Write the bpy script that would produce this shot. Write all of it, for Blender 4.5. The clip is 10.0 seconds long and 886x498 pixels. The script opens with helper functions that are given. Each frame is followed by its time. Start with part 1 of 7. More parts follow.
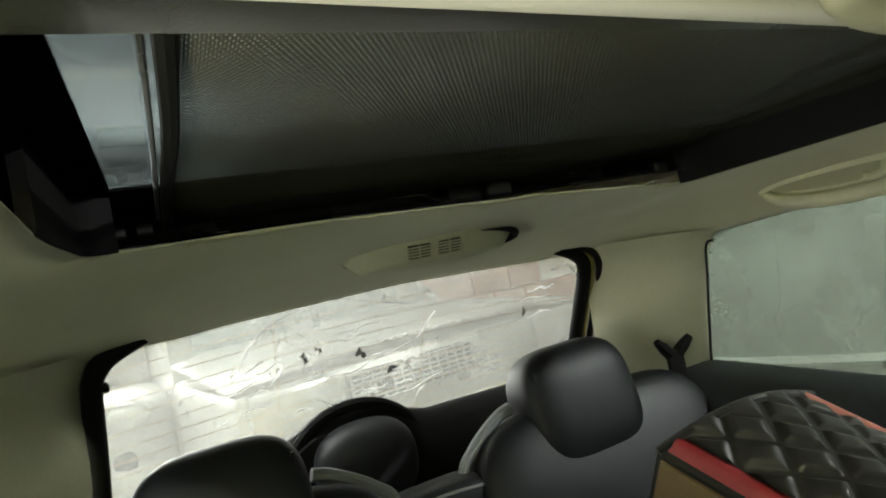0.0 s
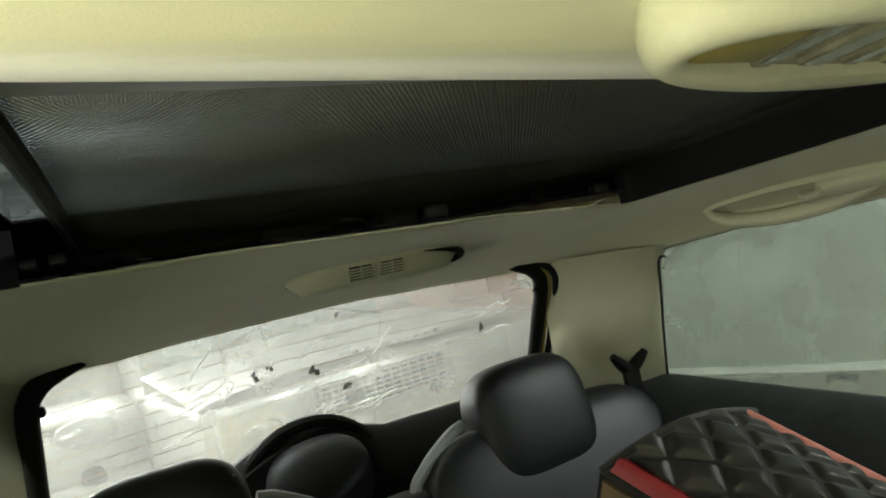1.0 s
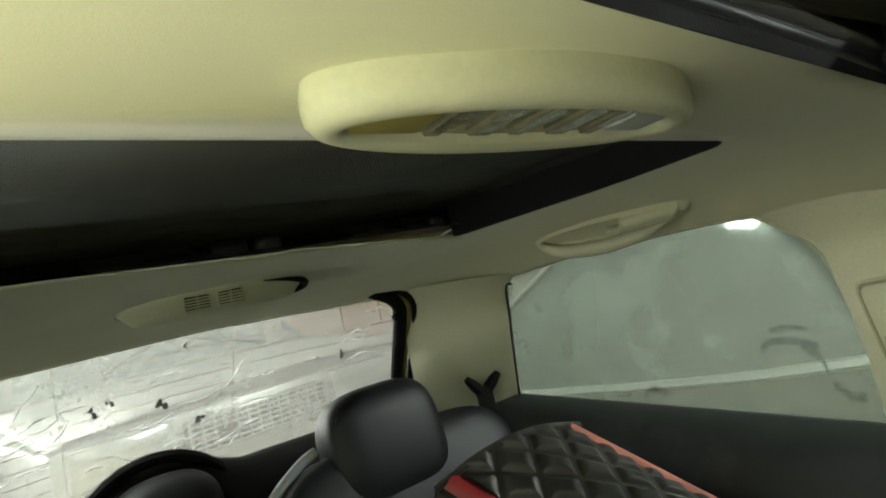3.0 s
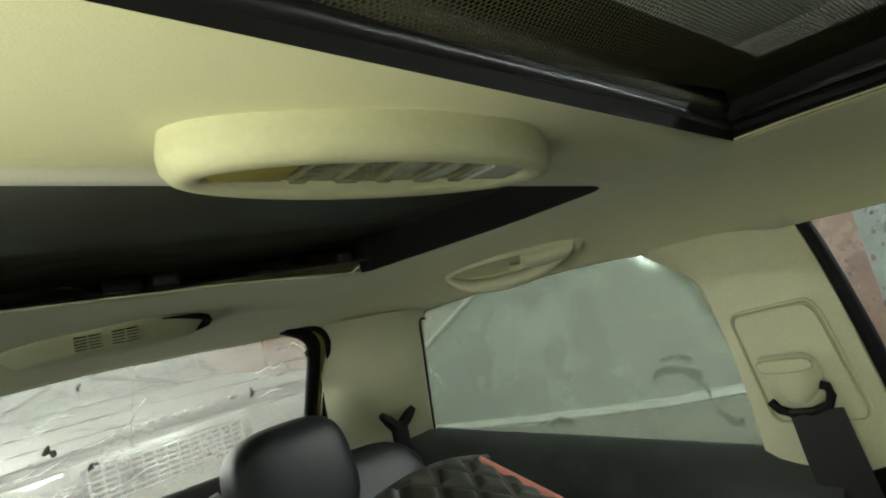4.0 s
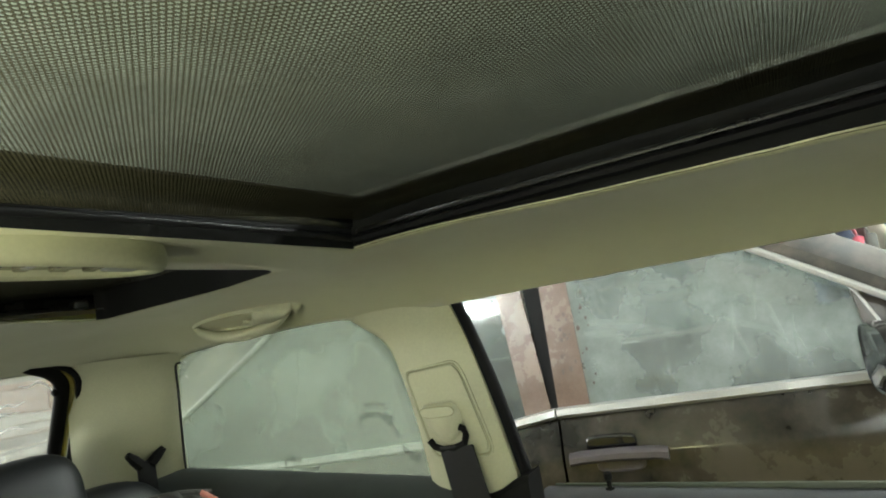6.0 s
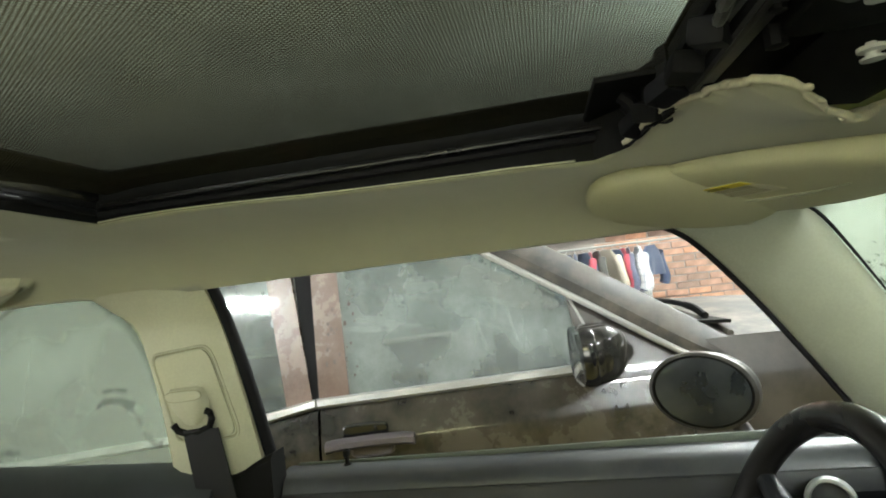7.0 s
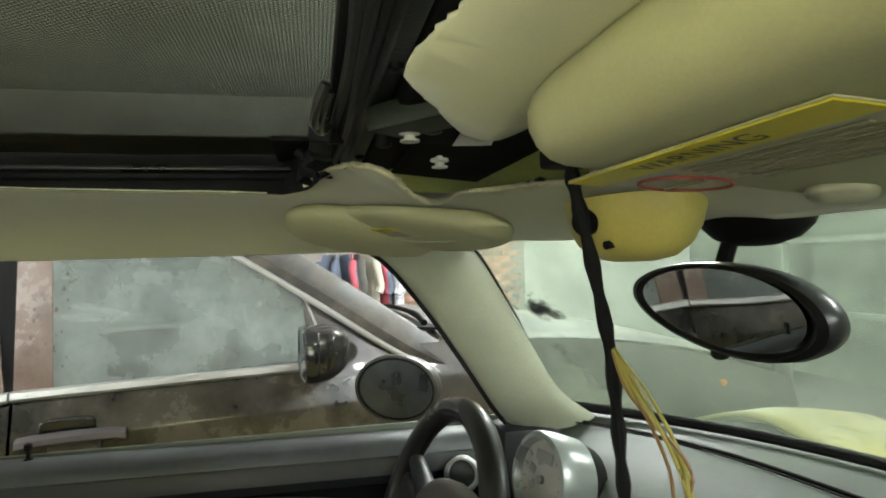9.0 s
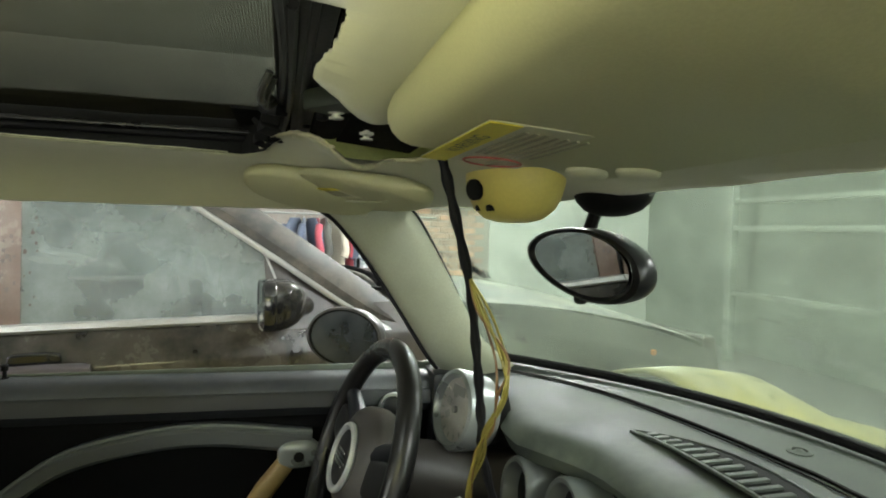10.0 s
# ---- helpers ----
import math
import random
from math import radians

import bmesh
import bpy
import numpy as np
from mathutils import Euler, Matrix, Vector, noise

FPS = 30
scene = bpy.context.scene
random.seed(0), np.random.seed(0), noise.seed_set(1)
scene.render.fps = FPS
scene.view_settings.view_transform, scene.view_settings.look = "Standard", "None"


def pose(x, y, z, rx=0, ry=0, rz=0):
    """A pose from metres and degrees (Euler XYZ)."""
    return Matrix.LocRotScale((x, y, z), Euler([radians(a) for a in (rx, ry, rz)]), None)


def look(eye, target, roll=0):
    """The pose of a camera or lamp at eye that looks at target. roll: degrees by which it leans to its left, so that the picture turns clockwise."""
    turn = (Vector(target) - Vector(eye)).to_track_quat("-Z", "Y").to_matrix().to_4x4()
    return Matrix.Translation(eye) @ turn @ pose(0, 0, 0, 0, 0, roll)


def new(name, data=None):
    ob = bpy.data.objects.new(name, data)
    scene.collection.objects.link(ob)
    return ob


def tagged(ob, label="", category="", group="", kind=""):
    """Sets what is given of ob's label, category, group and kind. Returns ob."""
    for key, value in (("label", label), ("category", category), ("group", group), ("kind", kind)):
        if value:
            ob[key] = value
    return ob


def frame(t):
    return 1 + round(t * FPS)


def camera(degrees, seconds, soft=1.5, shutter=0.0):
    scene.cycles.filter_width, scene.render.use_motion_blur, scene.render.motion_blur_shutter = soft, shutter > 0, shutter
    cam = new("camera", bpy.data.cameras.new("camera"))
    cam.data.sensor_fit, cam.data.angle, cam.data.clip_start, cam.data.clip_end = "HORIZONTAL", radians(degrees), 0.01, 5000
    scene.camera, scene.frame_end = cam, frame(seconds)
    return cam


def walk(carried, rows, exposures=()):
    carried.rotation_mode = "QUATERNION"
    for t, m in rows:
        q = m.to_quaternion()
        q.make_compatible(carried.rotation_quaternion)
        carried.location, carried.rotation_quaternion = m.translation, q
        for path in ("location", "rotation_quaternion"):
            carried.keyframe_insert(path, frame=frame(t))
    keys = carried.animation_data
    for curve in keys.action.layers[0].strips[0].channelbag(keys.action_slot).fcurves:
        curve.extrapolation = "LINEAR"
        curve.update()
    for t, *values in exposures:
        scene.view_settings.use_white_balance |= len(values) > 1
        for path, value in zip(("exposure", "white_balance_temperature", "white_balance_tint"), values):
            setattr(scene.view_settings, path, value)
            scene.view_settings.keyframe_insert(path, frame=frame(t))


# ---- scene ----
cam = camera(74.1, 10.0, soft=1.9)
PATH = [
    (0, (-0.315, 0.258, 1.287), (0.556, 2.056, 1.379), -12.0),
    (0.5, (-0.288, 0.244, 1.29), (0.593, 2.038, 1.386), -12.0),
    (1, (-0.265, 0.235, 1.295), (0.658, 2.007, 1.394), -12.2),
    (1.5, (-0.254, 0.214, 1.297), (0.729, 1.952, 1.403), -12.2),
    (2, (-0.235, 0.191, 1.295), (0.819, 1.887, 1.403), -12.6),
    (2.5, (-0.223, 0.175, 1.287), (0.911, 1.818, 1.405), -12.8),
    (3.8, (-0.21, 0.137, 1.276), (1.159, 1.589, 1.416), -12.9),
    (4, (-0.205, 0.129, 1.277), (1.203, 1.54, 1.446), -13.2),
    (4.5, (-0.2, 0.08, 1.277), (1.279, 1.409, 1.493), -12.9),
    (5, (-0.212, 0.007, 1.275), (1.353, 1.233, 1.495), -12.1),
    (6.3, (-0.239, -0.162, 1.255), (1.566, 0.679, 1.444), -9.5),
    (6.5, (-0.249, -0.178, 1.252), (1.612, 0.535, 1.417), -9.1),
    (7, (-0.281, -0.2, 1.237), (1.689, 0.131, 1.347), -6.9),
    (7.5, (-0.305, -0.233, 1.246), (1.694, -0.189, 1.321), -5.4),
    (8, (-0.32, -0.255, 1.253), (1.671, -0.438, 1.306), -3.9),
    (8.5, (-0.357, -0.274, 1.259), (1.614, -0.612, 1.308), -2.4),
    (9, (-0.403, -0.295, 1.254), (1.551, -0.72, 1.294), -1.6),
    (9.5, (-0.472, -0.311, 1.248), (1.471, -0.785, 1.262), 0.5),
    (10, (-0.547, -0.318, 1.237), (1.382, -0.84, 1.179), 1.5),
]

walk(cam, [(t, look(eye, target, roll)) for t, eye, target, roll in PATH], exposures=[(0.0, -0.03, 6500, 10), (1.0, -0.14, 6500, 10), (2.5, -0.2, 6500, 8), (4.5, -0.05, 6500, 5), (5.2, 0.17, 6500, 4), (6.5, 0.22, 6500, 8), (8.5, 0.18, 6500, 9), (10.0, 0.02, 6500, 8)])

# ---- light ----
world = bpy.data.worlds.new("world")
scene.world = world
world.use_nodes = True
world.node_tree.nodes["Background"].inputs[0].default_value = (0.80, 0.90, 1.0, 1)
world.node_tree.nodes["Background"].inputs[1].default_value = 0.05
scene.view_settings.exposure = 0.0


def area(name, eye, target, sx, sy, watts, color):
    lamp = bpy.data.lights.new(name, "AREA")
    lamp.shape, lamp.size, lamp.size_y, lamp.energy, lamp.color = "RECTANGLE", sx, sy, watts, color
    ob = new(name, lamp)
    ob.matrix_world = look(eye, target)
    return ob


WHITE = (0.93, 1.0, 0.95)
area("doorway_daylight", (-1.2, 6.6, 1.7), (-0.6, 0, 1.1), 3.4, 2.4, 460, (1.0, 1.0, 0.98))
# added low fill from the passenger side; lifts the driver's roof rail
area("side_fill", (-3.6, 0.1, 0.98), (0.5, 0.12, 1.22), 3.4, 1.0, 54, (1.0, 0.99, 0.88))
area("passenger_window_daylight", (-0.66, 0.07, 1.10), (-0.54, 0.10, 1.36), 0.58, 0.16, 13.8, (1.0, 0.99, 0.74)).data.spread = radians(96)
TUBES = ((3.4, -2.3, 0.97), (-1.0, 1.4, 0.22), (-2.6, -2.4, 0.5), (0.5, -3.6, 0.38))


# ---- materials ----
def nodes_of(name):
    m = bpy.data.materials.new(name)
    m.use_nodes = True
    nt = m.node_tree
    return m, nt, nt.nodes["Principled BSDF"], nt.nodes["Material Output"]


def link(nt, a, b):
    nt.links.new(a, b)


def coords(nt):
    return nt.nodes.new("ShaderNodeTexCoord").outputs["Object"]


def noise_tex(nt, vec, scale, detail=3.0, rough=0.55):
    n = nt.nodes.new("ShaderNodeTexNoise")
    n.inputs["Scale"].default_value, n.inputs["Detail"].default_value, n.inputs["Roughness"].default_value = scale, detail, rough
    link(nt, vec, n.inputs["Vector"])
    return n.outputs["Fac"]


def ramp(nt, fac, lo, hi, a=0.0, b=1.0):
    r = nt.nodes.new("ShaderNodeMapRange")
    r.inputs["From Min"].default_value, r.inputs["From Max"].default_value = lo, hi
    r.inputs["To Min"].default_value, r.inputs["To Max"].default_value = a, b
    link(nt, fac, r.inputs["Value"])
    return r.outputs["Result"]


def mixc(nt, fac, a, b):
    x = nt.nodes.new("ShaderNodeMix")
    x.data_type = "RGBA"
    if isinstance(fac, float):
        x.inputs[0].default_value = fac
    else:
        link(nt, fac, x.inputs[0])
    for i, c in ((6, a), (7, b)):
        if isinstance(c, tuple):
            x.inputs[i].default_value = (*c, 1)
        else:
            link(nt, c, x.inputs[i])
    return x.outputs[2]


def bump(nt, bsdf, height, strength, dist=0.002):
    b = nt.nodes.new("ShaderNodeBump")
    b.inputs["Strength"].default_value, b.inputs["Distance"].default_value = strength, dist
    link(nt, height, b.inputs["Height"])
    link(nt, b.outputs[0], bsdf.inputs["Normal"])


def surface(name, color, rough=0.6, metal=0.0, var=0.15, big=6.0, fine=250.0, relief=0.2, dust=0.0, dustcol=(0.42, 0.38, 0.30), coat=0.0, random_hue=0.0, depth=0.001, spec=0.5, coat_ior=1.5):
    m, nt, b, out = nodes_of(name)
    v = coords(nt)
    n1, n2 = noise_tex(nt, v, big, 4), noise_tex(nt, v, fine, 2)
    lo = tuple(c * (1 - var) for c in color)
    hi = tuple(min(1, c * (1 + var)) for c in color)
    c = mixc(nt, ramp(nt, n1, 0.3, 0.7), lo, hi)
    c = mixc(nt, ramp(nt, n2, 0.35, 0.65, 0.0, 0.35), c, tuple(x * (1 - var) * 0.9 for x in color))
    if random_hue:
        info = nt.nodes.new("ShaderNodeObjectInfo")
        hsv = nt.nodes.new("ShaderNodeHueSaturation")
        link(nt, ramp(nt, info.outputs["Random"], 0, 1, 1 - random_hue, 1 + random_hue), hsv.inputs["Value"])
        link(nt, ramp(nt, info.outputs["Random"], 0, 1, 0.75, 1.1), hsv.inputs["Saturation"])
        link(nt, c, hsv.inputs["Color"])
        c = hsv.outputs["Color"]
    r = ramp(nt, n1, 0.3, 0.7, max(0.03, rough - 0.08), min(1, rough + 0.08))
    if dust:
        dn = noise_tex(nt, v, big * 0.6, 6, 0.65)
        df = ramp(nt, dn, 0.40, 0.62, dust * 0.25, dust * 1.35) if coat else ramp(nt, dn, 0.62 - dust * 0.4, 0.9 - dust * 0.4, 0.0, min(1.0, 0.35 + dust))
        c = mixc(nt, df, c, dustcol)
        r = ramp(nt, df, 0, 1, rough, 0.55 if coat else 0.9)
    link(nt, c, b.inputs["Base Color"])
    link(nt, r, b.inputs["Roughness"])
    b.inputs["Metallic"].default_value = metal
    b.inputs["Coat Weight"].default_value = coat
    b.inputs["Coat IOR"].default_value = coat_ior
    b.inputs["Specular IOR Level"].default_value = spec
    if relief:
        bump(nt, b, n2, relief, depth)
    return m


def fabric(name, color, scale=1100.0, relief=0.10, stain=0.30):
    m, nt, b, out = nodes_of(name)
    v = coords(nt)
    big, mid, fine = noise_tex(nt, v, 3.5, 5), noise_tex(nt, v, 40, 4), noise_tex(nt, v, scale, 2)
    c = mixc(nt, ramp(nt, big, 0.35, 0.7, 0, stain), color, (color[0] * 0.78, color[1] * 0.70, color[2] * 0.52))
    c = mixc(nt, ramp(nt, mid, 0.45, 0.75, 0, 0.25), c, tuple(x * 0.86 for x in color))
    c = mixc(nt, ramp(nt, fine, 0.35, 0.65, 0, 0.25), c, tuple(x * 0.75 for x in color))
    link(nt, c, b.inputs["Base Color"])
    b.inputs["Roughness"].default_value = 0.92
    b.inputs["Sheen Weight"].default_value = 0.25
    bump(nt, b, fine, relief, 0.0012)
    return m


def pane(name, dust, tint=(0.90, 0.97, 0.92), dustcol=(0.62, 0.66, 0.58), streak=0.25, scale=5.0, gloss=0.03, specks=0.0, splashes=0.0, refl=0.03):
    """A thin pane: clear glass with a film of dust on it."""
    m, nt, b, out = nodes_of(name)
    nt.nodes.remove(b)
    v = coords(nt)
    tr = nt.nodes.new("ShaderNodeBsdfTransparent")
    tr.inputs[0].default_value = (*tint, 1)
    gl = nt.nodes.new("ShaderNodeBsdfGlossy")
    gl.inputs["Roughness"].default_value = gloss
    lw = nt.nodes.new("ShaderNodeLayerWeight")
    lw.inputs[0].default_value = 0.5
    pw = nt.nodes.new("ShaderNodeMath")
    pw.operation = "POWER"
    pw.inputs[1].default_value = 5.0
    link(nt, lw.outputs["Facing"], pw.inputs[0])
    fr = nt.nodes.new("ShaderNodeMath")
    fr.operation = "MULTIPLY_ADD"
    fr.inputs[1].default_value, fr.inputs[2].default_value = 0.6, refl
    link(nt, pw.outputs[0], fr.inputs[0])
    clear = nt.nodes.new("ShaderNodeMixShader")
    link(nt, fr.outputs[0], clear.inputs[0])
    link(nt, tr.outputs[0], clear.inputs[1])
    link(nt, gl.outputs[0], clear.inputs[2])
    df, tl = nt.nodes.new("ShaderNodeBsdfDiffuse"), nt.nodes.new("ShaderNodeBsdfTranslucent")
    n = noise_tex(nt, v, scale, 6, 0.6)
    fine = noise_tex(nt, v, 130, 3)
    col = mixc(nt, ramp(nt, n, 0.3, 0.7), tuple(c * 0.9 for c in dustcol), dustcol)
    link(nt, col, df.inputs[0])
    link(nt, col, tl.inputs[0])
    film = nt.nodes.new("ShaderNodeMixShader")
    film.inputs[0].default_value = 0.6
    link(nt, df.outputs[0], film.inputs[1])
    link(nt, tl.outputs[0], film.inputs[2])
    f = ramp(nt, n, 0.25, 0.75, dust * (1 - streak), dust * (1 + streak))
    add = nt.nodes.new("ShaderNodeMath")
    add.operation = "MULTIPLY"
    link(nt, f, add.inputs[0])
    link(nt, ramp(nt, fine, 0.3, 0.7, 0.96, 1.04), add.inputs[1])
    total = add.outputs[0]
    if specks:
        # splashes and wiped patches in the dust
        splash = ramp(nt, noise_tex(nt, v, 34, 4, 0.6), 0.50, 0.85, 0.0, 1.0)
        where = ramp(nt, noise_tex(nt, v, 3.1, 3), 0.40, 0.62, 0.0, splashes)
        wiped = ramp(nt, noise_tex(nt, v, 6.0, 3, 0.5), 0.36, 0.58, 1.0 - 2.0 * specks, 1.0)
        one = nt.nodes.new("ShaderNodeMath")
        one.operation = "MULTIPLY"
        link(nt, total, one.inputs[0])
        link(nt, wiped, one.inputs[1])
        two = nt.nodes.new("ShaderNodeMath")
        two.operation = "MULTIPLY_ADD"
        link(nt, splash, two.inputs[0])
        link(nt, where, two.inputs[1])
        link(nt, one.outputs[0], two.inputs[2])
        total = two.outputs[0]
    mix = nt.nodes.new("ShaderNodeMixShader")
    link(nt, total, mix.inputs[0])
    link(nt, clear.outputs[0], mix.inputs[1])
    link(nt, film.outputs[0], mix.inputs[2])
    link(nt, mix.outputs[0], out.inputs["Surface"])
    return m


def perforated(name, color, pitch=0.0028, radius=0.30):
    """Black woven sun blind with staggered round holes."""
    m, nt, b, out = nodes_of(name)
    v = coords(nt)

    def vm(op, a, val):
        n = nt.nodes.new("ShaderNodeVectorMath")
        n.operation = op
        link(nt, a, n.inputs[0])
        if val is not None:
            n.inputs[1].default_value = val
        return n.outputs["Value"] if op == "LENGTH" else n.outputs[0]

    p = vm("MULTIPLY", v, (1 / pitch, 1 / (pitch * 1.5), 0))
    cells = []
    for off in ((0.0, 0.0, 0), (0.5, 0.5, 0)):
        q = vm("SUBTRACT", vm("FRACTION", vm("ADD", p, off), None), (0.5, 0.5, 0))
        cells.append(vm("LENGTH", vm("MULTIPLY", q, (1, 1.5, 0)), None))
    mn = nt.nodes.new("ShaderNodeMath")
    mn.operation = "MINIMUM"
    link(nt, cells[0], mn.inputs[0])
    link(nt, cells[1], mn.inputs[1])
    hole = ramp(nt, mn.outputs[0], radius - 0.05, radius + 0.05, 1.0, 0.0)
    n1 = noise_tex(nt, v, 8, 4)
    link(nt, mixc(nt, ramp(nt, n1, 0.3, 0.7), color, tuple(c * 1.5 for c in color)), b.inputs["Base Color"])
    b.inputs["Roughness"].default_value = 0.85
    b.inputs["Specular IOR Level"].default_value = 0.15
    tr = nt.nodes.new("ShaderNodeBsdfTransparent")
    mix = nt.nodes.new("ShaderNodeMixShader")
    link(nt, hole, mix.inputs[0])
    link(nt, b.outputs[0], mix.inputs[1])
    link(nt, tr.outputs[0], mix.inputs[2])
    link(nt, mix.outputs[0], out.inputs["Surface"])
    return m


def glow(name, color, strength):
    m, nt, b, out = nodes_of(name)
    b.inputs["Base Color"].default_value = (*color, 1)
    b.inputs["Emission Color"].default_value = (*color, 1)
    b.inputs["Emission Strength"].default_value = strength
    return m


def mirror_mat(name, tint, rough=0.02, dust=0.0):
    m, nt, b, out = nodes_of(name)
    v = coords(nt)
    n = noise_tex(nt, v, 18, 5)
    f = ramp(nt, n, 0.35, 0.75, dust * 0.5, dust)
    b.inputs["Metallic"].default_value = 1.0
    link(nt, mixc(nt, f, tint, (0.20, 0.21, 0.215)), b.inputs["Base Color"])
    link(nt, ramp(nt, f, 0, 1, rough, 0.8), b.inputs["Roughness"])
    return m


CREAM = (0.54, 0.54, 0.345)
M_LINER = fabric("headliner_cloth", CREAM)
M_CREAM = surface("cream_plastic", (0.53, 0.53, 0.375), 0.55, var=0.07, relief=0.05)
# darker, mottled copy of the cream plastic, the pillars' shade put into its colour
M_APILLAR = surface("shaded_pillar_plastic", (0.36, 0.38, 0.285), 0.55, var=0.10, relief=0.08, dust=0.25, dustcol=(0.36, 0.38, 0.31), big=9)
M_VISOR = surface("visor_vinyl", (0.53, 0.52, 0.31), 0.6, var=0.07, fine=700, relief=0.05)
M_BLACK = surface("black_plastic", (0.0085, 0.0085, 0.0080), 0.65, var=0.25, fine=500, relief=0.2, spec=0.08)
M_SOFT = surface("charcoal_soft_trim", (0.014, 0.0155, 0.018), 0.5, var=0.2, fine=700, relief=0.25, dust=0.10, dustcol=(0.16, 0.17, 0.17), spec=0.45)
# lighter than the soft trim: window light on the ledge put into the tone
M_LEDGE = surface("grey_quarter_trim", (0.026, 0.030, 0.032), 0.45, var=0.2, fine=700, relief=0.25, dust=0.10, dustcol=(0.12, 0.135, 0.13), spec=0.4)
M_DASH = surface("dusty_dash_skin", (0.042, 0.050, 0.043), 0.5, var=0.2, fine=800, relief=0.35, dust=0.5, dustcol=(0.125, 0.145, 0.115), big=9, spec=0.3)
M_LEATHER = surface("black_leather", (0.010, 0.0115, 0.0135), 0.42, var=0.25, fine=450, relief=0.25, spec=0.32)
M_RIMHIDE = surface("worn_rim_leather", (0.009, 0.0085, 0.008), 0.3, var=0.3, fine=450, relief=0.12, spec=0.4)
M_PIPE = surface("grey_leather_edge", (0.22, 0.23, 0.24), 0.5, var=0.1)
M_HUB = surface("brown_grey_pad", (0.038, 0.034, 0.030), 0.5, var=0.15, fine=700, relief=0.2)
M_PAD = surface("door_pad_skin", (0.048, 0.052, 0.061), 0.34, var=0.25, fine=700, relief=0.35, dust=0.35, dustcol=(0.14, 0.147, 0.16), spec=0.75)
M_SHELL = surface("dusty_mirror_shell", (0.035, 0.033, 0.031), 0.4, var=0.25, relief=0.1, dust=0.35, dustcol=(0.17, 0.16, 0.145), big=14)
M_RUBBER = surface("black_rubber", (0.008, 0.008, 0.009), 0.65, var=0.2, spec=0.15)
M_GLOSSBLK = surface("gloss_black", (0.008, 0.008, 0.009), 0.12, var=0.2, relief=0, coat=0.6)
M_FRIT = surface("black_glass_print", (0.005, 0.005, 0.005), 0.7, var=0.2, relief=0, spec=0.0)
M_DARKMET = surface("dark_steel", (0.015, 0.015, 0.0145), 0.34, 0.4, var=0.3, spec=0.4)
M_RAIL = surface("grey_black_rail", (0.020, 0.021, 0.017), 0.28, var=0.25, fine=500, relief=0.08, spec=0.5)
M_GREYCLIP = surface("smoked_grey_plastic", (0.03, 0.03, 0.027), 0.4, var=0.2)
M_GREYMET = surface("grey_cast_metal", (0.085, 0.10, 0.078), 0.5, 0.1, var=0.2)
M_GEARBOX = surface("dull_cast_metal", (0.040, 0.048, 0.037), 0.55, 0.1, var=0.25)
M_HOOK = surface("dull_bent_steel", (0.07, 0.07, 0.062), 0.4, 0.5, var=0.2)
M_SILVER = surface("silver_plastic", (0.42, 0.44, 0.44), 0.4, 0.35, var=0.1, fine=600, relief=0.08)
M_HANDLE = surface("worn_satin_metal", (0.13, 0.115, 0.125), 0.42, 0.3, var=0.06, big=30, relief=0)
M_STRIP = surface("satin_bright_trim", (0.46, 0.46, 0.45), 0.32, 0.4, var=0.12, big=9, relief=0, dust=0.3, dustcol=(0.5, 0.48, 0.44))
M_ARC = surface("grey_door_arc", (0.11, 0.118, 0.118), 0.34, 0.35, var=0.1, fine=600, relief=0.08)
M_VENTRING = surface("grey_vent_ring", (0.12, 0.132, 0.128), 0.42, 0.2, var=0.12, fine=600, relief=0.08)
M_TACH = surface("grey_gauge_case", (0.27, 0.29, 0.285), 0.3, 0.45, var=0.12, fine=600, relief=0.08)
M_TAN = surface("tan_plastic", (0.30, 0.21, 0.09), 0.5, var=0.1)
M_CHROME = surface("chrome", (0.72, 0.72, 0.70), 0.16, 1.0, var=0.05, relief=0, dust=0.2)
M_YELLOW = surface("yellow_car_paint", (0.58, 0.47, 0.07), 0.3, var=0.1, relief=0, coat=0.3, dust=0.45)
M_PRIMER = surface("green_yellow_primer", (0.68, 0.74, 0.27), 0.5, var=0.2)
M_HOUSE = surface("yellowed_housing", (0.62, 0.53, 0.14), 0.45, var=0.08)
M_WHITE = surface("white_nylon", (0.78, 0.78, 0.72), 0.5, var=0.05)
M_SHADE = perforated("perforated_blind", (0.038, 0.036, 0.021), radius=0.36)
M_SHADE2 = perforated("rear_perforated_blind", (0.062, 0.061, 0.043), radius=0.34)
M_BELT = surface("belt_webbing", (0.012, 0.012, 0.013), 0.75, var=0.2, fine=900, relief=0.5)
M_RED = surface("red_leatherette", (0.42, 0.035, 0.045), 0.45, var=0.12, fine=450, relief=0.25)
M_PINK = surface("faded_red_leatherette", (0.60, 0.22, 0.17), 0.5, var=0.12, fine=450, relief=0.25)
M_QUILT = surface("quilted_leatherette", (0.040, 0.039, 0.037), 0.38, var=0.25, fine=450, relief=0.25, dust=0.15, dustcol=(0.2, 0.19, 0.16))
M_FOAM = surface("brown_foam", (0.24, 0.17, 0.09), 0.9, var=0.2, fine=300, relief=0.6)
M_FOAMEDGE = surface("torn_cream_foam", (0.66, 0.62, 0.42), 0.95, var=0.2, fine=300, relief=0.5, big=30)
M_SIDEGLASS = pane("dusty_quarter_glass", 0.36, dustcol=(0.54, 0.58, 0.49), streak=0.10, scale=2.0, gloss=0.22, refl=0.015)
M_WINDSCREEN = pane("dusty_windscreen_glass", 0.19, dustcol=(0.43, 0.48, 0.39), streak=0.45, specks=0.10, splashes=0.12)
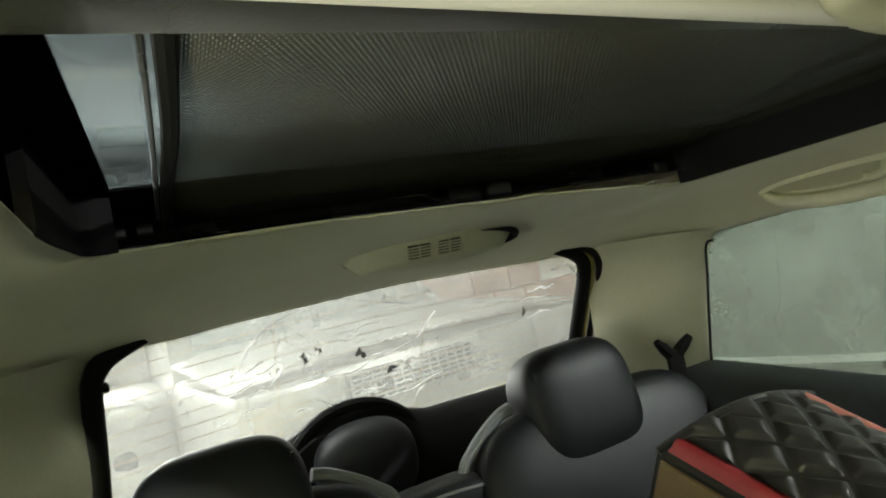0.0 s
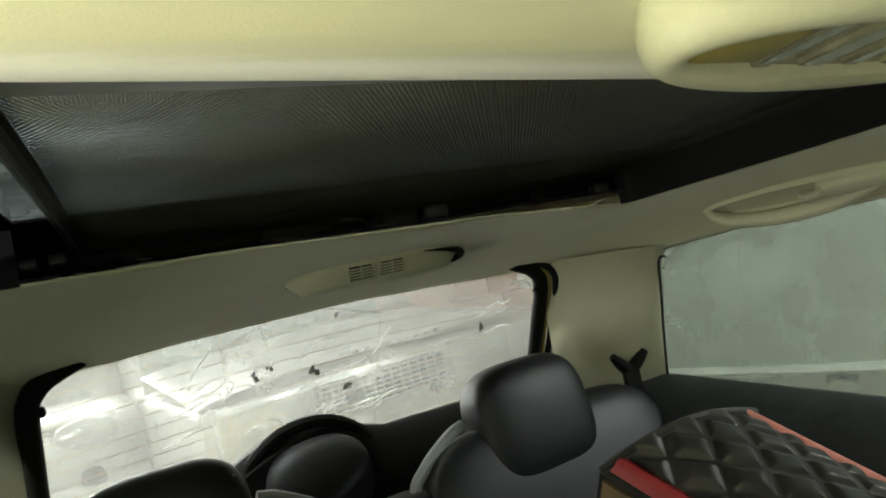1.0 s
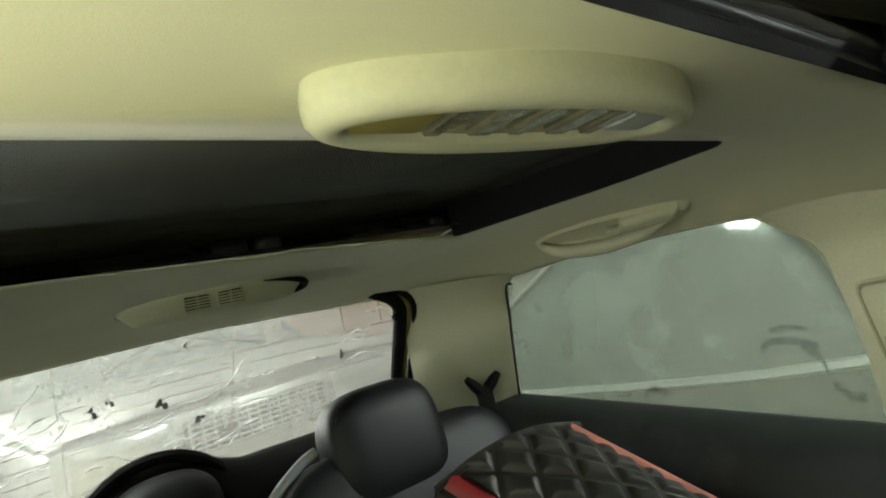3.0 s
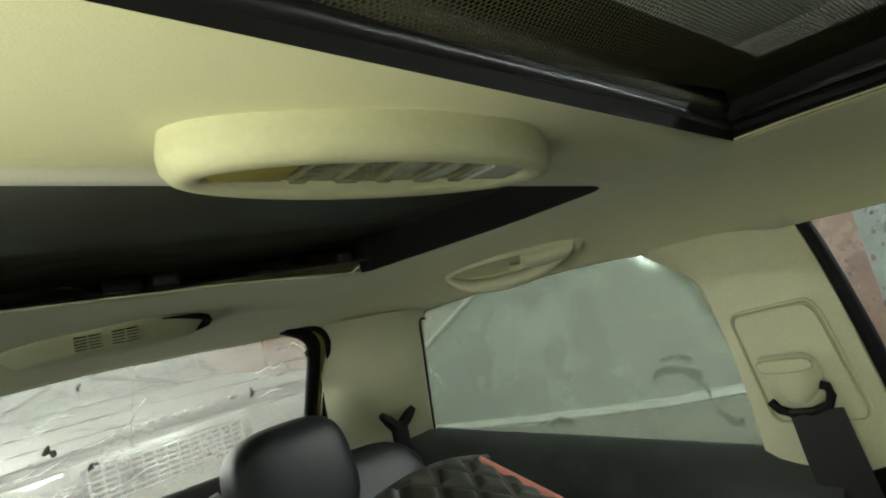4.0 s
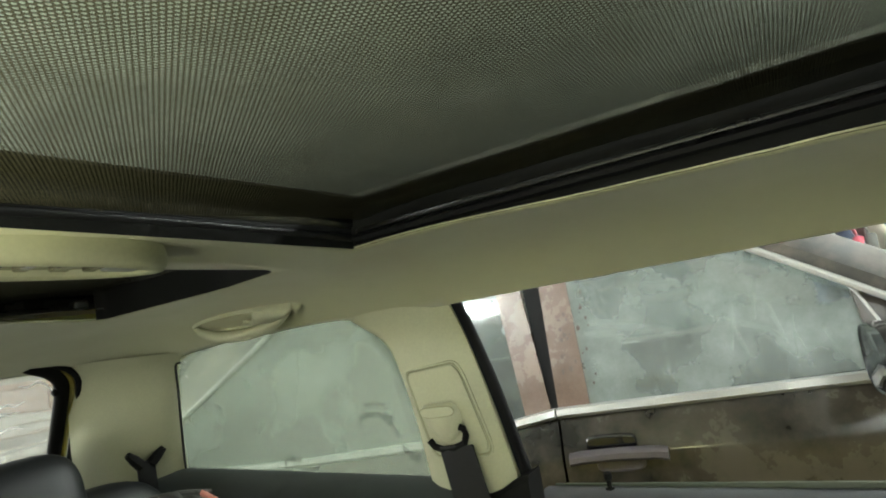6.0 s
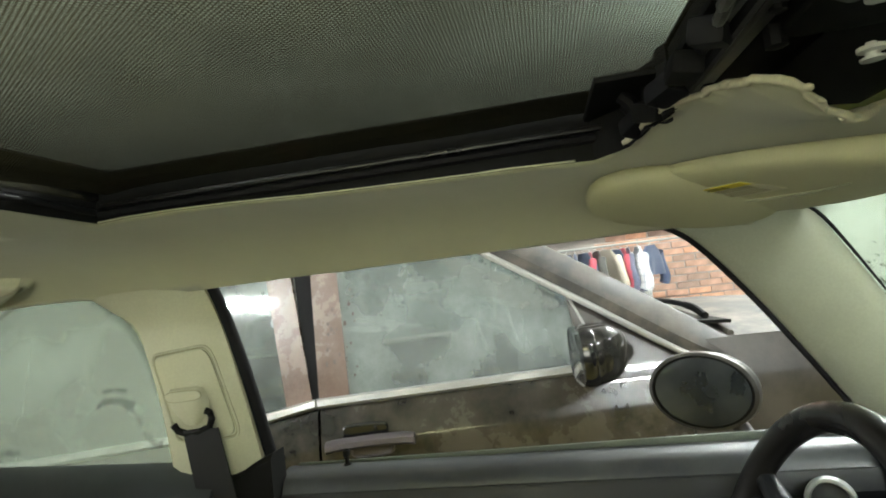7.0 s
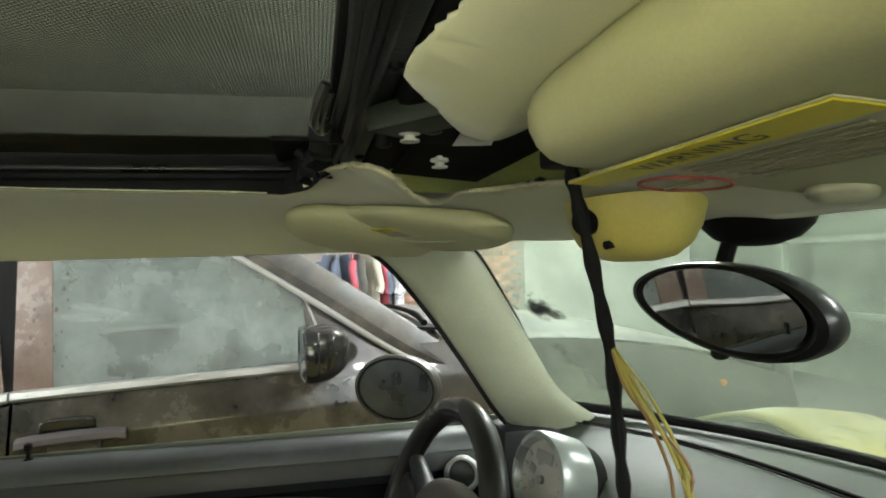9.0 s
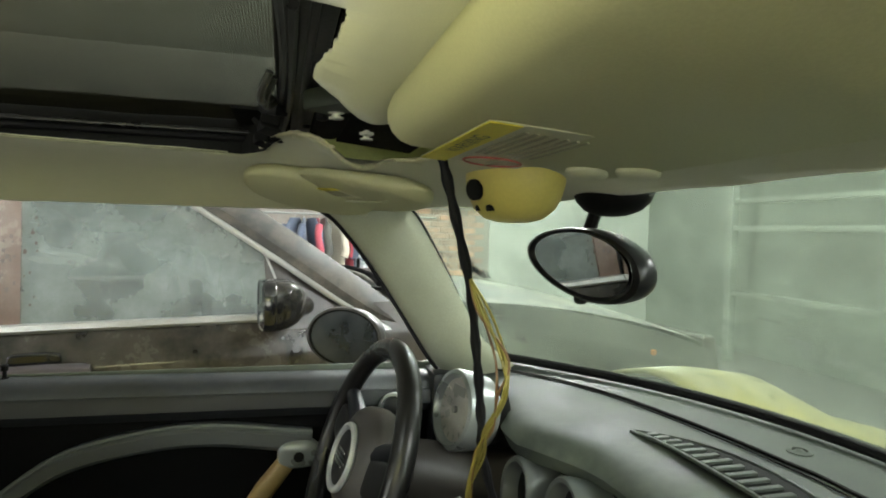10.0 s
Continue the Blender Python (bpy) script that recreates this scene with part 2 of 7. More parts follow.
M_REARGLASS = pane("dusty_rear_glass", 0.29, tint=(0.95, 0.97, 0.94), dustcol=(0.74, 0.74, 0.70), specks=0.05)
M_ROOFGLASS2 = pane("dark_rear_roof_glass", 0.04, tint=(0.30, 0.335, 0.34), dustcol=(0.30, 0.33, 0.34))
M_ROOFGLASS = pane("tinted_roof_glass", 0.05, tint=(0.77, 0.83, 0.77), dustcol=(0.4, 0.42, 0.40))
# patchy film on the dusty glass; its pale blotches also stand in for reflections
M_SUVGLASS = pane("dusty_car_window", 0.31, tint=(0.70, 0.77, 0.76), dustcol=(0.70, 0.75, 0.72), streak=0.6, scale=3.4, gloss=0.06, specks=0.22, splashes=0.0, refl=0.06)
M_SMEAR = pane("pale_dust_smear", 0.055, tint=(0.97, 0.98, 0.98), dustcol=(0.80, 0.82, 0.78), streak=0.5, scale=14.0)
M_SUV = surface("dusty_black_paint", (0.006, 0.006, 0.006), 0.2, var=0.3, relief=0, coat=0.6, dust=0.20, dustcol=(0.26, 0.222, 0.175), big=8, spec=0.35, coat_ior=1.5)
M_SUVTOP = surface("thick_dust_paint", (0.05, 0.045, 0.04), 0.55, var=0.3, relief=0.1, dust=0.52, dustcol=(0.31, 0.28, 0.24), big=9)
M_BROWNDUST = surface("brown_dust_paint", (0.026, 0.023, 0.021), 0.3, var=0.3, relief=0, dust=0.28, dustcol=(0.13, 0.112, 0.092), big=10, coat=0.25)
M_PILLARDUST = surface("pillar_dust_paint", (0.035, 0.032, 0.028), 0.6, var=0.35, relief=0.1, dust=0.5, dustcol=(0.16, 0.138, 0.112), big=14)
M_BROWN = surface("brown_pillar_film", (0.15, 0.10, 0.082), 0.18, var=0.25, dust=0.25, dustcol=(0.36, 0.28, 0.23), big=9, coat=0.7)
M_PRINT = surface("dark_print", (0.085, 0.06, 0.05), 0.5, var=0.3)
M_SUVIN = surface("car_cabin_grey", (0.035, 0.037, 0.036), 0.8, var=0.3)
M_WHITECAR = surface("silver_white_paint", (0.62, 0.62, 0.60), 0.25, 0.2, var=0.08, relief=0, coat=0.5, dust=0.3, dustcol=(0.55, 0.53, 0.48))
M_LAMPGLASS = surface("lamp_lens", (0.75, 0.76, 0.74), 0.12, 0.5, var=0.15)
M_CONC = surface("garage_concrete", (0.14, 0.135, 0.125), 0.85, var=0.25, big=1.5, fine=60, relief=0.4, depth=0.004)
M_PLASTER = surface("garage_plaster", (0.50, 0.50, 0.46), 0.9, var=0.2, big=1.2, fine=40, relief=0.4, depth=0.004)
M_FRONTWALL = surface("grey_green_plaster", (0.20, 0.215, 0.185), 0.9, var=0.3, big=1.6, fine=40, relief=0.4, depth=0.004)
M_CEIL = surface("grey_garage_ceiling", (0.46, 0.46, 0.43), 0.9, var=0.25, big=1.2, fine=40, relief=0.4, depth=0.004)
M_MORTAR = surface("brick_mortar", (0.35, 0.315, 0.285), 0.95, var=0.2, big=3, fine=60, relief=0.5, depth=0.005)
M_BRICK = surface("old_red_brick", (0.52, 0.31, 0.22), 0.9, var=0.25, big=7, fine=50, relief=0.6, random_hue=0.35, depth=0.004)
M_METALGREY = surface("painted_grey_steel", (0.33, 0.34, 0.32), 0.5, var=0.15, big=3)
M_RACK = surface("dusty_rack_steel", (0.24, 0.255, 0.22), 0.6, var=0.25, big=3)
M_SMUDGE = surface("grey_dirt", (0.22, 0.22, 0.21), 0.8, var=0.3)
# darker cream for joint lines, their shade put into the colour
M_GROOVE = surface("shadowed_cream_joint", (0.36, 0.36, 0.24), 0.8, var=0.1)
M_SATIN = surface("satin_black_plastic", (0.010, 0.010, 0.0105), 0.36, var=0.2, fine=700, relief=0.1, spec=0.3)
M_DOORBLACK = surface("grained_door_black", (0.0035, 0.0037, 0.0042), 0.6, var=0.25, fine=600, relief=0.4, spec=0.06)
M_CAP = surface("dark_mirror_cap", (0.008, 0.008, 0.008), 0.1, var=0.2, relief=0, dust=0.14, dustcol=(0.20, 0.18, 0.15), spec=0.35, coat=0.3, coat_ior=1.5, big=14)
M_BLOT, nt_, b_, out_ = nodes_of("wiped_dust_blot")
b_.inputs["Base Color"].default_value = (0.075, 0.085, 0.085, 1)
b_.inputs["Roughness"].default_value = 0.6
n_ = noise_tex(nt_, coords(nt_), 90, 4, 0.65)
t_ = nt_.nodes.new("ShaderNodeBsdfTransparent")
x_ = nt_.nodes.new("ShaderNodeMixShader")
link(nt_, ramp(nt_, n_, 0.35, 0.65, 0.03, 0.42), x_.inputs[0])
link(nt_, t_.outputs[0], x_.inputs[1])
link(nt_, b_.outputs[0], x_.inputs[2])
link(nt_, x_.outputs[0], out_.inputs["Surface"])
M_TUBE = glow("tube_lamp_glow", (0.95, 1.0, 0.97), 760.0)
M_SKY = glow("overcast_daylight", (1.0, 1.0, 0.98), 12.0)
M_TYRE = surface("tyre_rubber", (0.02, 0.02, 0.02), 0.8, var=0.2)
M_STICKY = surface("yellow_sticker", (0.78, 0.66, 0.03), 0.5, var=0.05)
M_STICKW = surface("cream_sticker", (0.62, 0.60, 0.42), 0.5, var=0.05)
M_INK = surface("dark_ink", (0.06, 0.055, 0.03), 0.6, var=0.1, relief=0)
M_INKF = surface("faded_ink", (0.34, 0.32, 0.20), 0.6, var=0.1, relief=0)
M_INKD = surface("grey_dial_ink", (0.15, 0.15, 0.14), 0.6, var=0.1, relief=0)
M_INKRED = surface("red_ink", (0.34, 0.08, 0.06), 0.6, var=0.1, relief=0)
M_WIREY = surface("yellow_wire", (0.25, 0.215, 0.05), 0.45, var=0.1)
M_WIREB = surface("brown_wire", (0.16, 0.09, 0.04), 0.45, var=0.1)
M_ORANGE = surface("orange_lens", (0.50, 0.19, 0.03), 0.2, var=0.1)
M_DIAL = surface("dial_face", (0.25, 0.245, 0.215), 0.5, var=0.15, big=40, dust=0.25, dustcol=(0.33, 0.325, 0.285))
M_DOMELENS = surface("clear_lamp_lens", (0.25, 0.24, 0.165), 0.10, 0.4, var=0.3, big=60, relief=0.4, fine=90)


# ---- building helpers ----
def finish(bm, name, mat, smooth=40):
    bmesh.ops.recalc_face_normals(bm, faces=bm.faces)
    me = bpy.data.meshes.new(name)
    bm.to_mesh(me)
    bm.free()
    me.materials.append(mat)
    if smooth:
        me.shade_smooth()
        me.set_sharp_from_angle(angle=radians(smooth))
    return me


def part(name, bm, material, parent, label="", smooth=40):
    """Link a bmesh as one mesh object under a thing or a part."""
    ob = new(name, finish(bm, name, material, smooth))
    ob.parent = parent
    if parent is not None:
        ob.matrix_parent_inverse = parent.matrix_basis.inverted() if parent.parent is None else Matrix()
    if label:
        ob["label"] = label
    return ob


def thing(name, at, label, category, group="", kind=""):
    ob = new(name)
    ob.empty_display_size = 0.05
    ob.matrix_basis = Matrix.Translation(at)
    bpy.context.view_layer.update()
    return tagged(ob, label, category, group, kind)


def solid(name, bm, material, label, category, group="", kind="", smooth=40):
    return tagged(new(name, finish(bm, name, material, smooth)), label, category, group, kind)


def loft(bm, rings, closed=True, cap=True):
    vs = [[bm.verts.new(p) for p in r] for r in rings]
    n = len(rings[0])
    for a, b in zip(vs, vs[1:]):
        for i in range(n if closed else n - 1):
            j = (i + 1) % n
            bm.faces.new((a[i], a[j], b[j], b[i]))
    if cap and closed:
        bm.faces.new(vs[0][::-1])
        bm.faces.new(vs[-1])
    return bm


def box(bm, lo, hi, bev=0.0, m=None, seg=2):
    r = bmesh.ops.create_cube(bm, size=1)
    vs = r["verts"]
    for v in vs:
        v.co = Vector([lo[i] + (v.co[i] + 0.5) * (hi[i] - lo[i]) for i in range(3)])
    if bev:
        es = list({e for v in vs for e in v.link_edges})
        g = bmesh.ops.bevel(bm, geom=es, offset=bev, segments=seg, profile=0.6, affect="EDGES")
        vs = list({v for f in g["faces"] for v in f.verts} | {v for v in vs if v.is_valid})
    if m is not None:
        bmesh.ops.transform(bm, matrix=m, verts=vs)
    return bm


def tube(bm, pts, r, n=8, cap=True):
    pts = [Vector(p) for p in pts]
    rs = r if isinstance(r, (list, tuple)) else [r] * len(pts)
    rings = []
    up = Vector((0.13, 0.29, 0.94))
    for i, p in enumerate(pts):
        d = (pts[min(i + 1, len(pts) - 1)] - pts[max(i - 1, 0)]).normalized()
        a = d.cross(up)
        if a.length < 0.05:
            a = d.cross(Vector((1, 0, 0)))
        a.normalize()
        b = d.cross(a)
        rings.append([p + rs[i] * (math.cos(t) * a + math.sin(t) * b) for t in [2 * math.pi * k / n for k in range(n)]])
    return loft(bm, rings, True, cap)


def smooth_path(pts, k=6):
    """Catmull-Rom through the points."""
    P = [Vector(p) for p in pts]
    P = [2 * P[0] - P[1]] + P + [2 * P[-1] - P[-2]]
    out = []
    for i in range(1, len(P) - 2):
        for j in range(k):
            t = j / k
            a, b, c, d = P[i - 1], P[i], P[i + 1], P[i + 2]
            out.append(0.5 * (2 * b + (c - a) * t + (2 * a - 5 * b + 4 * c - d) * t * t + (3 * b - a - 3 * c + d) * t ** 3))
    return out + [P[-2]]


def pillow(bm, c, half, e=0.5, m=None, nu=28, nv=16, e2=None):
    """A rounded block; e near 0 is a box, 1 an ellipsoid."""
    e2 = e if e2 is None else e2
    f = lambda w, p: math.copysign(abs(w) ** p, w)
    rings = []
    for j in range(1, nv):
        v = -math.pi / 2 + math.pi * j / nv
        rings.append([Vector((half[0] * f(math.cos(v), e2) * f(math.cos(u), e), half[1] * f(math.cos(v), e2) * f(math.sin(u), e), half[2] * f(math.sin(v), e2)))
                      for u in [2 * math.pi * k / nu for k in range(nu)]])
    mm = Matrix.Translation(c) @ (m if m is not None else Matrix())
    return loft(bm, [[mm @ p for p in r] for r in rings])


def disc_stack(bm, m, prof, n=32, sx=1.0, sy=1.0):
    """Turned shape: prof is a list of (radius, height) in the frame m."""
    return loft(bm, [[m @ Vector((r * sx * math.cos(t), r * sy * math.sin(t), h)) for t in [2 * math.pi * k / n for k in range(n)]] for r, h in prof])


def ring_tube(bm, m, R, r, n=48, k=10, sy=1.0):
    vs = []
    for i in range(n):
        a = 2 * math.pi * i / n
        vs.append([bm.verts.new(m @ Vector(((R + r * math.cos(b)) * math.cos(a), (R + r * math.cos(b)) * math.sin(a) * sy, r * math.sin(b)))) for b in [2 * math.pi * j / k for j in range(k)]])
    for i in range(n):
        A, B = vs[i], vs[(i + 1) % n]
        for j in range(k):
            bm.faces.new((A[j], A[(j + 1) % k], B[(j + 1) % k], B[j]))
    return bm


def slab(bm, quad, thick, nu=1, nv=1, f=None):
    """A plate from four corners (a b c d round), of that thickness along its normal; f(u, v) lifts it."""
    a, b, c, d = [Vector(p) for p in quad]
    n = (b - a).cross(d - a).normalized()
    g = {}
    for s in (0, 1):
        for i in range(nu + 1):
            for j in range(nv + 1):
                u, v = i / nu, j / nv
                p = (a * (1 - u) + b * u) * (1 - v) + (d * (1 - u) + c * u) * v
                g[s, i, j] = bm.verts.new(p + n * ((f(u, v) if f else 0) - s * thick))
    for i in range(nu):
        for j in range(nv):
            bm.faces.new((g[0, i, j], g[0, i + 1, j], g[0, i + 1, j + 1], g[0, i, j + 1]))
            bm.faces.new((g[1, i, j + 1], g[1, i + 1, j + 1], g[1, i + 1, j], g[1, i, j]))
    for i in range(nu):
        bm.faces.new((g[0, i + 1, 0], g[0, i, 0], g[1, i, 0], g[1, i + 1, 0]))
        bm.faces.new((g[0, i, nv], g[0, i + 1, nv], g[1, i + 1, nv], g[1, i, nv]))
    for j in range(nv):
        bm.faces.new((g[0, 0, j], g[0, 0, j + 1], g[1, 0, j + 1], g[1, 0, j]))
        bm.faces.new((g[0, nu, j + 1], g[0, nu, j], g[1, nu, j], g[1, nu, j + 1]))
    return bm


def lerp(table, v):
    if v <= table[0][0]:
        return table[0][1]
    for (a, fa), (b, fb) in zip(table, table[1:]):
        if v <= b:
            t = (v - a) / (b - a)
            return fa + (fb - fa) * t
    return table[-1][1]


def soft_lerp(table, v):
    h = 0.03
    return sum(lerp(table, v + k * h / 2) for k in (-2, -1, 0, 1, 2)) / 5


def mx(p, s):
    return Vector((p[0] * s, p[1], p[2]))


B = bmesh.new

# ---- the cabin shell: x to the driver's side, y to the tail, z up ----
Z_MID = [(-0.70, 1.270), (-0.66, 1.279), (-0.55, 1.302), (-0.45, 1.322), (-0.35, 1.338), (-0.27, 1.345), (0.0, 1.352), (0.20, 1.361), (0.33, 1.364), (0.42, 1.360), (0.60, 1.352), (0.75, 1.350), (0.85, 1.345), (0.95, 1.335), (1.05, 1.318), (1.13, 1.302), (1.20, 1.286)]
EDGE_X = [(-0.70, 0.64), (-0.55, 0.60), (-0.30, 0.565), (0.30, 0.562), (0.50, 0.548), (0.80, 0.552), (1.00, 0.556), (1.10, 0.53), (1.20, 0.43)]
EDGE_Z = [(-0.70, 1.262), (-0.54, 1.272), (-0.30, 1.271), (0.30, 1.270), (0.44, 1.268), (0.52, 1.276), (0.80, 1.276), (1.00, 1.262), (1.12, 1.262), (1.20, 1.266)]
RAIL = [(0.0, 0.0), (0.25, 0.03), (0.50, 0.17), (0.70, 0.40), (0.85, 0.66), (0.95, 0.88), (1.0, 1.0)]


def liner_point(u, y):
    """u runs across from -1 to 1."""
    s, a = (1 if u >= 0 else -1), abs(u)
    ex, ez = soft_lerp(EDGE_X, y), soft_lerp(EDGE_Z, y)
    x = a * ex
    z = soft_lerp(Z_MID, y)
    flat = 0.30
    crown = -0.010 * min(1, (x / 0.30) ** 2)
    if x > flat:
        w = (x - flat) / (ex - flat)
        z0 = z + crown
        z = z0 + (ez - z0) * lerp(RAIL, w)
    else:
        z += crown
    z -= (0.030 if s > 0 else 0.042) * s * x * math.exp(-((y - 0.36) / 0.13) ** 2) * min(1.0, max(0.0, (ex - x) / 0.2))
    if s < 0:
        z += 0.012 * min(1.0, x / 0.30) * math.exp(-((y - 0.76) / 0.14) ** 2) * min(1.0, max(0.0, (ex - x) / 0.15))
    z -= 0.008 * math.exp(-((s * x + 0.012) / 0.10) ** 2 - ((y - 0.330) / 0.038) ** 2)
    return Vector((s * x, y, z))


def liner_wave(x, y):
    return 0.0025 * noise.noise((x * 9, y * 9, 3)) + 0.0008 * noise.noise((x * 31, y * 31, 1))


def rounded(poly, r=0.03, k=5):
    out = []
    n = len(poly)
    for i in range(n):
        a, b, c = [Vector(poly[j % n]) for j in (i - 1, i, i + 1)]
        p, q = b + (a - b).normalized() * r, b + (c - b).normalized() * r
        for j in range(k + 1):
            t = j / k
            out.append((p * (1 - t) + b * t) * (1 - t) + (b * (1 - t) + q * t) * t)
    return out


rng = random.Random(4)
FRONT_HOLE = [Vector(p) for p in ((0.302, 0.286), (0.303, 0.10), (0.302, -0.08), (0.300, -0.262), (0.255, -0.290), (0.180, -0.304), (0.118, -0.333), (0.092, -0.358), (0.112, -0.386), (0.130, -0.411), (0.152, -0.446), (0.112, -0.482), (0.055, -0.497), (0.01, -0.495), (-0.03, -0.485), (-0.09, -0.452), (-0.145, -0.405), (-0.116, -0.380), (-0.128, -0.356), (-0.152, -0.335), (-0.200, -0.338), (-0.25, -0.342), (-0.300, -0.342), (-0.303, -0.08), (-0.303, 0.10), (-0.302, 0.251))]
k1 = [i for i, p in enumerate(FRONT_HOLE) if p.y < -0.255]
FRONT_HOLE = FRONT_HOLE[:k1[0]] + [Vector((p.x, p.y)) for p in smooth_path([(p.x, p.y, 0) for p in FRONT_HOLE[k1[0]:k1[-1] + 1]], 5)] + FRONT_HOLE[k1[-1] + 1:]
ragged = []
for a, b in zip(FRONT_HOLE, FRONT_HOLE[1:] + FRONT_HOLE[:1]):
    torn = a.y < -0.255 or b.y < -0.27
    n = max(2, int((b - a).length / (0.004 if torn else 0.02)))
    for k in range(n):
        p = a + (b - a) * k / n
        j = 0.0006 if torn else 0.0004
        w = (0.0075 if p.x > 0 else 0.002) * noise.noise((p.x * 34, p.y * 34, 7)) + (0.0085 if 0.05 < p.x < 0.19 else 0.002) * noise.noise((p.x * 130, p.y * 130, 2)) + (0.004 if 0.05 < p.x < 0.19 else 0.0) * noise.noise((p.x * 330, p.y * 330, 9)) if torn else 0.0
        ragged.append(p + Vector((rng.uniform(-j, j) + w * 0.4, rng.uniform(-j, j) + w)))
FRONT_HOLE = ragged
REAR_HOLE = rounded([(0.288, 0.396), (0.318, 0.53), (0.300, 0.790), (0.05, 0.768), (-0.20, 0.752), (-0.360, 0.728), (-0.362, 0.60), (-0.366, 0.397)], 0.022)


def inside(p, poly):
    c = False
    for i in range(len(poly)):
        a, b = poly[i - 1], poly[i]
        if (a[1] > p[1]) != (b[1] > p[1]) and p[0] < (b[0] - a[0]) * (p[1] - a[1]) / (b[1] - a[1]) + a[0]:
            c = not c
    return c


def header_y(x):
    return -0.655 + 0.115 * min(1.0, abs(x) / 0.6) ** 2


def torn_drop(p):
    return 0.029 * math.exp(-((p.x - 0.110) / 0.058) ** 2 - ((p.y + 0.395) / 0.045) ** 2)


def build_headliner():
    from mathutils import geometry
    ys = [-0.70 + 0.02 * i for i in range(96)]
    pts, edges = [], []

    def loop(poly):
        k = len(pts)
        pts.extend(Vector((p[0], p[1])) for p in poly)
        edges.extend((k + i, k + (i + 1) % len(poly)) for i in range(len(poly)))

    # work in (x, y) stretched so that the rail keeps its arc
    outer = []
    for i in range(41):
        x = -0.6 + 1.2 * i / 40
        outer.append((x, header_y(x)))
    right = [(soft_lerp(EDGE_X, y), y) for y in ys if -0.53 < y < 1.185]
    outer = outer[:-1] + right + [(0.43 - 0.86 * i / 30, 1.19 + 0.012 * math.sin(math.pi * i / 30)) for i in range(31)] + [(-x, y) for x, y in right[::-1]]
    loop(outer)
    loop(FRONT_HOLE)
    loop(REAR_HOLE)
    for y in ys:
        for i in range(-30, 31):
            x = i * 0.02
            if inside((x, y), outer) and not inside((x, y), FRONT_HOLE) and not inside((x, y), REAR_HOLE):
                pts.append(Vector((x, y)))
    v, e, f, *_ = geometry.delaunay_2d_cdt(pts, edges, [], 0, 1e-6)
    bm = B()
    bv = []
    for p in v:
        ex = soft_lerp(EDGE_X, p.y)
        q = liner_point(max(-1, min(1, p.x / ex)), p.y)
        q.z += liner_wave(p.x, p.y)
        if p.y < -0.27 and abs(p.x) < 0.3:
            d = min((Vector(h) - p).length for h in FRONT_HOLE)
            q.z += 0.006 * max(0, 1 - d / 0.06) * max(0.0, min(1.0, p.x / 0.06))
            q.z += 0.004 * noise.noise((p.x * 70, p.y * 70, 5)) * max(0.0, 1 - d / 0.022) * max(0.0, min(1.0, p.x / 0.06))
            q.z -= torn_drop(p)
            q.z -= 0.017 * math.exp(-((p.x + 0.125) / 0.05) ** 2 - ((p.y + 0.378) / 0.03) ** 2)
        bv.append(bm.verts.new(q))
    for t in f:
        c = sum((v[i] for i in t), Vector((0, 0))) / 3
        if inside(c, outer) and not inside(c, FRONT_HOLE) and not inside(c, REAR_HOLE):
            bm.faces.new([bv[i] for i in t])
    ob = solid("ceiling", bm, M_LINER, "cream cloth headliner, torn open round the front console", "headliner", kind="structure", smooth=60)
    sol = ob.modifiers.new("thickness", "SOLIDIFY")
    sol.thickness, sol.offset = 0.0025, 1.0 if ob.data.polygons[0].normal.z > 0 else -1.0
    return ob


build_headliner()


def lip(name, poly, keep, r, lift):
    pts = []
    for p in poly:
        if keep(p):
            q = liner_point(p[0] / soft_lerp(EDGE_X, p[1]), p[1])
            pts.append(q + Vector((0, 0, lift + liner_wave(p[0], p[1]))))
    bm = tube(B(), pts, r, 8)
    return solid(name, bm, M_LINER, "rolled cloth edge along the roof opening", "trim", kind="structure")


lip("trim_roof_edge_driver", FRONT_HOLE, lambda p: p[0] > 0.295 and p[1] > -0.25, 0.0013, 0.002)
lip("trim_roof_edge_passenger", FRONT_HOLE, lambda p: p[0] < -0.295 and p[1] > -0.25, 0.0013, 0.002)

# torn foam showing along the ragged edge
rag = []
for p in FRONT_HOLE:
    if p.x > 0.03 and p.y < -0.285:
        q = liner_point(p.x / soft_lerp(EDGE_X, p.y), p.y)
        q.z += liner_wave(p.x, p.y) + 0.006 * min(1.0, p.x / 0.06) - torn_drop(p) + 0.0005
        rag.append(q)
rq = random.Random(12)
bm = tube(B(), rag[::2], [0.0022 + 0.0018 * abs(noise.noise((k * 0.31, 4, 1))) + rq.uniform(0, 0.0008) for k in range(len(rag[::2]))], 7)
for k in range(4, len(rag) - 4, 3):
    # frayed tufts standing off the edge
    q = rag[k] + Vector((rq.uniform(-0.002, 0.002), rq.uniform(-0.002, 0.002), 0))
    if rq.random() < 0.6:
        pillow(bm, q, (rq.uniform(0.002, 0.006), rq.uniform(0.002, 0.004), rq.uniform(0.0012, 0.003)), 0.9, pose(0, 0, 0, rq.uniform(-40, 40), rq.uniform(-40, 40), rq.uniform(0, 180)), 7, 5)
solid("trim_torn_edge", bm, M_FOAMEDGE, "ragged torn foam edge of the headliner", "trim", kind="structure", smooth=80)

# outer roof skin
def skin_z(y):
    return 1.412 - 0.10 * ((y - 0.2) / 0.95) ** 3 if y > 0.2 else 1.412 - 0.12 * ((0.2 - y) / 0.85) ** 4


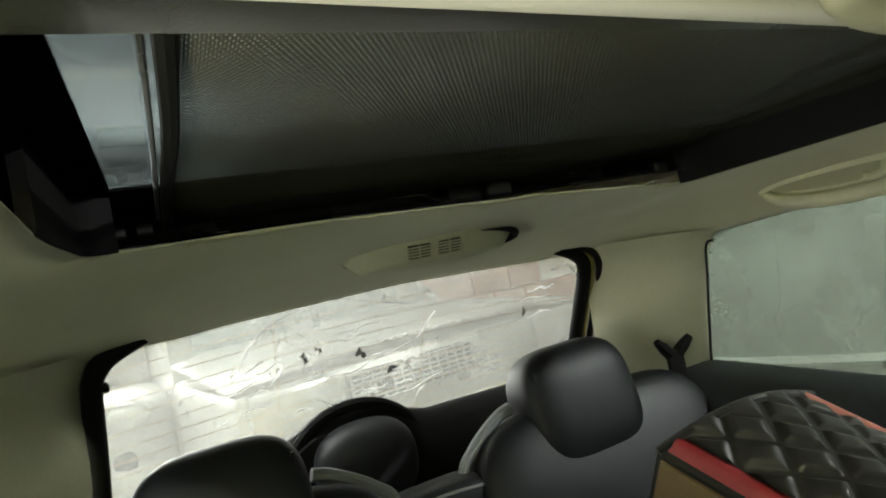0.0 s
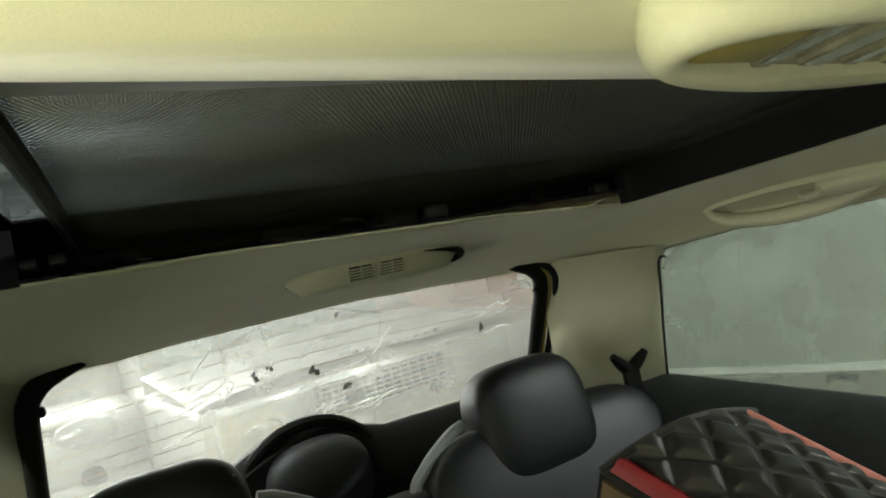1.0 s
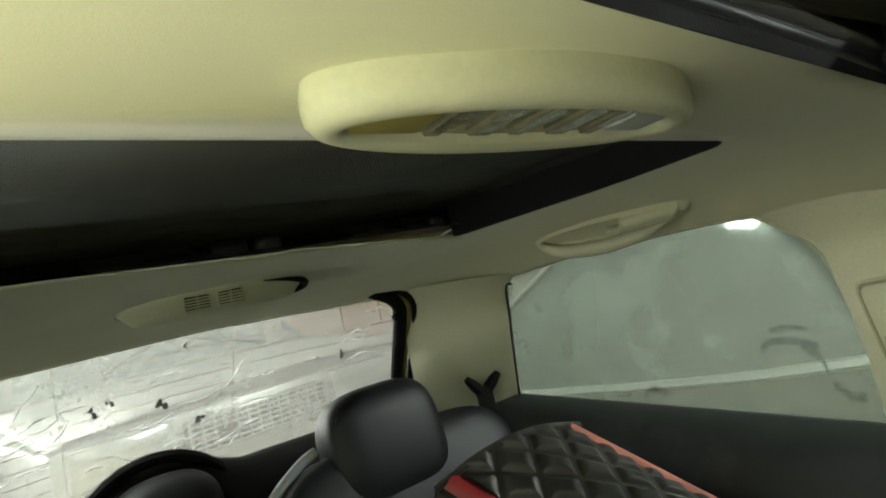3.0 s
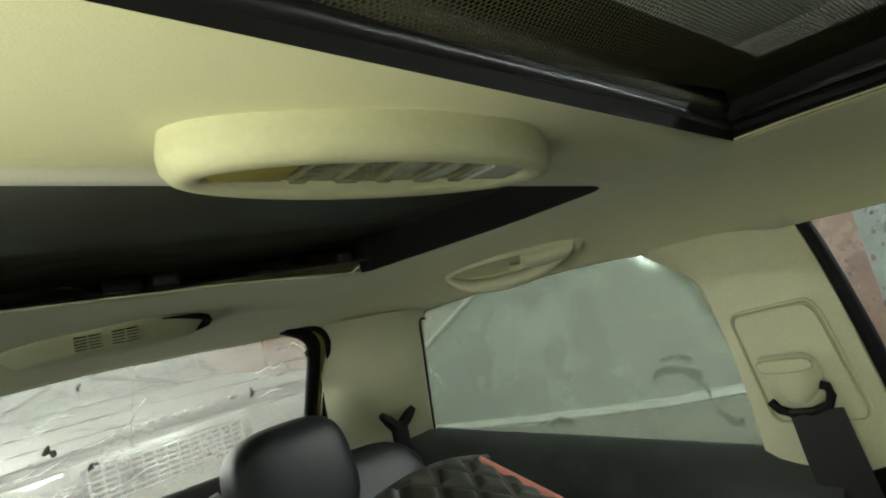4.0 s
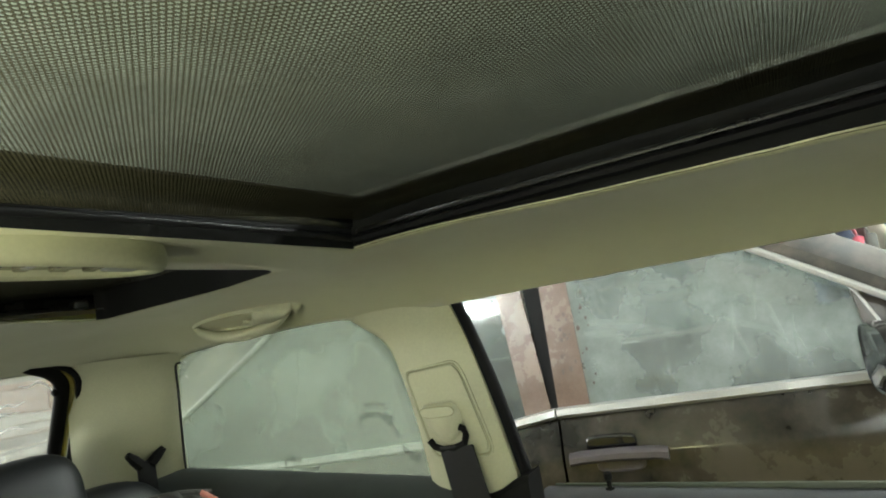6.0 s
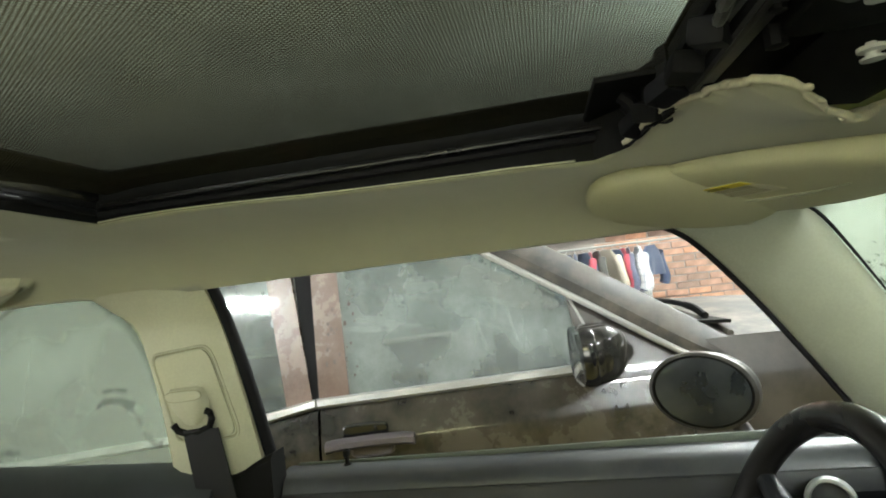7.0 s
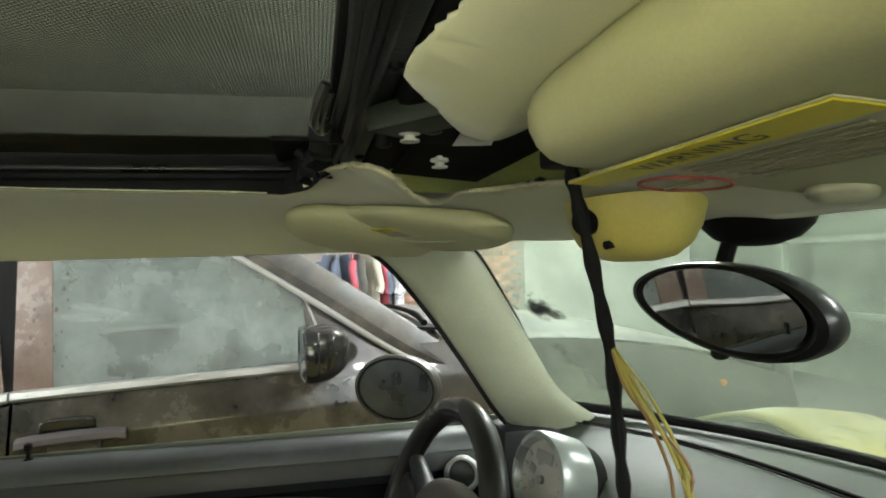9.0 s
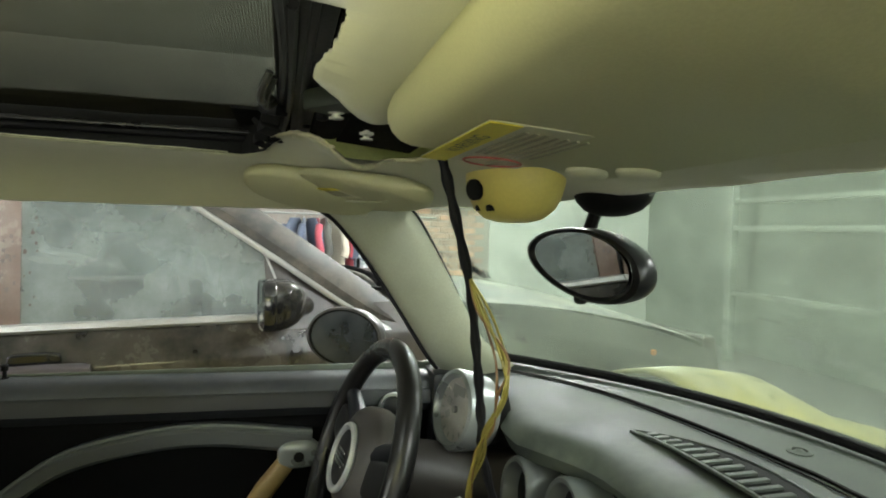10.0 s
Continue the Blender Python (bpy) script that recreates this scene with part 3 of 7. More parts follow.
for s, nm in ((1, "roof_skin_driver"), (-1, "roof_skin_passenger")):
    bm = B()
    loft(bm, [[Vector((s * x, y, skin_z(y) - dz)) for x, dz in ((0.395, 0.003), (0.45, 0.008), (0.54, 0.022), (0.60, 0.045), (0.635, 0.075))] for y in [-0.48 + 1.72 * i / 23 for i in range(24)]], False)
    solid(nm, bm, M_YELLOW, "yellow painted sheet steel roof side", "roof", kind="structure")
for nm, y0, y1 in (("roof_skin_front", None, -0.36), ("roof_skin_middle", 0.30, 0.385), ("roof_skin_rear", 0.89, 1.185)):
    bm = B()
    xs = [-0.58 + 1.16 * k / 16 for k in range(17)] if y0 is None else (-0.395, -0.1, 0.1, 0.395)
    rings = []
    for i in range(6):
        ring = []
        for x in xs:
            ya = header_y(x) - 0.004 if y0 is None else y0
            y = ya + (y1 - ya) * i / 5
            ring.append(Vector((x, y, skin_z(y) - (0.042 * (abs(x) / 0.58) ** 3 if y0 is None else 0))))
        rings.append(ring)
    loft(bm, rings, False)
    solid(nm, bm, M_PRIMER, "primed sheet steel roof panel", "roof", kind="structure")


def roof_frame(name, x0, x1, y0, y1, ztop, label, zlow=1.352):
    """Black frame above an opening, between headliner and glass."""
    root = thing(name, ((x0 + x1) / 2, (y0 + y1) / 2, ztop), label, "sunroof frame")
    for lo, hi in (((x0 - 0.035, y0 - 0.05, zlow), (x0 - 0.004, y1 + 0.02, ztop)), ((x1 + 0.004, y0 - 0.05, zlow), (x1 + 0.035, y1 + 0.02, ztop)),
                   ((x0 - 0.03, y1 + 0.004, 1.372), (x1 + 0.03, y1 + 0.045, ztop))):
        part("side_rail" if hi[1] - lo[1] > 0.2 else "cross_rail", box(B(), lo, hi, 0.004), M_BLACK, root)
    return root


def lining(root, poly, cen, ztop, low=0.0):
    """Black upright lining from the headliner's edge up to the frame."""
    bm = B()
    loop, cen = [Vector(p) for p in poly], Vector(cen)
    rows = []
    for p in loop:
        out = (p - cen).normalized()
        q = liner_point(p.x / soft_lerp(EDGE_X, p.y), p.y)
        q.z += liner_wave(p.x, p.y) + low
        a, b = p - out * 0.001, p + out * 0.006
        rows.append([Vector((a.x, a.y, q.z + 0.0005)), Vector((a.x, a.y, ztop)), Vector((b.x, b.y, ztop)), Vector((b.x, b.y, q.z + 0.004))])
    loft(bm, rows)
    part("lining", bm, M_BLACK, root)


fr = roof_frame("front_sunroof_frame", -0.303, 0.303, -0.31, 0.277, 1.395, "black sunroof frame with guide rails, front opening", 1.362)
k0 = max(range(len(FRONT_HOLE)), key=lambda i: FRONT_HOLE[i][1] + 0.001 * (FRONT_HOLE[i][0] < 0))
lining(fr, [p for p in FRONT_HOLE if (p[0] > 0.29 and p[1] < 0.289) or (p[0] > 0.16 and -0.312 < p[1] < -0.2)], (0, 0), 1.39)
lining(fr, [p for p in FRONT_HOLE if p[1] > 0.2685 + 0.058 * p[0] - 0.004], (0, 0), 1.39)
lining(fr, [p for p in FRONT_HOLE if p[0] < -0.29 and p[1] > -0.32], (0, 0), 1.39)
for s in (1, -1):
    part("guide_rail", box(B(), (s * 0.2935 - 0.006, -0.29, 1.362), (s * 0.2935 + 0.006, 0.27, 1.367), 0.002), M_DARKMET, fr, "dark bright-edged metal rail")
    part("seal", tube(B(), [(s * 0.300, -0.27 + 0.055 * i, 1.358) for i in range(11)], 0.006), M_RUBBER, fr)
part("rear_seal", tube(B(), smooth_path([(-0.30, 0.253, 1.3660), (-0.1, 0.2645, 1.3665), (0.1, 0.276, 1.3655), (0.298, 0.2865, 1.360)]), 0.0045, 10), M_SATIN, fr, "glossy black rubber seal")
rr = roof_frame("rear_sunroof_frame", -0.372, 0.340, 0.392, 0.868, 1.392, "black frame of the rear roof glass", 1.366)
k2 = [i for i, p in enumerate(REAR_HOLE) if p[1] < 0.42 and p[0] < -0.3][0]
lining(rr, [p for p in REAR_HOLE[k2:] + REAR_HOLE[:k2] if p[1] < 0.42 or p[0] > 0.285], (0, 0.57), 1.392)
lining(rr, [p for p in REAR_HOLE if p[0] < -0.26 and p[1] > 0.44], (0, 0.57), 1.392)
bm = B()
loft(bm, [[Vector((x, 0.775 + 0.02 * x, 1.356)), Vector((x, 0.836, 1.371)), Vector((x, 0.839, 1.3945)), Vector((x, 0.870, 1.3945)), Vector((x, 0.872, 1.3585))] for x in [-0.37 + 0.0592 * k for k in range(13)]])
part("rear_rail", bm, M_RAIL, rr, "grey-black rail behind the blind")
part("front_cassette", box(B(), (-0.37, 0.388, 1.3765), (0.335, 0.446, 1.3835), 0.002), M_RAIL, rr, "flat grey-black cassette strip")
for x in (-0.345, -0.325):
    part("rail_clip", box(B(), (x, 0.790, 1.372), (x + 0.012, 0.806, 1.380), 0.002), M_GREYCLIP, rr)


def roof_glass(name, x0, x1, y0, y1, z, border, label, mat):
    root = thing(name, ((x0 + x1) / 2, (y0 + y1) / 2, z), label, "roof glass")
    part("pane", box(B(), (x0, y0, z), (x1, y1, z + 0.005)), mat, root).visible_shadow = False
    for lo, hi in (((x0, y0, z - 0.003), (x0 + border - 0.008, y1, z - 0.0005)), ((x1 - border, y0, z - 0.003), (x1, y1, z - 0.0005)),
                   ((x0 + border - 0.008, y0, z - 0.003), (x1 - border, y0 + border, z - 0.0005)), ((x0 + border - 0.008, y1 - border, z - 0.003), (x1 - border, y1, z - 0.0005))):
        part("black_border", box(B(), lo, hi), M_FRIT, root)
    return root


roof_glass("front_roof_glass", -0.33, 0.33, -0.366, 0.30, 1.398, 0.054, "tinted front roof glass with a black printed border", M_ROOFGLASS)
rg = roof_glass("rear_roof_glass", -0.390, 0.375, 0.37, 0.88, 1.398, 0.062, "tinted rear roof glass with a black border", M_ROOFGLASS2)
part("black_border", box(B(), (-0.336, 0.728, 1.3952), (0.313, 0.8178, 1.3975)), M_FRIT, rg)


def blind(name, x0, x1, y0, y1, z, label, wave, cloth, thick=0.0011, drop=0.0):
    root = thing(name, ((x0 + x1) / 2, (y0 + y1) / 2, z), label, "sun blind")
    bm = B()
    nx, ny = 40, 40
    for dz in (0.0, thick):
      g = [[bm.verts.new((x0 + (x1 - x0) * i / nx, y0 + (y1 - y0) * j / ny, z + dz + wave * noise.noise((i * 0.13, j * 0.11, 2)) - 0.006 * math.sin(math.pi * i / nx) - drop * math.exp(-((1 - j / ny) / 0.05) ** 2))) for j in range(ny + 1)] for i in range(nx + 1)]
      for i in range(nx):
        for j in range(ny):
            bm.faces.new((g[i][j], g[i + 1][j], g[i + 1][j + 1], g[i][j + 1]))
    part("perforated_cloth", bm, cloth, root)
    return root


fb = blind("front_sun_blind", -0.294, 0.294, -0.309, 0.264, 1.381, "black perforated sun blind drawn under the front roof glass", 0.002, M_SHADE, 0.0002, 0.004)
part("pull_bar", box(B(), (-0.28, -0.319, 1.372), (0.28, -0.308, 1.388), 0.003), M_BLACK, fb)
part("hem", tube(B(), smooth_path([(-0.29 + 0.058 * i, 0.2675 + 0.065 * (-0.29 + 0.058 * i), 1.3755 + 0.0008 * (i % 2)) for i in range(11)], 3), 0.0048, 10), M_SHADE, fb, "rolled perforated hem")
part("hem_tear", tube(B(), [(-0.012, 0.268, 1.372), (-0.004, 0.271, 1.369), (0.006, 0.268, 1.371)], [0.001, 0.0028, 0.001], 6), M_SHADE, fb, "frayed tear in the hem")
rb = blind("rear_sun_blind", -0.298, 0.326, 0.432, 0.832, 1.3855, "black perforated sun blind, pulled short of one side", 0.004, M_SHADE2)
part("hem", tube(B(), smooth_path([(-0.301, 0.43, 1.383), (-0.299, 0.56, 1.381), (-0.301, 0.70, 1.383), (-0.3005, 0.828, 1.380)]), 0.0042), M_BLACK, rb, "curled hem of the blind")
part("hem_edge", tube(B(), smooth_path([(-0.308, 0.43, 1.386), (-0.307, 0.60, 1.385), (-0.308, 0.825, 1.384)]), 0.0016, 6), M_RAIL, rb, "frayed grey edge")
part("rear_hem", tube(B(), smooth_path([(-0.298, 0.832, 1.3835), (-0.10, 0.833, 1.3825), (0.10, 0.832, 1.3835), (0.32, 0.832, 1.382)]), 0.0022, 6), M_BLACK, rb)
part("latch", box(B(), (-0.030, 0.806, 1.361), (0.012, 0.842, 1.383), 0.006), M_SATIN, rb, "black latch block")
part("latch_tongue", tube(B(), smooth_path([(-0.075, 0.838, 1.381), (-0.052, 0.826, 1.377), (-0.038, 0.812, 1.366), (-0.022, 0.800, 1.358)]), [0.004] * 6 + [0.003] * 6 + [0.002] * 7, 8), M_SATIN, rb, "bent black tongue")
part("latch_clip", pillow(B(), (0.034, 0.815, 1.369), (0.016, 0.014, 0.009), 0.6), M_GREYCLIP, rb, "grey clip")
part("rail_stop", pillow(B(), (0.272, 0.806, 1.366), (0.012, 0.010, 0.007), 0.5), M_GREYCLIP, rb, "grey rail stop")


# pillars and window surrounds
def pillar(name, rows, thick, mat, label, s=1):
    """rows: pairs of points from top to bottom, the first and second edge; bows inwards between them."""
    bm = B()
    n = 8
    rings = []
    for a, b in rows:
        a, b = mx(a, s), mx(b, s)
        inw = Vector((-s, 0, 0.15)).normalized()
        f = [a + (b - a) * i / n + inw * thick * (math.sin(math.pi * i / n) ** 0.6 if 0 < i < n else 0) for i in range(n + 1)]
        k = [a + (b - a) * i / n - inw * 0.012 for i in range(n, -1, -1)]
        rings.append(f + k)
    loft(bm, rings)
    return solid(name, bm, mat, label, "pillar trim", kind="structure", smooth=50)


def blend_rows(rows, k=4):
    A, Bq = smooth_path([r[0] for r in rows], k), smooth_path([r[1] for r in rows], k)
    return list(zip(A, Bq))


for s, side in ((1, "driver"), (-1, "passenger")):
    rows = blend_rows([((0.590, -0.36, 1.290), (0.585, -0.540, 1.295)), ((0.610, -0.415, 1.256), (0.580, -0.570, 1.264)), ((0.622, -0.483, 1.176), (0.585, -0.630, 1.162)),
                       ((0.628, -0.545, 1.087), (0.588, -0.675, 1.086)), ((0.632, -0.611, 0.985), (0.590, -0.720, 1.015)), ((0.640, -0.66, 0.93), (0.594, -0.80, 0.955))])
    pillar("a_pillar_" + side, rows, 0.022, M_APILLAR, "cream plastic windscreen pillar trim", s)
    bm = tube(B(), [mx(p, s) for p in smooth_path([(0.600, -0.352, 1.288), (0.617, -0.410, 1.254), (0.629, -0.478, 1.174), (0.635, -0.540, 1.085), (0.640, -0.606, 0.983), (0.646, -0.64, 0.94)])], 0.0040, 10)
    solid("pillar_seal_" + side, bm, M_RUBBER, "black rubber seal along the windscreen pillar", "seal", kind="structure")
    rows = blend_rows([((0.560, 0.338, 1.290), (0.545, 0.540, 1.290)), ((0.574, 0.330, 1.262), (0.558, 0.497, 1.258)), ((0.590, 0.319, 1.205), (0.577, 0.461, 1.212)),
                       ((0.604, 0.304, 1.105), (0.596, 0.447, 1.105)), ((0.622, 0.290, 0.985), (0.622, 0.451, 0.985)), ((0.63, 0.284, 0.93), (0.630, 0.452, 0.93))])
    pillar("b_pillar_" + side, rows, 0.022, M_CREAM, "cream plastic door pillar trim", s)
    bm = tube(B(), [mx(p, s) for p in smooth_path([(0.585, 0.338, 1.282), (0.592, 0.327, 1.262), (0.606, 0.313, 1.196), (0.622, 0.297, 1.10), (0.640, 0.283, 0.985), (0.65, 0.277, 0.935)])], 0.0105, 10)
    solid("door_seal_" + side, bm, M_RUBBER, "thick black rubber door seal", "seal", kind="structure")
    # black trim over the pillar's foot
    bm = B()
    loft(bm, [[mx(p, s) for p in ((0.645, y, zt), (0.604, y, zt), (0.596, y, zt - 0.008), (0.592, y, 0.85), (0.645, y, 0.85))] for y, zt in ((0.262, 0.998), (0.280, 0.991), (0.297, 0.984), (0.314, 0.974), (0.330, 0.969), (0.40, 0.966), (0.448, 0.966))])
    solid("pillar_foot_" + side, bm, M_BLACK, "charcoal plastic trim at the foot of the door pillar", "pillar trim", kind="structure")
    # rear corner panel between quarter window and tailgate
    g_in = 0.012 if s < 0 else 0.008
    rows = blend_rows([((0.545, 0.96, 1.272), (0.418 - g_in, 1.180, 1.285)), ((0.558, 1.004, 1.245), (0.448 - g_in, 1.205, 1.225)), ((0.590, 1.066, 1.13), (0.456 - g_in, 1.225, 1.11)), ((0.622, 1.110, 1.03), (0.475 - g_in, 1.25, 1.02)), ((0.632, 1.12, 0.98), (0.488 - g_in, 1.26, 0.97))])
    pillar("c_pillar_" + side, rows, 0.018, M_CREAM, "cream plastic rear corner trim", s)
    # black ledge below the quarter window
    bm = B()
    rings = []
    for i in range(16):
        y = 0.36 + 0.80 * i / 15
        zb = 0.985 + 0.030 * (y - 0.42) / 0.7
        w = 0.018 if y < 1.0 else 0.018 + 0.10 * ((y - 1.0) / 0.16) ** 2
        rings.append([mx(p, s) for p in ((0.646, y, zb - 0.003), (0.628 - 0.1 * w, y, zb), (0.60 - w * 0.6, y, zb - 0.020), (0.575 - w, y, zb - 0.060), (0.565 - w, y, zb - 0.12), (0.56 - w, y, 0.62), (0.66, y, 0.62))])
    loft(bm, rings)
    solid("quarter_trim_" + side, bm, M_LEDGE, "charcoal plastic side trim below the quarter window", "side trim", kind="structure")
    # quarter window
    root = thing("window_1" if s > 0 else "window_2", mx((0.6, 0.78, 1.12), s), "fixed quarter window, glass filmed with dust", "window", kind="structure")
    out = rounded([(0.415, 0.972), (0.430, 1.305), (1.030, 1.305), (1.150, 0.985)], 0.04, 6)
    rim = [(y, z) for y, z, _ in smooth_path([(0.985, 1.251, 0), (1.004, 1.245, 0), (1.030, 1.19, 0), (1.064, 1.12, 0), (1.108, 1.025, 0), (1.112, 1.006, 0), (1.09, 0.998, 0), (0.77, 0.990, 0), (0.47, 0.984, 0)], 4)]
    gx = lambda z: 0.640 - 0.30 * (z - 0.99)
    bm = B()
    f0 = [bm.verts.new(mx((gx(p[1]), p[0], p[1]), s)) for p in out]
    f1 = [bm.verts.new(mx((gx(p[1]) + 0.004, p[0], p[1]), s)) for p in out]
    bm.faces.new(f0)
    bm.faces.new(f1[::-1])
    for i in range(len(out)):
        bm.faces.new((f0[i - 1], f0[i], f1[i], f1[i - 1]))
    part("pane", bm, M_SIDEGLASS, root, smooth=0).visible_shadow = False
    pts = [mx((gx(p[1]) - 0.004, p[0], p[1]), s) for p in rim]
    part("seal", tube(B(), pts, 0.0026, 6), M_RUBBER, root)
    if s > 0:
        for path, w in ((((0.580, 1.076), (0.572, 1.094), (0.553, 1.104), (0.525, 1.102), (0.500, 1.094)), 0.0050), (((0.552, 1.120), (0.530, 1.124), (0.506, 1.119)), 0.0030), (((0.520, 1.098), (0.505, 1.080), (0.500, 1.060)), 0.0055), (((0.800, 1.018), (0.775, 1.028), (0.752, 1.022)), 0.0060), (((0.500, 1.040), (0.486, 1.024), (0.470, 1.020)), 0.0060)):
            pts = smooth_path([(gx(z) - 0.0015, y, z) for y, z in path])
            bm = B()
            loft(bm, [[p + Vector((-0.0003, 0, w)), p + Vector((-0.0003, 0.3 * w, -w)), p + Vector((0.0, 0.3 * w, -w)), p + Vector((0.0, 0, w))] for p in pts])
            part("wiped_stroke", bm, M_BLOT, root, "dark wiped stroke in the dust").visible_shadow = False

# door pillars' belt gear, driver's side
belt = thing("seat_belt", (0.585, 0.36, 1.12), "black seat belt running through a cream pillar guide", "seat belt")


def bp(u, v, lift=0.0):
    """A place on the door pillar: u across from door to quarter window, v from 0 at the top to 1 at the belt line."""
    a = Vector((0.574, 0.330, 1.262)).lerp(Vector((0.622, 0.290, 0.985)), v)
    b = Vector((0.558, lerp([(0.0, 0.497), (0.18, 0.461), (0.57, 0.447), (1.0, 0.451)], v), 1.256)).lerp(Vector((0.622, 0.0, 0.985)), v)
    b.y = lerp([(0.0, 0.497), (0.18, 0.461), (0.57, 0.447), (1.0, 0.451)], v)
    return a.lerp(b, u) + Vector((-1, 0, 0.15)).normalized() * (0.023 * math.sin(math.pi * u) ** 0.6 + lift)


def bp_patch(poly, lift0, lift1, n=1):
    bm = B()
    lo = [bm.verts.new(bp(u, v, lift0)) for u, v in poly]
    hi = [bm.verts.new(bp(u, v, lift1)) for u, v in poly]
    bm.faces.new(hi)
    for i in range(len(poly)):
        bm.faces.new((lo[i - 1], lo[i], hi[i], hi[i - 1]))
    return bm


def rring(bm, pts, r, n=6):
    return tube(bm, pts + pts[:1], r, n)


cov = rounded([(0.13, 0.30), (0.81, 0.32), (0.80, 0.84), (0.11, 0.84)], 0.09, 5)
part("guide_cover", bp_patch([(0.46 + (u - 0.46) * 0.95, 0.57 + (v - 0.57) * 0.955) for u, v in cov], -0.002, 0.0028), M_CREAM, belt, "cream sliding cover")
part("cover_groove", rring(B(), [bp(u, v, -0.0008) for u, v in cov], 0.0015), M_GROOVE, belt, "shadowed joint round the cover")
part("cover_lip", rring(B(), [bp(0.46 + (u - 0.46) * 1.05, 0.57 + (v - 0.57) * 1.04, 0.0005) for u, v in cov], 0.0020), M_CREAM, belt)
bm = B()
rows = ((0.520, 0.16, 0.004), (0.535, 0.21, 0.010), (0.575, 0.24, 0.0125), (0.62, 0.24, 0.0125), (0.66, 0.215, 0.012), (0.70, 0.16, 0.0115), (0.735, 0.10, 0.010), (0.75, 0.05, 0.006))
loft(bm, [[bp(0.535 + hw * q, v, 0.002 + (h - 0.002) * (1 - abs(q) ** 4)) for q in [-1 + 0.2 * j for j in range(11)]] for v, hw, h in rows], False)
part("height_button", bm, M_CREAM, belt, "cream height adjuster")
loz = [(0.535 + 0.215 * math.copysign(abs(math.cos(q)) ** 0.7, math.cos(q)), 0.572 + 0.030 * math.copysign(abs(math.sin(q)) ** 0.7, math.sin(q))) for q in [2 * math.pi * j / 28 for j in range(28)]]
part("finger_dish", bp_patch(loz, 0.011, 0.0145), M_CREAM, belt)
part("dish_edge", rring(B(), [bp(u, v, 0.0132) for u, v in loz], 0.0013), M_GROOVE, belt)
part("belt_guide", tube(B(), [bp(u, v, 0.012) for u, v in ((0.745, 0.735), (0.70, 0.775), (0.60, 0.795), (0.45, 0.79), (0.33, 0.765), (0.285, 0.72), (0.29, 0.68), (0.33, 0.67))], 0.0055), M_BLACK, belt)
bm = B()
web = [[bp(u, v, 0.014 + 0.02 * (v - 0.8)) for u in (0.24, 0.34, 0.44, 0.53, 0.62)] for v in (0.775, 0.86, 0.92, 1.0, 1.1, 1.25)]
loft(bm, [r + [p + Vector((-0.003, 0, 0)) for p in r[::-1]] for r in web])
part("webbing", bm, M_BELT, belt)

# rear window and tailgate frame
M_FILM, nt, b, out = nodes_of("white_film_glint")
b.inputs["Base Color"].default_value = (0.9, 0.9, 0.88, 1)
b.inputs["Roughness"].default_value = 0.2
tl = nt.nodes.new("ShaderNodeBsdfTranslucent")
tl.inputs[0].default_value = (0.9, 0.9, 0.88, 1)
mix = nt.nodes.new("ShaderNodeMixShader")
mix.inputs[0].default_value = 0.7
link(nt, b.outputs[0], mix.inputs[1])
link(nt, tl.outputs[0], mix.inputs[2])
link(nt, mix.outputs[0], out.inputs["Surface"])
root = thing("window_3", (0, 1.24, 1.17), "dusty rear window with heating wires and a plastic film", "window", kind="structure")


def rear_pt(x, v, off=0.0):
    """v from 0 at the top to 1 at the bottom edge."""
    y = 1.205 + 0.20 * v - 0.05 * (x / 0.45) ** 2 + off
    return Vector((x, y, 1.292 - 0.270 * v - 0.018 * (x / 0.42) ** 2 * (1 - v)))


bm = B()
loft(bm, [[rear_pt(-0.47 + 0.94 * i / 20, j / 8) for i in range(21)] for j in range(9)], False)
g = bmesh.ops.extrude_face_region(bm, geom=bm.faces[:])
bmesh.ops.translate(bm, vec=(0, 0.004, 0.001), verts=[v for v in g["geom"] if isinstance(v, bmesh.types.BMVert)])
part("pane", bm, M_REARGLASS, root).visible_shadow = False
for j in range(1, 11):
    v = j / 11
    part("heating_wire", tube(B(), [rear_pt(-0.44 + 0.088 * i, v, -0.002) for i in range(11)], 0.00045, 4), M_FOAM, root)
for x in (-0.17, 0.10):
    part("heating_wire", tube(B(), [rear_pt(x, k / 6, -0.002) for k in range(7)], 0.00045, 4), M_FOAM, root)
# white slivers paint in glints on the loose plastic film's creases; dirt caught there
r9 = random.Random(19)
for k in range(26):
    cxr, cv = (r9.uniform(-0.24, 0.12), r9.uniform(0.15, 0.85)) if k < 20 else (r9.uniform(0.30, 0.40), r9.uniform(0.05, 0.4))
    ang, ln = r9.choice((0.12, 0.2, 0.3, -0.7, 1.0, 0.16)), r9.uniform(0.012, 0.045)
    pts = [rear_pt(cxr + ln * u * math.cos(ang), cv - ln * u * math.sin(ang) / 0.33 + 0.012 * math.sin(3 * u + k), -0.004) for u in (-1, -0.5, 0, 0.5, 1)]
    part("film_glint", tube(B(), pts, [0.0003, 0.0011, 0.0017, 0.0012, 0.0003], 5), M_FILM, root, "painted white glint on a crease in the plastic film")
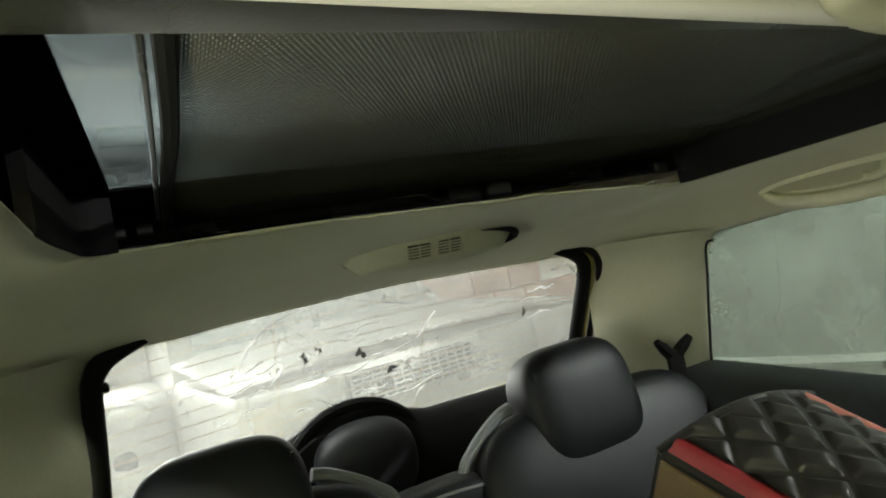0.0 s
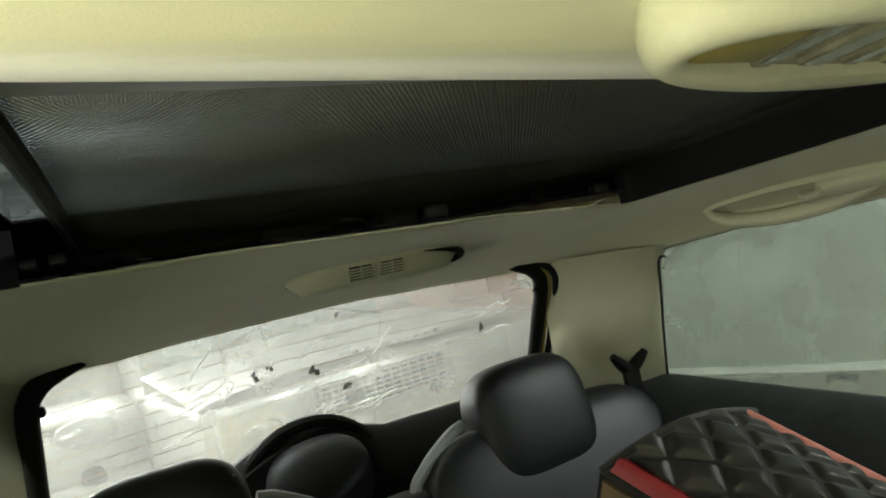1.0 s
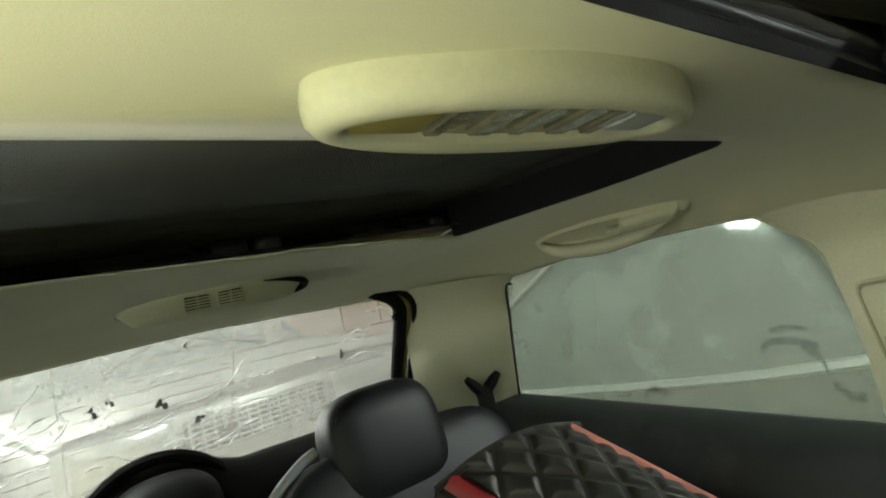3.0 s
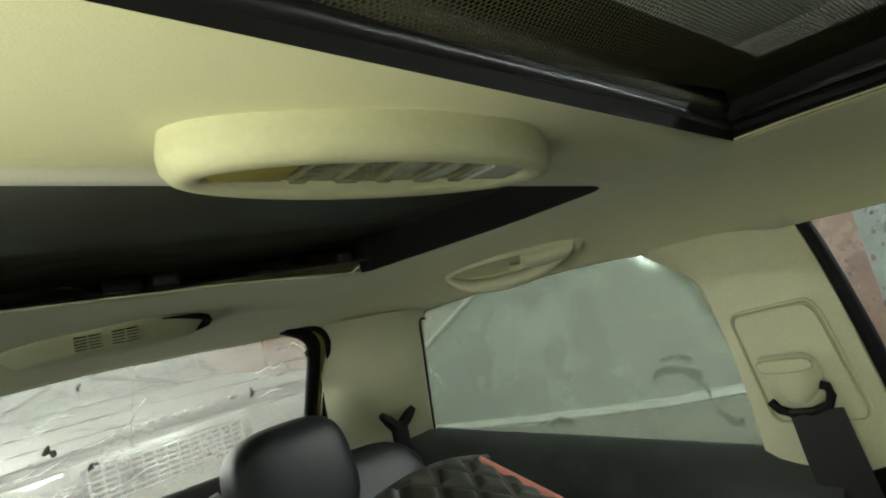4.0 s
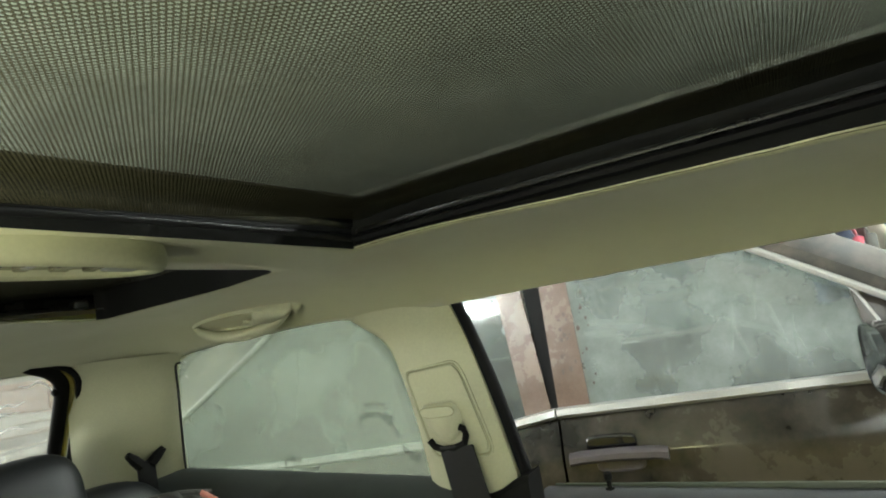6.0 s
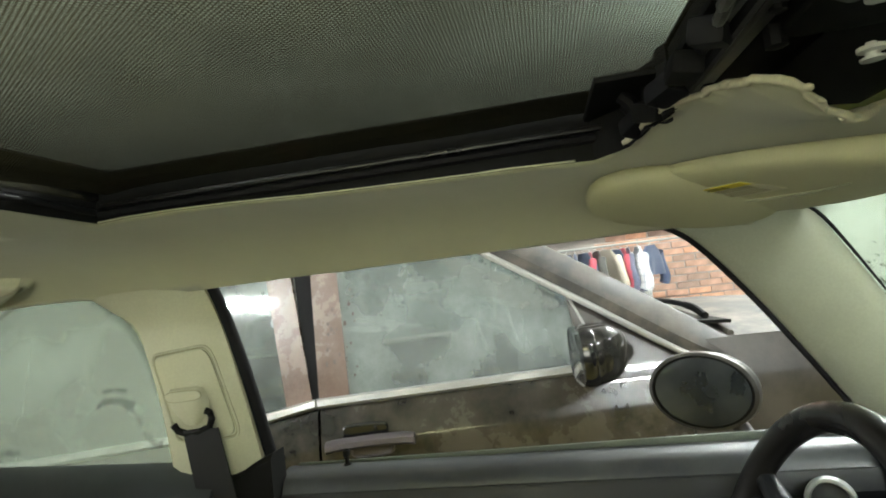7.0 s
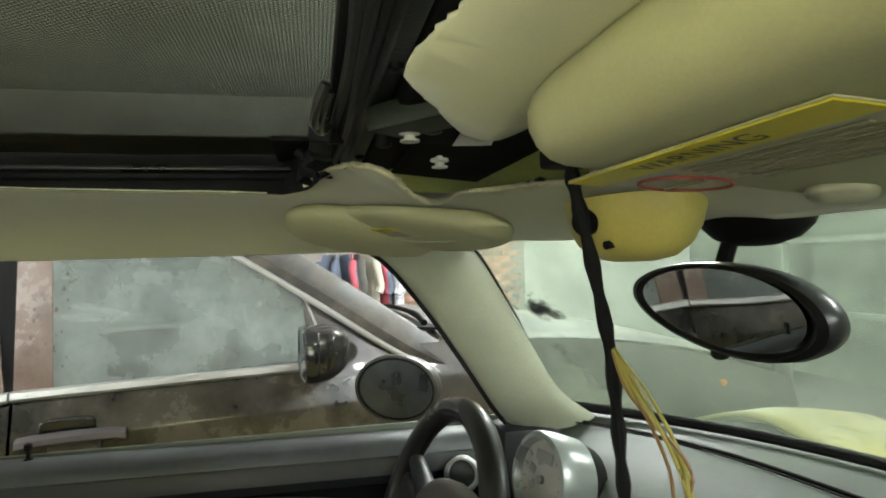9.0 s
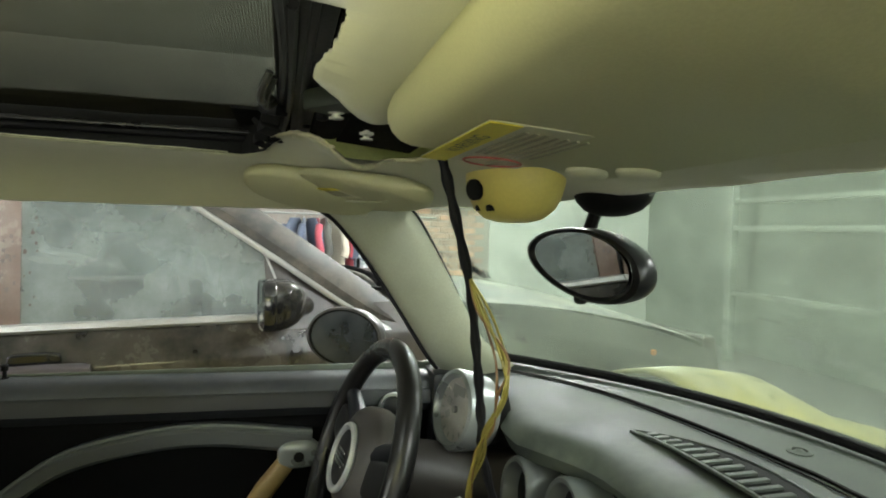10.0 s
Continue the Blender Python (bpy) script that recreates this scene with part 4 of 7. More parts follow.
for cxr, cv, w in ((-0.02, 0.38, 0.009), (0.04, 0.56, 0.007), (0.31, 0.36, 0.007), (0.02, 0.07, 0.004), (-0.12, 0.33, 0.007), (-0.10, 0.30, 0.005)):
    bits = B()
    for q in range(5):
        pillow(bits, rear_pt(cxr + r9.uniform(-w, w), cv + r9.uniform(-w, w) * 4, -0.005), (w * r9.uniform(0.25, 0.6), 0.0012, w * r9.uniform(0.3, 0.9)), 0.9, None, 8, 6)
    part("caught_dirt", bits, M_SMUDGE, root, "dark dirt caught in the film")
for s in (1, -1):
    pts = [rear_pt(s * x + (0.004 if s > 0 else -0.004), v, -0.012) for x, v in ((0.345, -0.06), (0.386, 0.0), (0.408, 0.075), (0.418, 0.19), (0.428, 0.45), (0.442, 0.8), (0.455, 1.05))]
    part("frame_side", tube(B(), smooth_path(pts), 0.014, 10), M_BLACK, root, "black tailgate frame")
    if s > 0:
        part("painted_edge", tube(B(), [p + Vector((s * 0.019, 0.0, 0)) for p in smooth_path(pts)], 0.0065, 8), M_YELLOW, root, "yellow body edge")
    pts = [p + Vector((s * 0.030, -0.010, 0)) for p in smooth_path(pts)]
    if s > 0:
        part("seal", tube(B(), pts, 0.007, 8), M_RUBBER, root)
    c = rear_pt(s * 0.412, 0.155, -0.02)
    bm = disc_stack(B(), Matrix.Translation(c) @ pose(0, 0, 0, 0, -90 * s, 0), [(0.003, 0), (0.003, 0.005), (0.0065, 0.005), (0.0075, 0.010), (0.005, 0.013)], 14)
    part("stop_stud", bm, M_BLACK, root)

# tailgate trim below the rear window with the round wiper-motor cover
gate = thing("tailgate_trim", (0, 1.36, 0.9), "black tailgate trim with a round cover over the wiper motor", "tailgate")
bm = B()
rings = []
for i in range(25):
    x = -0.48 + 0.96 * i / 24
    bulge = 0.050 * max(0, 1 - ((x + 0.045) / 0.13) ** 2) ** 0.5 if abs(x + 0.045) < 0.13 else 0
    y = 1.375 - 0.05 * (x / 0.45) ** 2
    rings.append([Vector(p) for p in ((x, y + 0.03, 1.032 + bulge), (x, y - 0.015, 1.030 + bulge), (x, y - 0.04, 1.010 + bulge), (x, y - 0.06, 0.95), (x, y - 0.05, 0.70), (x, y + 0.03, 0.70))])
loft(bm, rings)
part("panel", bm, M_BLACK, gate)
bm = B()
pillow(bm, (-0.04, 1.315, 0.985), (0.095, 0.05, 0.080), 0.8)
part("wiper_motor_cover", bm, M_SOFT, gate, "domed charcoal cover")
part("cover_rim", tube(B(), [(-0.045 + 0.125 * math.cos(a), 1.345, 0.985 + 0.105 * math.sin(a)) for a in [math.pi * k / 16 for k in range(17)]], 0.012, 8), M_BLACK, gate)


# rear seats
def rear_seat(s, label):
    root = thing("bench_seat", (s * 0.29, 1.05, 0.5), label, "seat", "rear seats")
    tilt = pose(0, 0, 0, -16, 0, 0)
    bm = pillow(B(), (s * 0.315, 1.075, 0.80), (0.255, 0.065, 0.245), 0.35, tilt, 36, 20, 0.45)
    part("backrest", bm, M_LEATHER, root)
    pts = [(s * x, y, z) for x, y, z in ((0.045, 1.09, 0.80), (0.055, 1.12, 0.96), (0.085, 1.13, 1.003), (0.14, 1.135, 1.038), (0.17, 1.135, 1.048))]
    part("edge_piping", tube(B(), smooth_path(pts), 0.010, 8), M_PIPE, root, "grey leather edge")
    bm = pillow(B(), (s * 0.290, 1.118, 1.022), (0.112, 0.056, 0.108), 0.46, pose(0, 0, 0, -12, 0, 0), 40, 24, 0.60)
    hr = part("headrest", bm, M_LEATHER, root)
    part("seam", tube(B(), [(s * 0.292 - s * 0.095, 1.085 + 0.035 * k / 6, 1.10 - 0.13 * k / 6) for k in range(7)], 0.0025, 6), M_LEATHER, hr)
    for dx in (-0.05, 0.05):
        part("headrest_post", tube(B(), [(s * 0.292 + dx, 1.11, 0.90), (s * 0.292 + dx, 1.118, 0.97)], 0.006), M_CHROME, root)
    bm = pillow(B(), (s * 0.31, 0.83, 0.54), (0.25, 0.25, 0.09), 0.35)
    part("cushion", bm, M_LEATHER, root)
    return root


rear_seat(1, "black leather rear seat with headrest, beside a quilted pad")
rear_seat(-1, "black leather rear seat with headrest and grey piping")
bm = pillow(B(), (0, 1.12, 0.825), (0.10, 0.04, 0.155), 0.35)
cpan = thing("seat_centre_panel", (0, 1.11, 0.70), "black leather panel between the rear seats", "seat panel")
part("pad", bm, M_LEATHER, cpan)
part("seam", tube(B(), smooth_path([(-0.085, 1.088, 0.962), (0.0, 1.085, 0.970), (0.085, 1.088, 0.962)]), 0.0025, 6), M_PIPE, cpan)

# black coat hook bracket on the corner trim
bm = B()
box(bm, (0.522, 1.112, 0.985), (0.560, 1.124, 1.058), 0.004)
for a, b in (((0.530, 1.118, 1.050), (0.503, 1.118, 1.080)), ((0.553, 1.118, 1.050), (0.578, 1.106, 1.076))):
    tube(bm, [a, tuple((p + q) / 2 for p, q in zip(a, b)), b], [0.012, 0.011, 0.007], 8)
solid("coat_hook", bm, M_BLACK, "black plastic forked coat hook on the corner trim", "hook")


# quilted pad standing on the driver's side rear seat
def quilted_pad():
    root = thing("seat_pad", (0.42, 0.88, 0.63), "quilted black and red leatherette seat cushion leaning on the rear seat", "cushion")
    A, Bq, C, D = Vector((0.206, 0.848, 1.010)), Vector((0.452, 0.800, 1.018)), Vector((0.600, 0.420, 0.76)), Vector((0.36, 0.40, 0.74))
    nrm = (Bq - A).cross(D - A).normalized()
    if nrm.z < 0:
        nrm = -nrm

    def at(u, v, h=0.0):
        p = (A * (1 - u) + Bq * u) * (1 - v) + (D * (1 - u) + C * u) * v
        return p + nrm * (h + 0.035 * math.sin(math.pi * u))

    bm = B()
    nu, nv = 150, 190
    u0, u1 = 0.13, 0.88

    def h(u, v):
        a, b = u * 3.3 + v * 7.2, u * 3.3 - v * 7.2
        d = min(abs((a + 0.5) % 1 - 0.5), abs((b + 0.5) % 1 - 0.5)) * 0.8
        twin = 0.0022 * math.exp(-(d / 0.03) ** 2)
        return 0.0095 * (1 - math.exp(-(d / 0.13) ** 2)) + twin

    g = [[bm.verts.new(at(u0 + (u1 - u0) * i / nu, j / nv, 0.004 + h(i / nu, j / nv))) for j in range(nv + 1)] for i in range(nu + 1)]
    for i in range(nu):
        for j in range(nv):
            bm.faces.new((g[i][j], g[i + 1][j], g[i + 1][j + 1], g[i][j + 1]))
    part("quilted_panel", bm, M_QUILT, root)
    for name, a, b, mat, lab in (("side_strip", 0.03, 0.135, M_RED, "red strip"), ("side_strip", 0.875, 0.985, M_PINK, "faded red strip")):
        bm = B()
        gg = [[bm.verts.new(at(a + (b - a) * i / 6, j / 30, 0.004 + 0.008 * math.sin(math.pi * i / 6))) for j in range(31)] for i in range(7)]
        for i in range(6):
            for j in range(30):
                bm.faces.new((gg[i][j], gg[i + 1][j], gg[i + 1][j + 1], gg[i][j + 1]))
        part(name, bm, mat, root, lab)
    bm = B()
    rings = [[at(u, v, 0.003) for u in [k / 16 for k in range(17)]] + [at(u, v, -0.10) for u in [k / 16 for k in range(16, -1, -1)]] for v in [k / 16 for k in range(17)]]
    loft(bm, rings)
    part("core", bm, M_QUILT, root)
    part("edge_piping", tube(B(), [at(k / 20, 0.0, 0.006) for k in range(21)], 0.006), M_QUILT, root)
    bm = slab(B(), [at(0.01, 0.01, -0.006), at(0.01, 0.01, -0.09), at(0.01, 1, -0.09), at(0.01, 1, -0.006)], 0.004)
    bmesh.ops.translate(bm, vec=(-0.008, -0.004, 0), verts=bm.verts)
    part("foam_edge", bm, M_FOAM, root, "brown foam showing at the side")
    return root


quilted_pad()


# grab handle
def grab_handle(y, s):
    root = thing("grab_handle", mx((0.47, y, 1.30), s), "cream fold-down grab handle above the quarter window", "handle")
    base = lambda dy, w: Vector((0.485 - 0.033 * w + 0.02 * dy, y + dy, 1.3100 + 0.0130 * w))
    into = Vector((0.37, 0, 0.93))
    n = 48
    out = [base(0.132 * math.cos(t), 0.95 * math.sin(t) * (0.80 if math.sin(t) < 0 and math.cos(t) < -0.3 else 1.0)) for t in [2 * math.pi * k / n for k in range(n)]]
    cen = sum(out, Vector()) / n
    bm = B()
    loft(bm, [[mx(cen + (p - cen) * k + into * h, s) for p in out] for k, h in ((1.06, 0.006), (1.03, -0.003), (0.99, -0.0075), (0.95, -0.0075), (0.91, -0.004), (0.86, -0.0005), (0.5, -0.0005), (0.2, -0.0005))])
    part("recess_plate", bm, M_CREAM, root)
    g = [base(dy, w) - into * h for dy, w, h in ((0.122, 0.30, 0.004), (0.117, -0.15, 0.011), (0.090, -0.50, 0.018), (0.045, -0.66, 0.021), (0.0, -0.64, 0.021), (-0.045, -0.48, 0.019), (-0.09, -0.12, 0.013), (-0.125, 0.26, 0.005))]
    path = smooth_path(g, 5)
    rad = [0.005 + 0.0062 * math.sin(math.pi * k / (len(path) - 1)) ** 0.7 for k in range(len(path))]
    part("grip", tube(B(), [mx(p, s) for p in path], rad, 12), M_CREAM, root)
    rim = [(-0.030, 0.02), (-0.036, 0.34), (-0.050, 0.60), (-0.075, 0.74), (-0.100, 0.66), (-0.122, 0.46), (-0.130, 0.30), (-0.108, -0.02), (-0.080, -0.28), (-0.050, -0.30)]
    ring = smooth_path([base(*q) for q in rim + rim[:1]], 3)[:-1]
    mid = sum(ring, Vector()) / len(ring)
    bm = B()
    loft(bm, [[mx(mid + (p - mid) * k - into * h, s) for p in ring] for k, h in ((1.0, -0.004), (1.0, 0.008), (0.94, 0.013), (0.78, 0.017), (0.5, 0.019), (0.2, 0.020))])
    part("hook_leaf", bm, M_CREAM, root)
    hook = [base(dy, w) - into * 0.012 for dy, w in ((-0.050, 0.45), (-0.036, 0.12), (-0.022, 0.02), (-0.012, 0.22))]
    part("coat_hook", tube(B(), [mx(p, s) for p in smooth_path(hook)], 0.0055, 8), M_CREAM, root)
    return root


grab_handle(0.693, 1)


# dome lamp on the cross beam
def dome_lamp():
    cx, cy = -0.012, 0.336
    root = thing("dome_lamp", (cx, cy, 1.36), "oval cream interior lamp with clear lens on the roof beam", "lamp")
    m = Matrix.Translation((cx - 0.002, cy + 0.005, 1.3485)) @ pose(0, 0, 0, 180, 2.5, -6)
    prof = [(1.0, -0.014), (1.015, -0.006), (1.018, -0.001), (1.012, 0.004), (0.985, 0.0080), (0.95, 0.0092), (0.91, 0.0088), (0.885, 0.0068), (0.87, 0.000)]
    bm = B()
    rings = [[m @ Vector(((r * 0.118 - 0.012) * math.cos(t), (r * 0.122 - 0.122 + 0.0385) * math.sin(t), h)) for t in [2 * math.pi * k / 64 for k in range(64)]] for r, h in prof]
    loft(bm, rings, True, False)
    part("bezel", bm, M_CREAM, root)
    bm = B()
    ell = [(0.092 * math.cos(t), 0.0240 * math.sin(t)) for t in [2 * math.pi * k / 48 for k in range(48)]]
    loft(bm, [[m @ Vector((x, y, h)) for x, y in ell] for h in (-0.004, 0.0022)])
    part("reflector", bm, M_DOMELENS, root, "lens and reflector")
    for k in range(5):
        x = -0.048 + 0.024 * k
        part("lens_rib", box(B(), (x, -0.019, 0.001), (x + 0.009 + 0.004 * (k % 2), 0.022, 0.0048), 0.001, m, 1), M_DOMELENS, root)
    for x, w, mat in ((-0.072, 0.018, M_WIREY), (0.072, 0.014, M_SILVER)):
        part("switch", box(B(), (x - w, -0.012, 0.001), (x + w, 0.012, 0.0062), 0.003, m), mat, root)
    return root


dome_lamp()


# sensor pod at the rear of the headliner
def rear_pod():
    root = thing("ceiling_sensor_pod", (0.0, 0.93, 1.335), "cream plastic pod with two vent grilles on the headliner", "sensor")
    m = Matrix.Translation((0.008, 0.962, 1.3295)) @ pose(0, 0, 0, 180 - 12, 0, -10)
    T48 = [2 * math.pi * k / 48 for k in range(48)]
    bm = B()
    loft(bm, [[m @ Vector((0.116 * rx * math.cos(t), 0.046 * ry * math.sin(t), h)) for t in T48] for rx, ry, h in ((1, 1, -0.02), (1, 1, 0.0), (0.985, 0.97, 0.004), (0.93, 0.80, 0.010), (0.86, 0.58, 0.019), (0.78, 0.42, 0.021), (0.4, 0.2, 0.022))])
    part("shell", bm, M_CREAM, root)
    slope = m @ Matrix.Translation((0, 0.0335, 0.0135)) @ pose(0, 0, 0, -42, 0, 0)
    for gx in (-0.024, 0.016):
        part("grille_recess", box(B(), (gx - 0.0145, -0.0105, -0.003), (gx + 0.0145, 0.0105, 0.0012), 0.001, slope, 1), M_BLACK, root)
        for k in range(5):
            y = -0.0085 + 0.00425 * k
            part("grille_slat", box(B(), (gx - 0.0145, y - 0.0010, 0.0), (gx + 0.0145, y + 0.0010, 0.0026), 0, slope), M_CREAM, root)
        part("grille_bar", box(B(), (gx - 0.001, -0.0105, 0.0), (gx + 0.001, 0.0105, 0.0028), 0, slope), M_CREAM, root)
    # black tube stands in for the shade in the gap
    gap = [m @ Vector((0.121 * math.cos(a), 0.058 * math.sin(a), 0.0060)) for a in [radians(62 - 9.5 * k) for k in range(14)]]
    part("gap_shadow_lip", tube(B(), gap, [0.0006 + 0.0046 * math.sin(math.pi * k / 13) for k in range(14)], 6), M_BLACK, root, "black strip for the shaded gap at one end")
    rim = [m @ Vector((0.117 * math.cos(a), 0.0475 * math.sin(a), 0.0030)) for a in [radians(-60 - 10 * k) for k in range(15)]]
    part("lower_joint", tube(B(), rim, [0.0004 + 0.0012 * math.sin(math.pi * k / 14) for k in range(15)], 6), M_GROOVE, root, "shadow line drawn along the pod")
    return root


rear_pod()


# sun visors
def visor(name, x0, x1, yr, zr, yf, zf, label, thick=0.019):
    root = thing(name, ((x0 + x1) / 2, yr, zr), label, "sun visor")
    bm = B()
    rings = []
    n = 26
    for i in range(n + 1):
        u = i / n
        x = x0 + (x1 - x0) * u
        e = max(0.02, min(1.0, (min(u, 1 - u) / 0.12))) ** 0.5
        ring = []
        a, b = Vector((x, yr, zr)), Vector((x, yf, zf))
        mid = (a + b) / 2
        a, b = mid + (a - mid) * (0.72 + 0.28 * e), mid + (b - mid) * (0.72 + 0.28 * e)
        d = (b - a).normalized()
        nrm = Vector((0, -d.z, d.y))
        for k in range(9):
            t = math.pi / 2 + math.pi * k / 8
            ring.append(a + d * (thick * e * math.cos(t)) + nrm * (thick * e * math.sin(t)))
        for k in range(5):
            t = -math.pi / 2 + math.pi * k / 4
            ring.append(b + d * (0.011 * e * math.cos(t)) + nrm * (0.012 * e * math.sin(t)))
        rings.append(ring)
    loft(bm, rings)
    part("pad", bm, M_VISOR, root)
    return root


def driver_visor():
    """A leaf that follows the header, its front edge hanging clear of the liner."""
    root = thing("sun_visor", (0.33, -0.33, 1.31), "cream vinyl driver's sun visor folded up, with a warning label", "sun visor")
    bm = B()
    d = Vector((0, -0.955, -0.296))
    nrm = Vector((0, -0.296, 0.955))
    rings = []
    n = 40
    for i in range(n + 1):
        u = i / n
        w = max(0.004, 0.086 * max(0.0, math.sin(math.pi * (0.20 + 0.80 * u))) ** 0.62 * min(1.0, 0.25 + u / 0.10) ** 0.5)
        c = Vector((0.455 - 0.278 * u, -0.368 - 0.119 * u ** 1.3, 1.3005 - 0.011 * u))
        t = 0.0125 * min(1.0, w / 0.03)
        rings.append([c + d * (w * math.copysign(abs(math.cos(a)) ** 0.8, math.cos(a))) + nrm * (t * math.copysign(abs(math.sin(a)) ** 0.7, math.sin(a))) for a in [2 * math.pi * k / 24 for k in range(24)]])
    loft(bm, rings)
    part("pad", bm, M_VISOR, root)
    return root


vd = driver_visor()
vp = visor("sun_visor", -0.150, -0.455, -0.396, 1.309, -0.535, 1.288, "cream vinyl passenger's sun visor folded up, with a warning label")


def visor_label(root, a, b, c, d, lift):
    """Sticker on the visor's underside: a, b along its rear edge, d, c along its front edge."""
    a, b, c, d = [Vector(p) for p in (a, b, c, d)]
    up = (b - a).cross(d - a).normalized()
    if up.z > 0:
        up = -up
    P = lambda u, v, h: (a * (1 - u) + b * u) * (1 - v) + (d * (1 - u) + c * u) * v + up * h

    def patch(u0, u1, v0, v1, h, mat, nm, parent, lab=""):
        bm = B()
        q = [P(u0, v0, h), P(u1, v0, h), P(u1, v1, h), P(u0, v1, h)]
        t = [p - up * 0.0006 for p in q]
        loft(bm, [q, t])
        return part(nm, bm, mat, parent, lab, smooth=0)

    st = patch(0, 1, 0, 1, lift, M_STICKW, "sticker", root, "warning sticker")
    patch(0, 1, 0.0, 0.24, lift + 0.0008, M_STICKY, "sticker_band", st, "yellow band")
    for v in (0.32, 0.40, 0.48):
        patch(0.36, 0.92, v, v + 0.03, lift + 0.0009, M_INKF, "print_line", st)
    for v in (0.58, 0.66, 0.74, 0.82):
        patch(0.38, 0.9, v, v + 0.025, lift + 0.0009, M_INKF, "print_line", st)
    bm = B()
    cc, du, dv = P(0.17, 0.62, lift + 0.001), P(0.30, 0.62, lift + 0.001), P(0.17, 0.90, lift + 0.001)
    pts = [cc + (du - cc) * math.cos(t) + (dv - cc) * math.sin(t) for t in [2 * math.pi * k / 28 for k in range(29)]]
    part("red_ring", tube(bm, pts, 0.0007, 5, False), M_INKRED, st)
    part("ring_bar", tube(B(), [cc - (du - cc) * 0.8, cc + (du - cc) * 0.8], 0.0010, 5), M_INKF, st)
    font = bpy.data.curves.new("warning_word", "FONT")
    font.body, font.size, font.align_x, font.align_y = "WARNING", 1.0, "CENTER", "CENTER"
    ob = new("warning_word", font)
    bpy.context.view_layer.update()
    me = bpy.data.meshes.new_from_object(ob.evaluated_get(bpy.context.evaluated_depsgraph_get()))
    bpy.data.objects.remove(ob)
    bm = B()
    bm.from_mesh(me)
    w = (b - a).length * 0.42
    x_ax = (b - a).normalized()
    y_ax = -(up.cross(x_ax)).normalized()
    if y_ax.dot(a - d) < 0:
        y_ax = -y_ax
    k = w / 4.6
    o = P(0.56, 0.12, lift + 0.0012)
    for v in bm.verts:
        v.co = o + x_ax * v.co.x * k + y_ax * v.co.y * k
    part("warning_word", bm, M_INK, st, smooth=0)


visor_label(vp, (-0.160, -0.406, 1.2885), (-0.297, -0.406, 1.2885), (-0.297, -0.474, 1.2835), (-0.160, -0.474, 1.2835), 0.001)


def on_visor(u, q):
    return Vector((0.455 - 0.278 * u, -0.368 - 0.119 * u ** 1.3, 1.3005 - 0.011 * u)) + Vector((0, -0.955, -0.296)) * q - Vector((0, -0.296, 0.955)) * 0.0128


visor_label(vd, on_visor(0.28, -0.046), on_visor(0.61, -0.046), on_visor(0.61, -0.006), on_visor(0.28, -0.006), 0.001)
# darker line drawn for the shadow along the mirror flap
part("flap_line", tube(B(), smooth_path([on_visor(u, q) for u, q in ((0.20, -0.036), (0.27, -0.004), (0.36, 0.010), (0.50, 0.016), (0.64, 0.016), (0.74, 0.010))]), [0.0006 + 0.0012 * math.sin(math.pi * k / 30) for k in range(31)], 6), M_GROOVE, vd, "shadow line drawn along the mirror flap")
bm = pillow(B(), (0.400, -0.358, 1.2955), (0.082, 0.104, 0.020), 0.8, pose(0, 0, 0, 10, 12, 0))
part("pivot_boss", bm, M_VISOR, vd, "padded cream corner boss")
bm = pillow(B(), (0.500, -0.452, 1.270), (0.010, 0.010, 0.009), 0.7)
solid("visor_clip", bm, M_CREAM, "small cream plastic clip on the pillar top", "clip")
for x, y, z in ((-0.204, -0.5055, 1.2775), (-0.230, -0.526, 1.2760)):
    bm = pillow(B(), (x, y, z), (0.013, 0.013, 0.0040), 0.8, pose(0, 0, 0, 8, 0, 40))
    solid("visor_holder", bm, M_CREAM, "cream plastic visor holder on the roof edge", "clip", "visor holders")

# ---- bared roof mechanism above the torn headliner ----
mech = thing("sunroof_motor", (0.04, -0.38, 1.37), "black sunroof motor unit with white nylon fixings and a paper tag", "motor")
# black filler added to hide the roof skin behind the torn corner
part("corner_filler", box(B(), (0.18, -0.40, 1.374), (0.37, -0.255, 1.380), 0.002), M_BLACK, mech)
part("plate", box(B(), (-0.17, -0.52, 1.366), (0.27, -0.350, 1.376), 0.004), M_BLACK, mech)
part("housing", pillow(B(), (-0.01, -0.392, 1.368), (0.115, 0.042, 0.014), 0.35), M_BLACK, mech)
part("gearbox", box(B(), (-0.16, -0.018, -0.0095), (0.0, 0.018, 0.0095), 0.004, pose(0.014, -0.345, 1.3535, 0, 0, 38)), M_GEARBOX, mech, "grey cast gearbox")
for c in ((0.005, -0.362, 1.342), (0.093, -0.402, 1.338)):
    m = Matrix.Translation(c) @ pose(0, 0, 0, 180, 0, 0)
    part("nylon_fixing", disc_stack(B(), m, [(0.003, -0.007), (0.003, -0.0050), (0.0080, -0.0045), (0.0080, -0.0020), (0.004, -0.0010), (0.004, 0.0015), (0.0070, 0.002), (0.0070, 0.0035), (0.002, 0.004)], 10), M_WHITE, mech, "white nylon fixing")
for c in ((0.035, -0.385, 1.356), (0.10, -0.355, 1.358)):
    part("bolt", disc_stack(B(), Matrix.Translation(c) @ pose(0, 0, 0, 180, 0, 0), [(0.007, -0.01), (0.007, 0.004), (0.004, 0.005)], 8), M_DARKMET, mech)
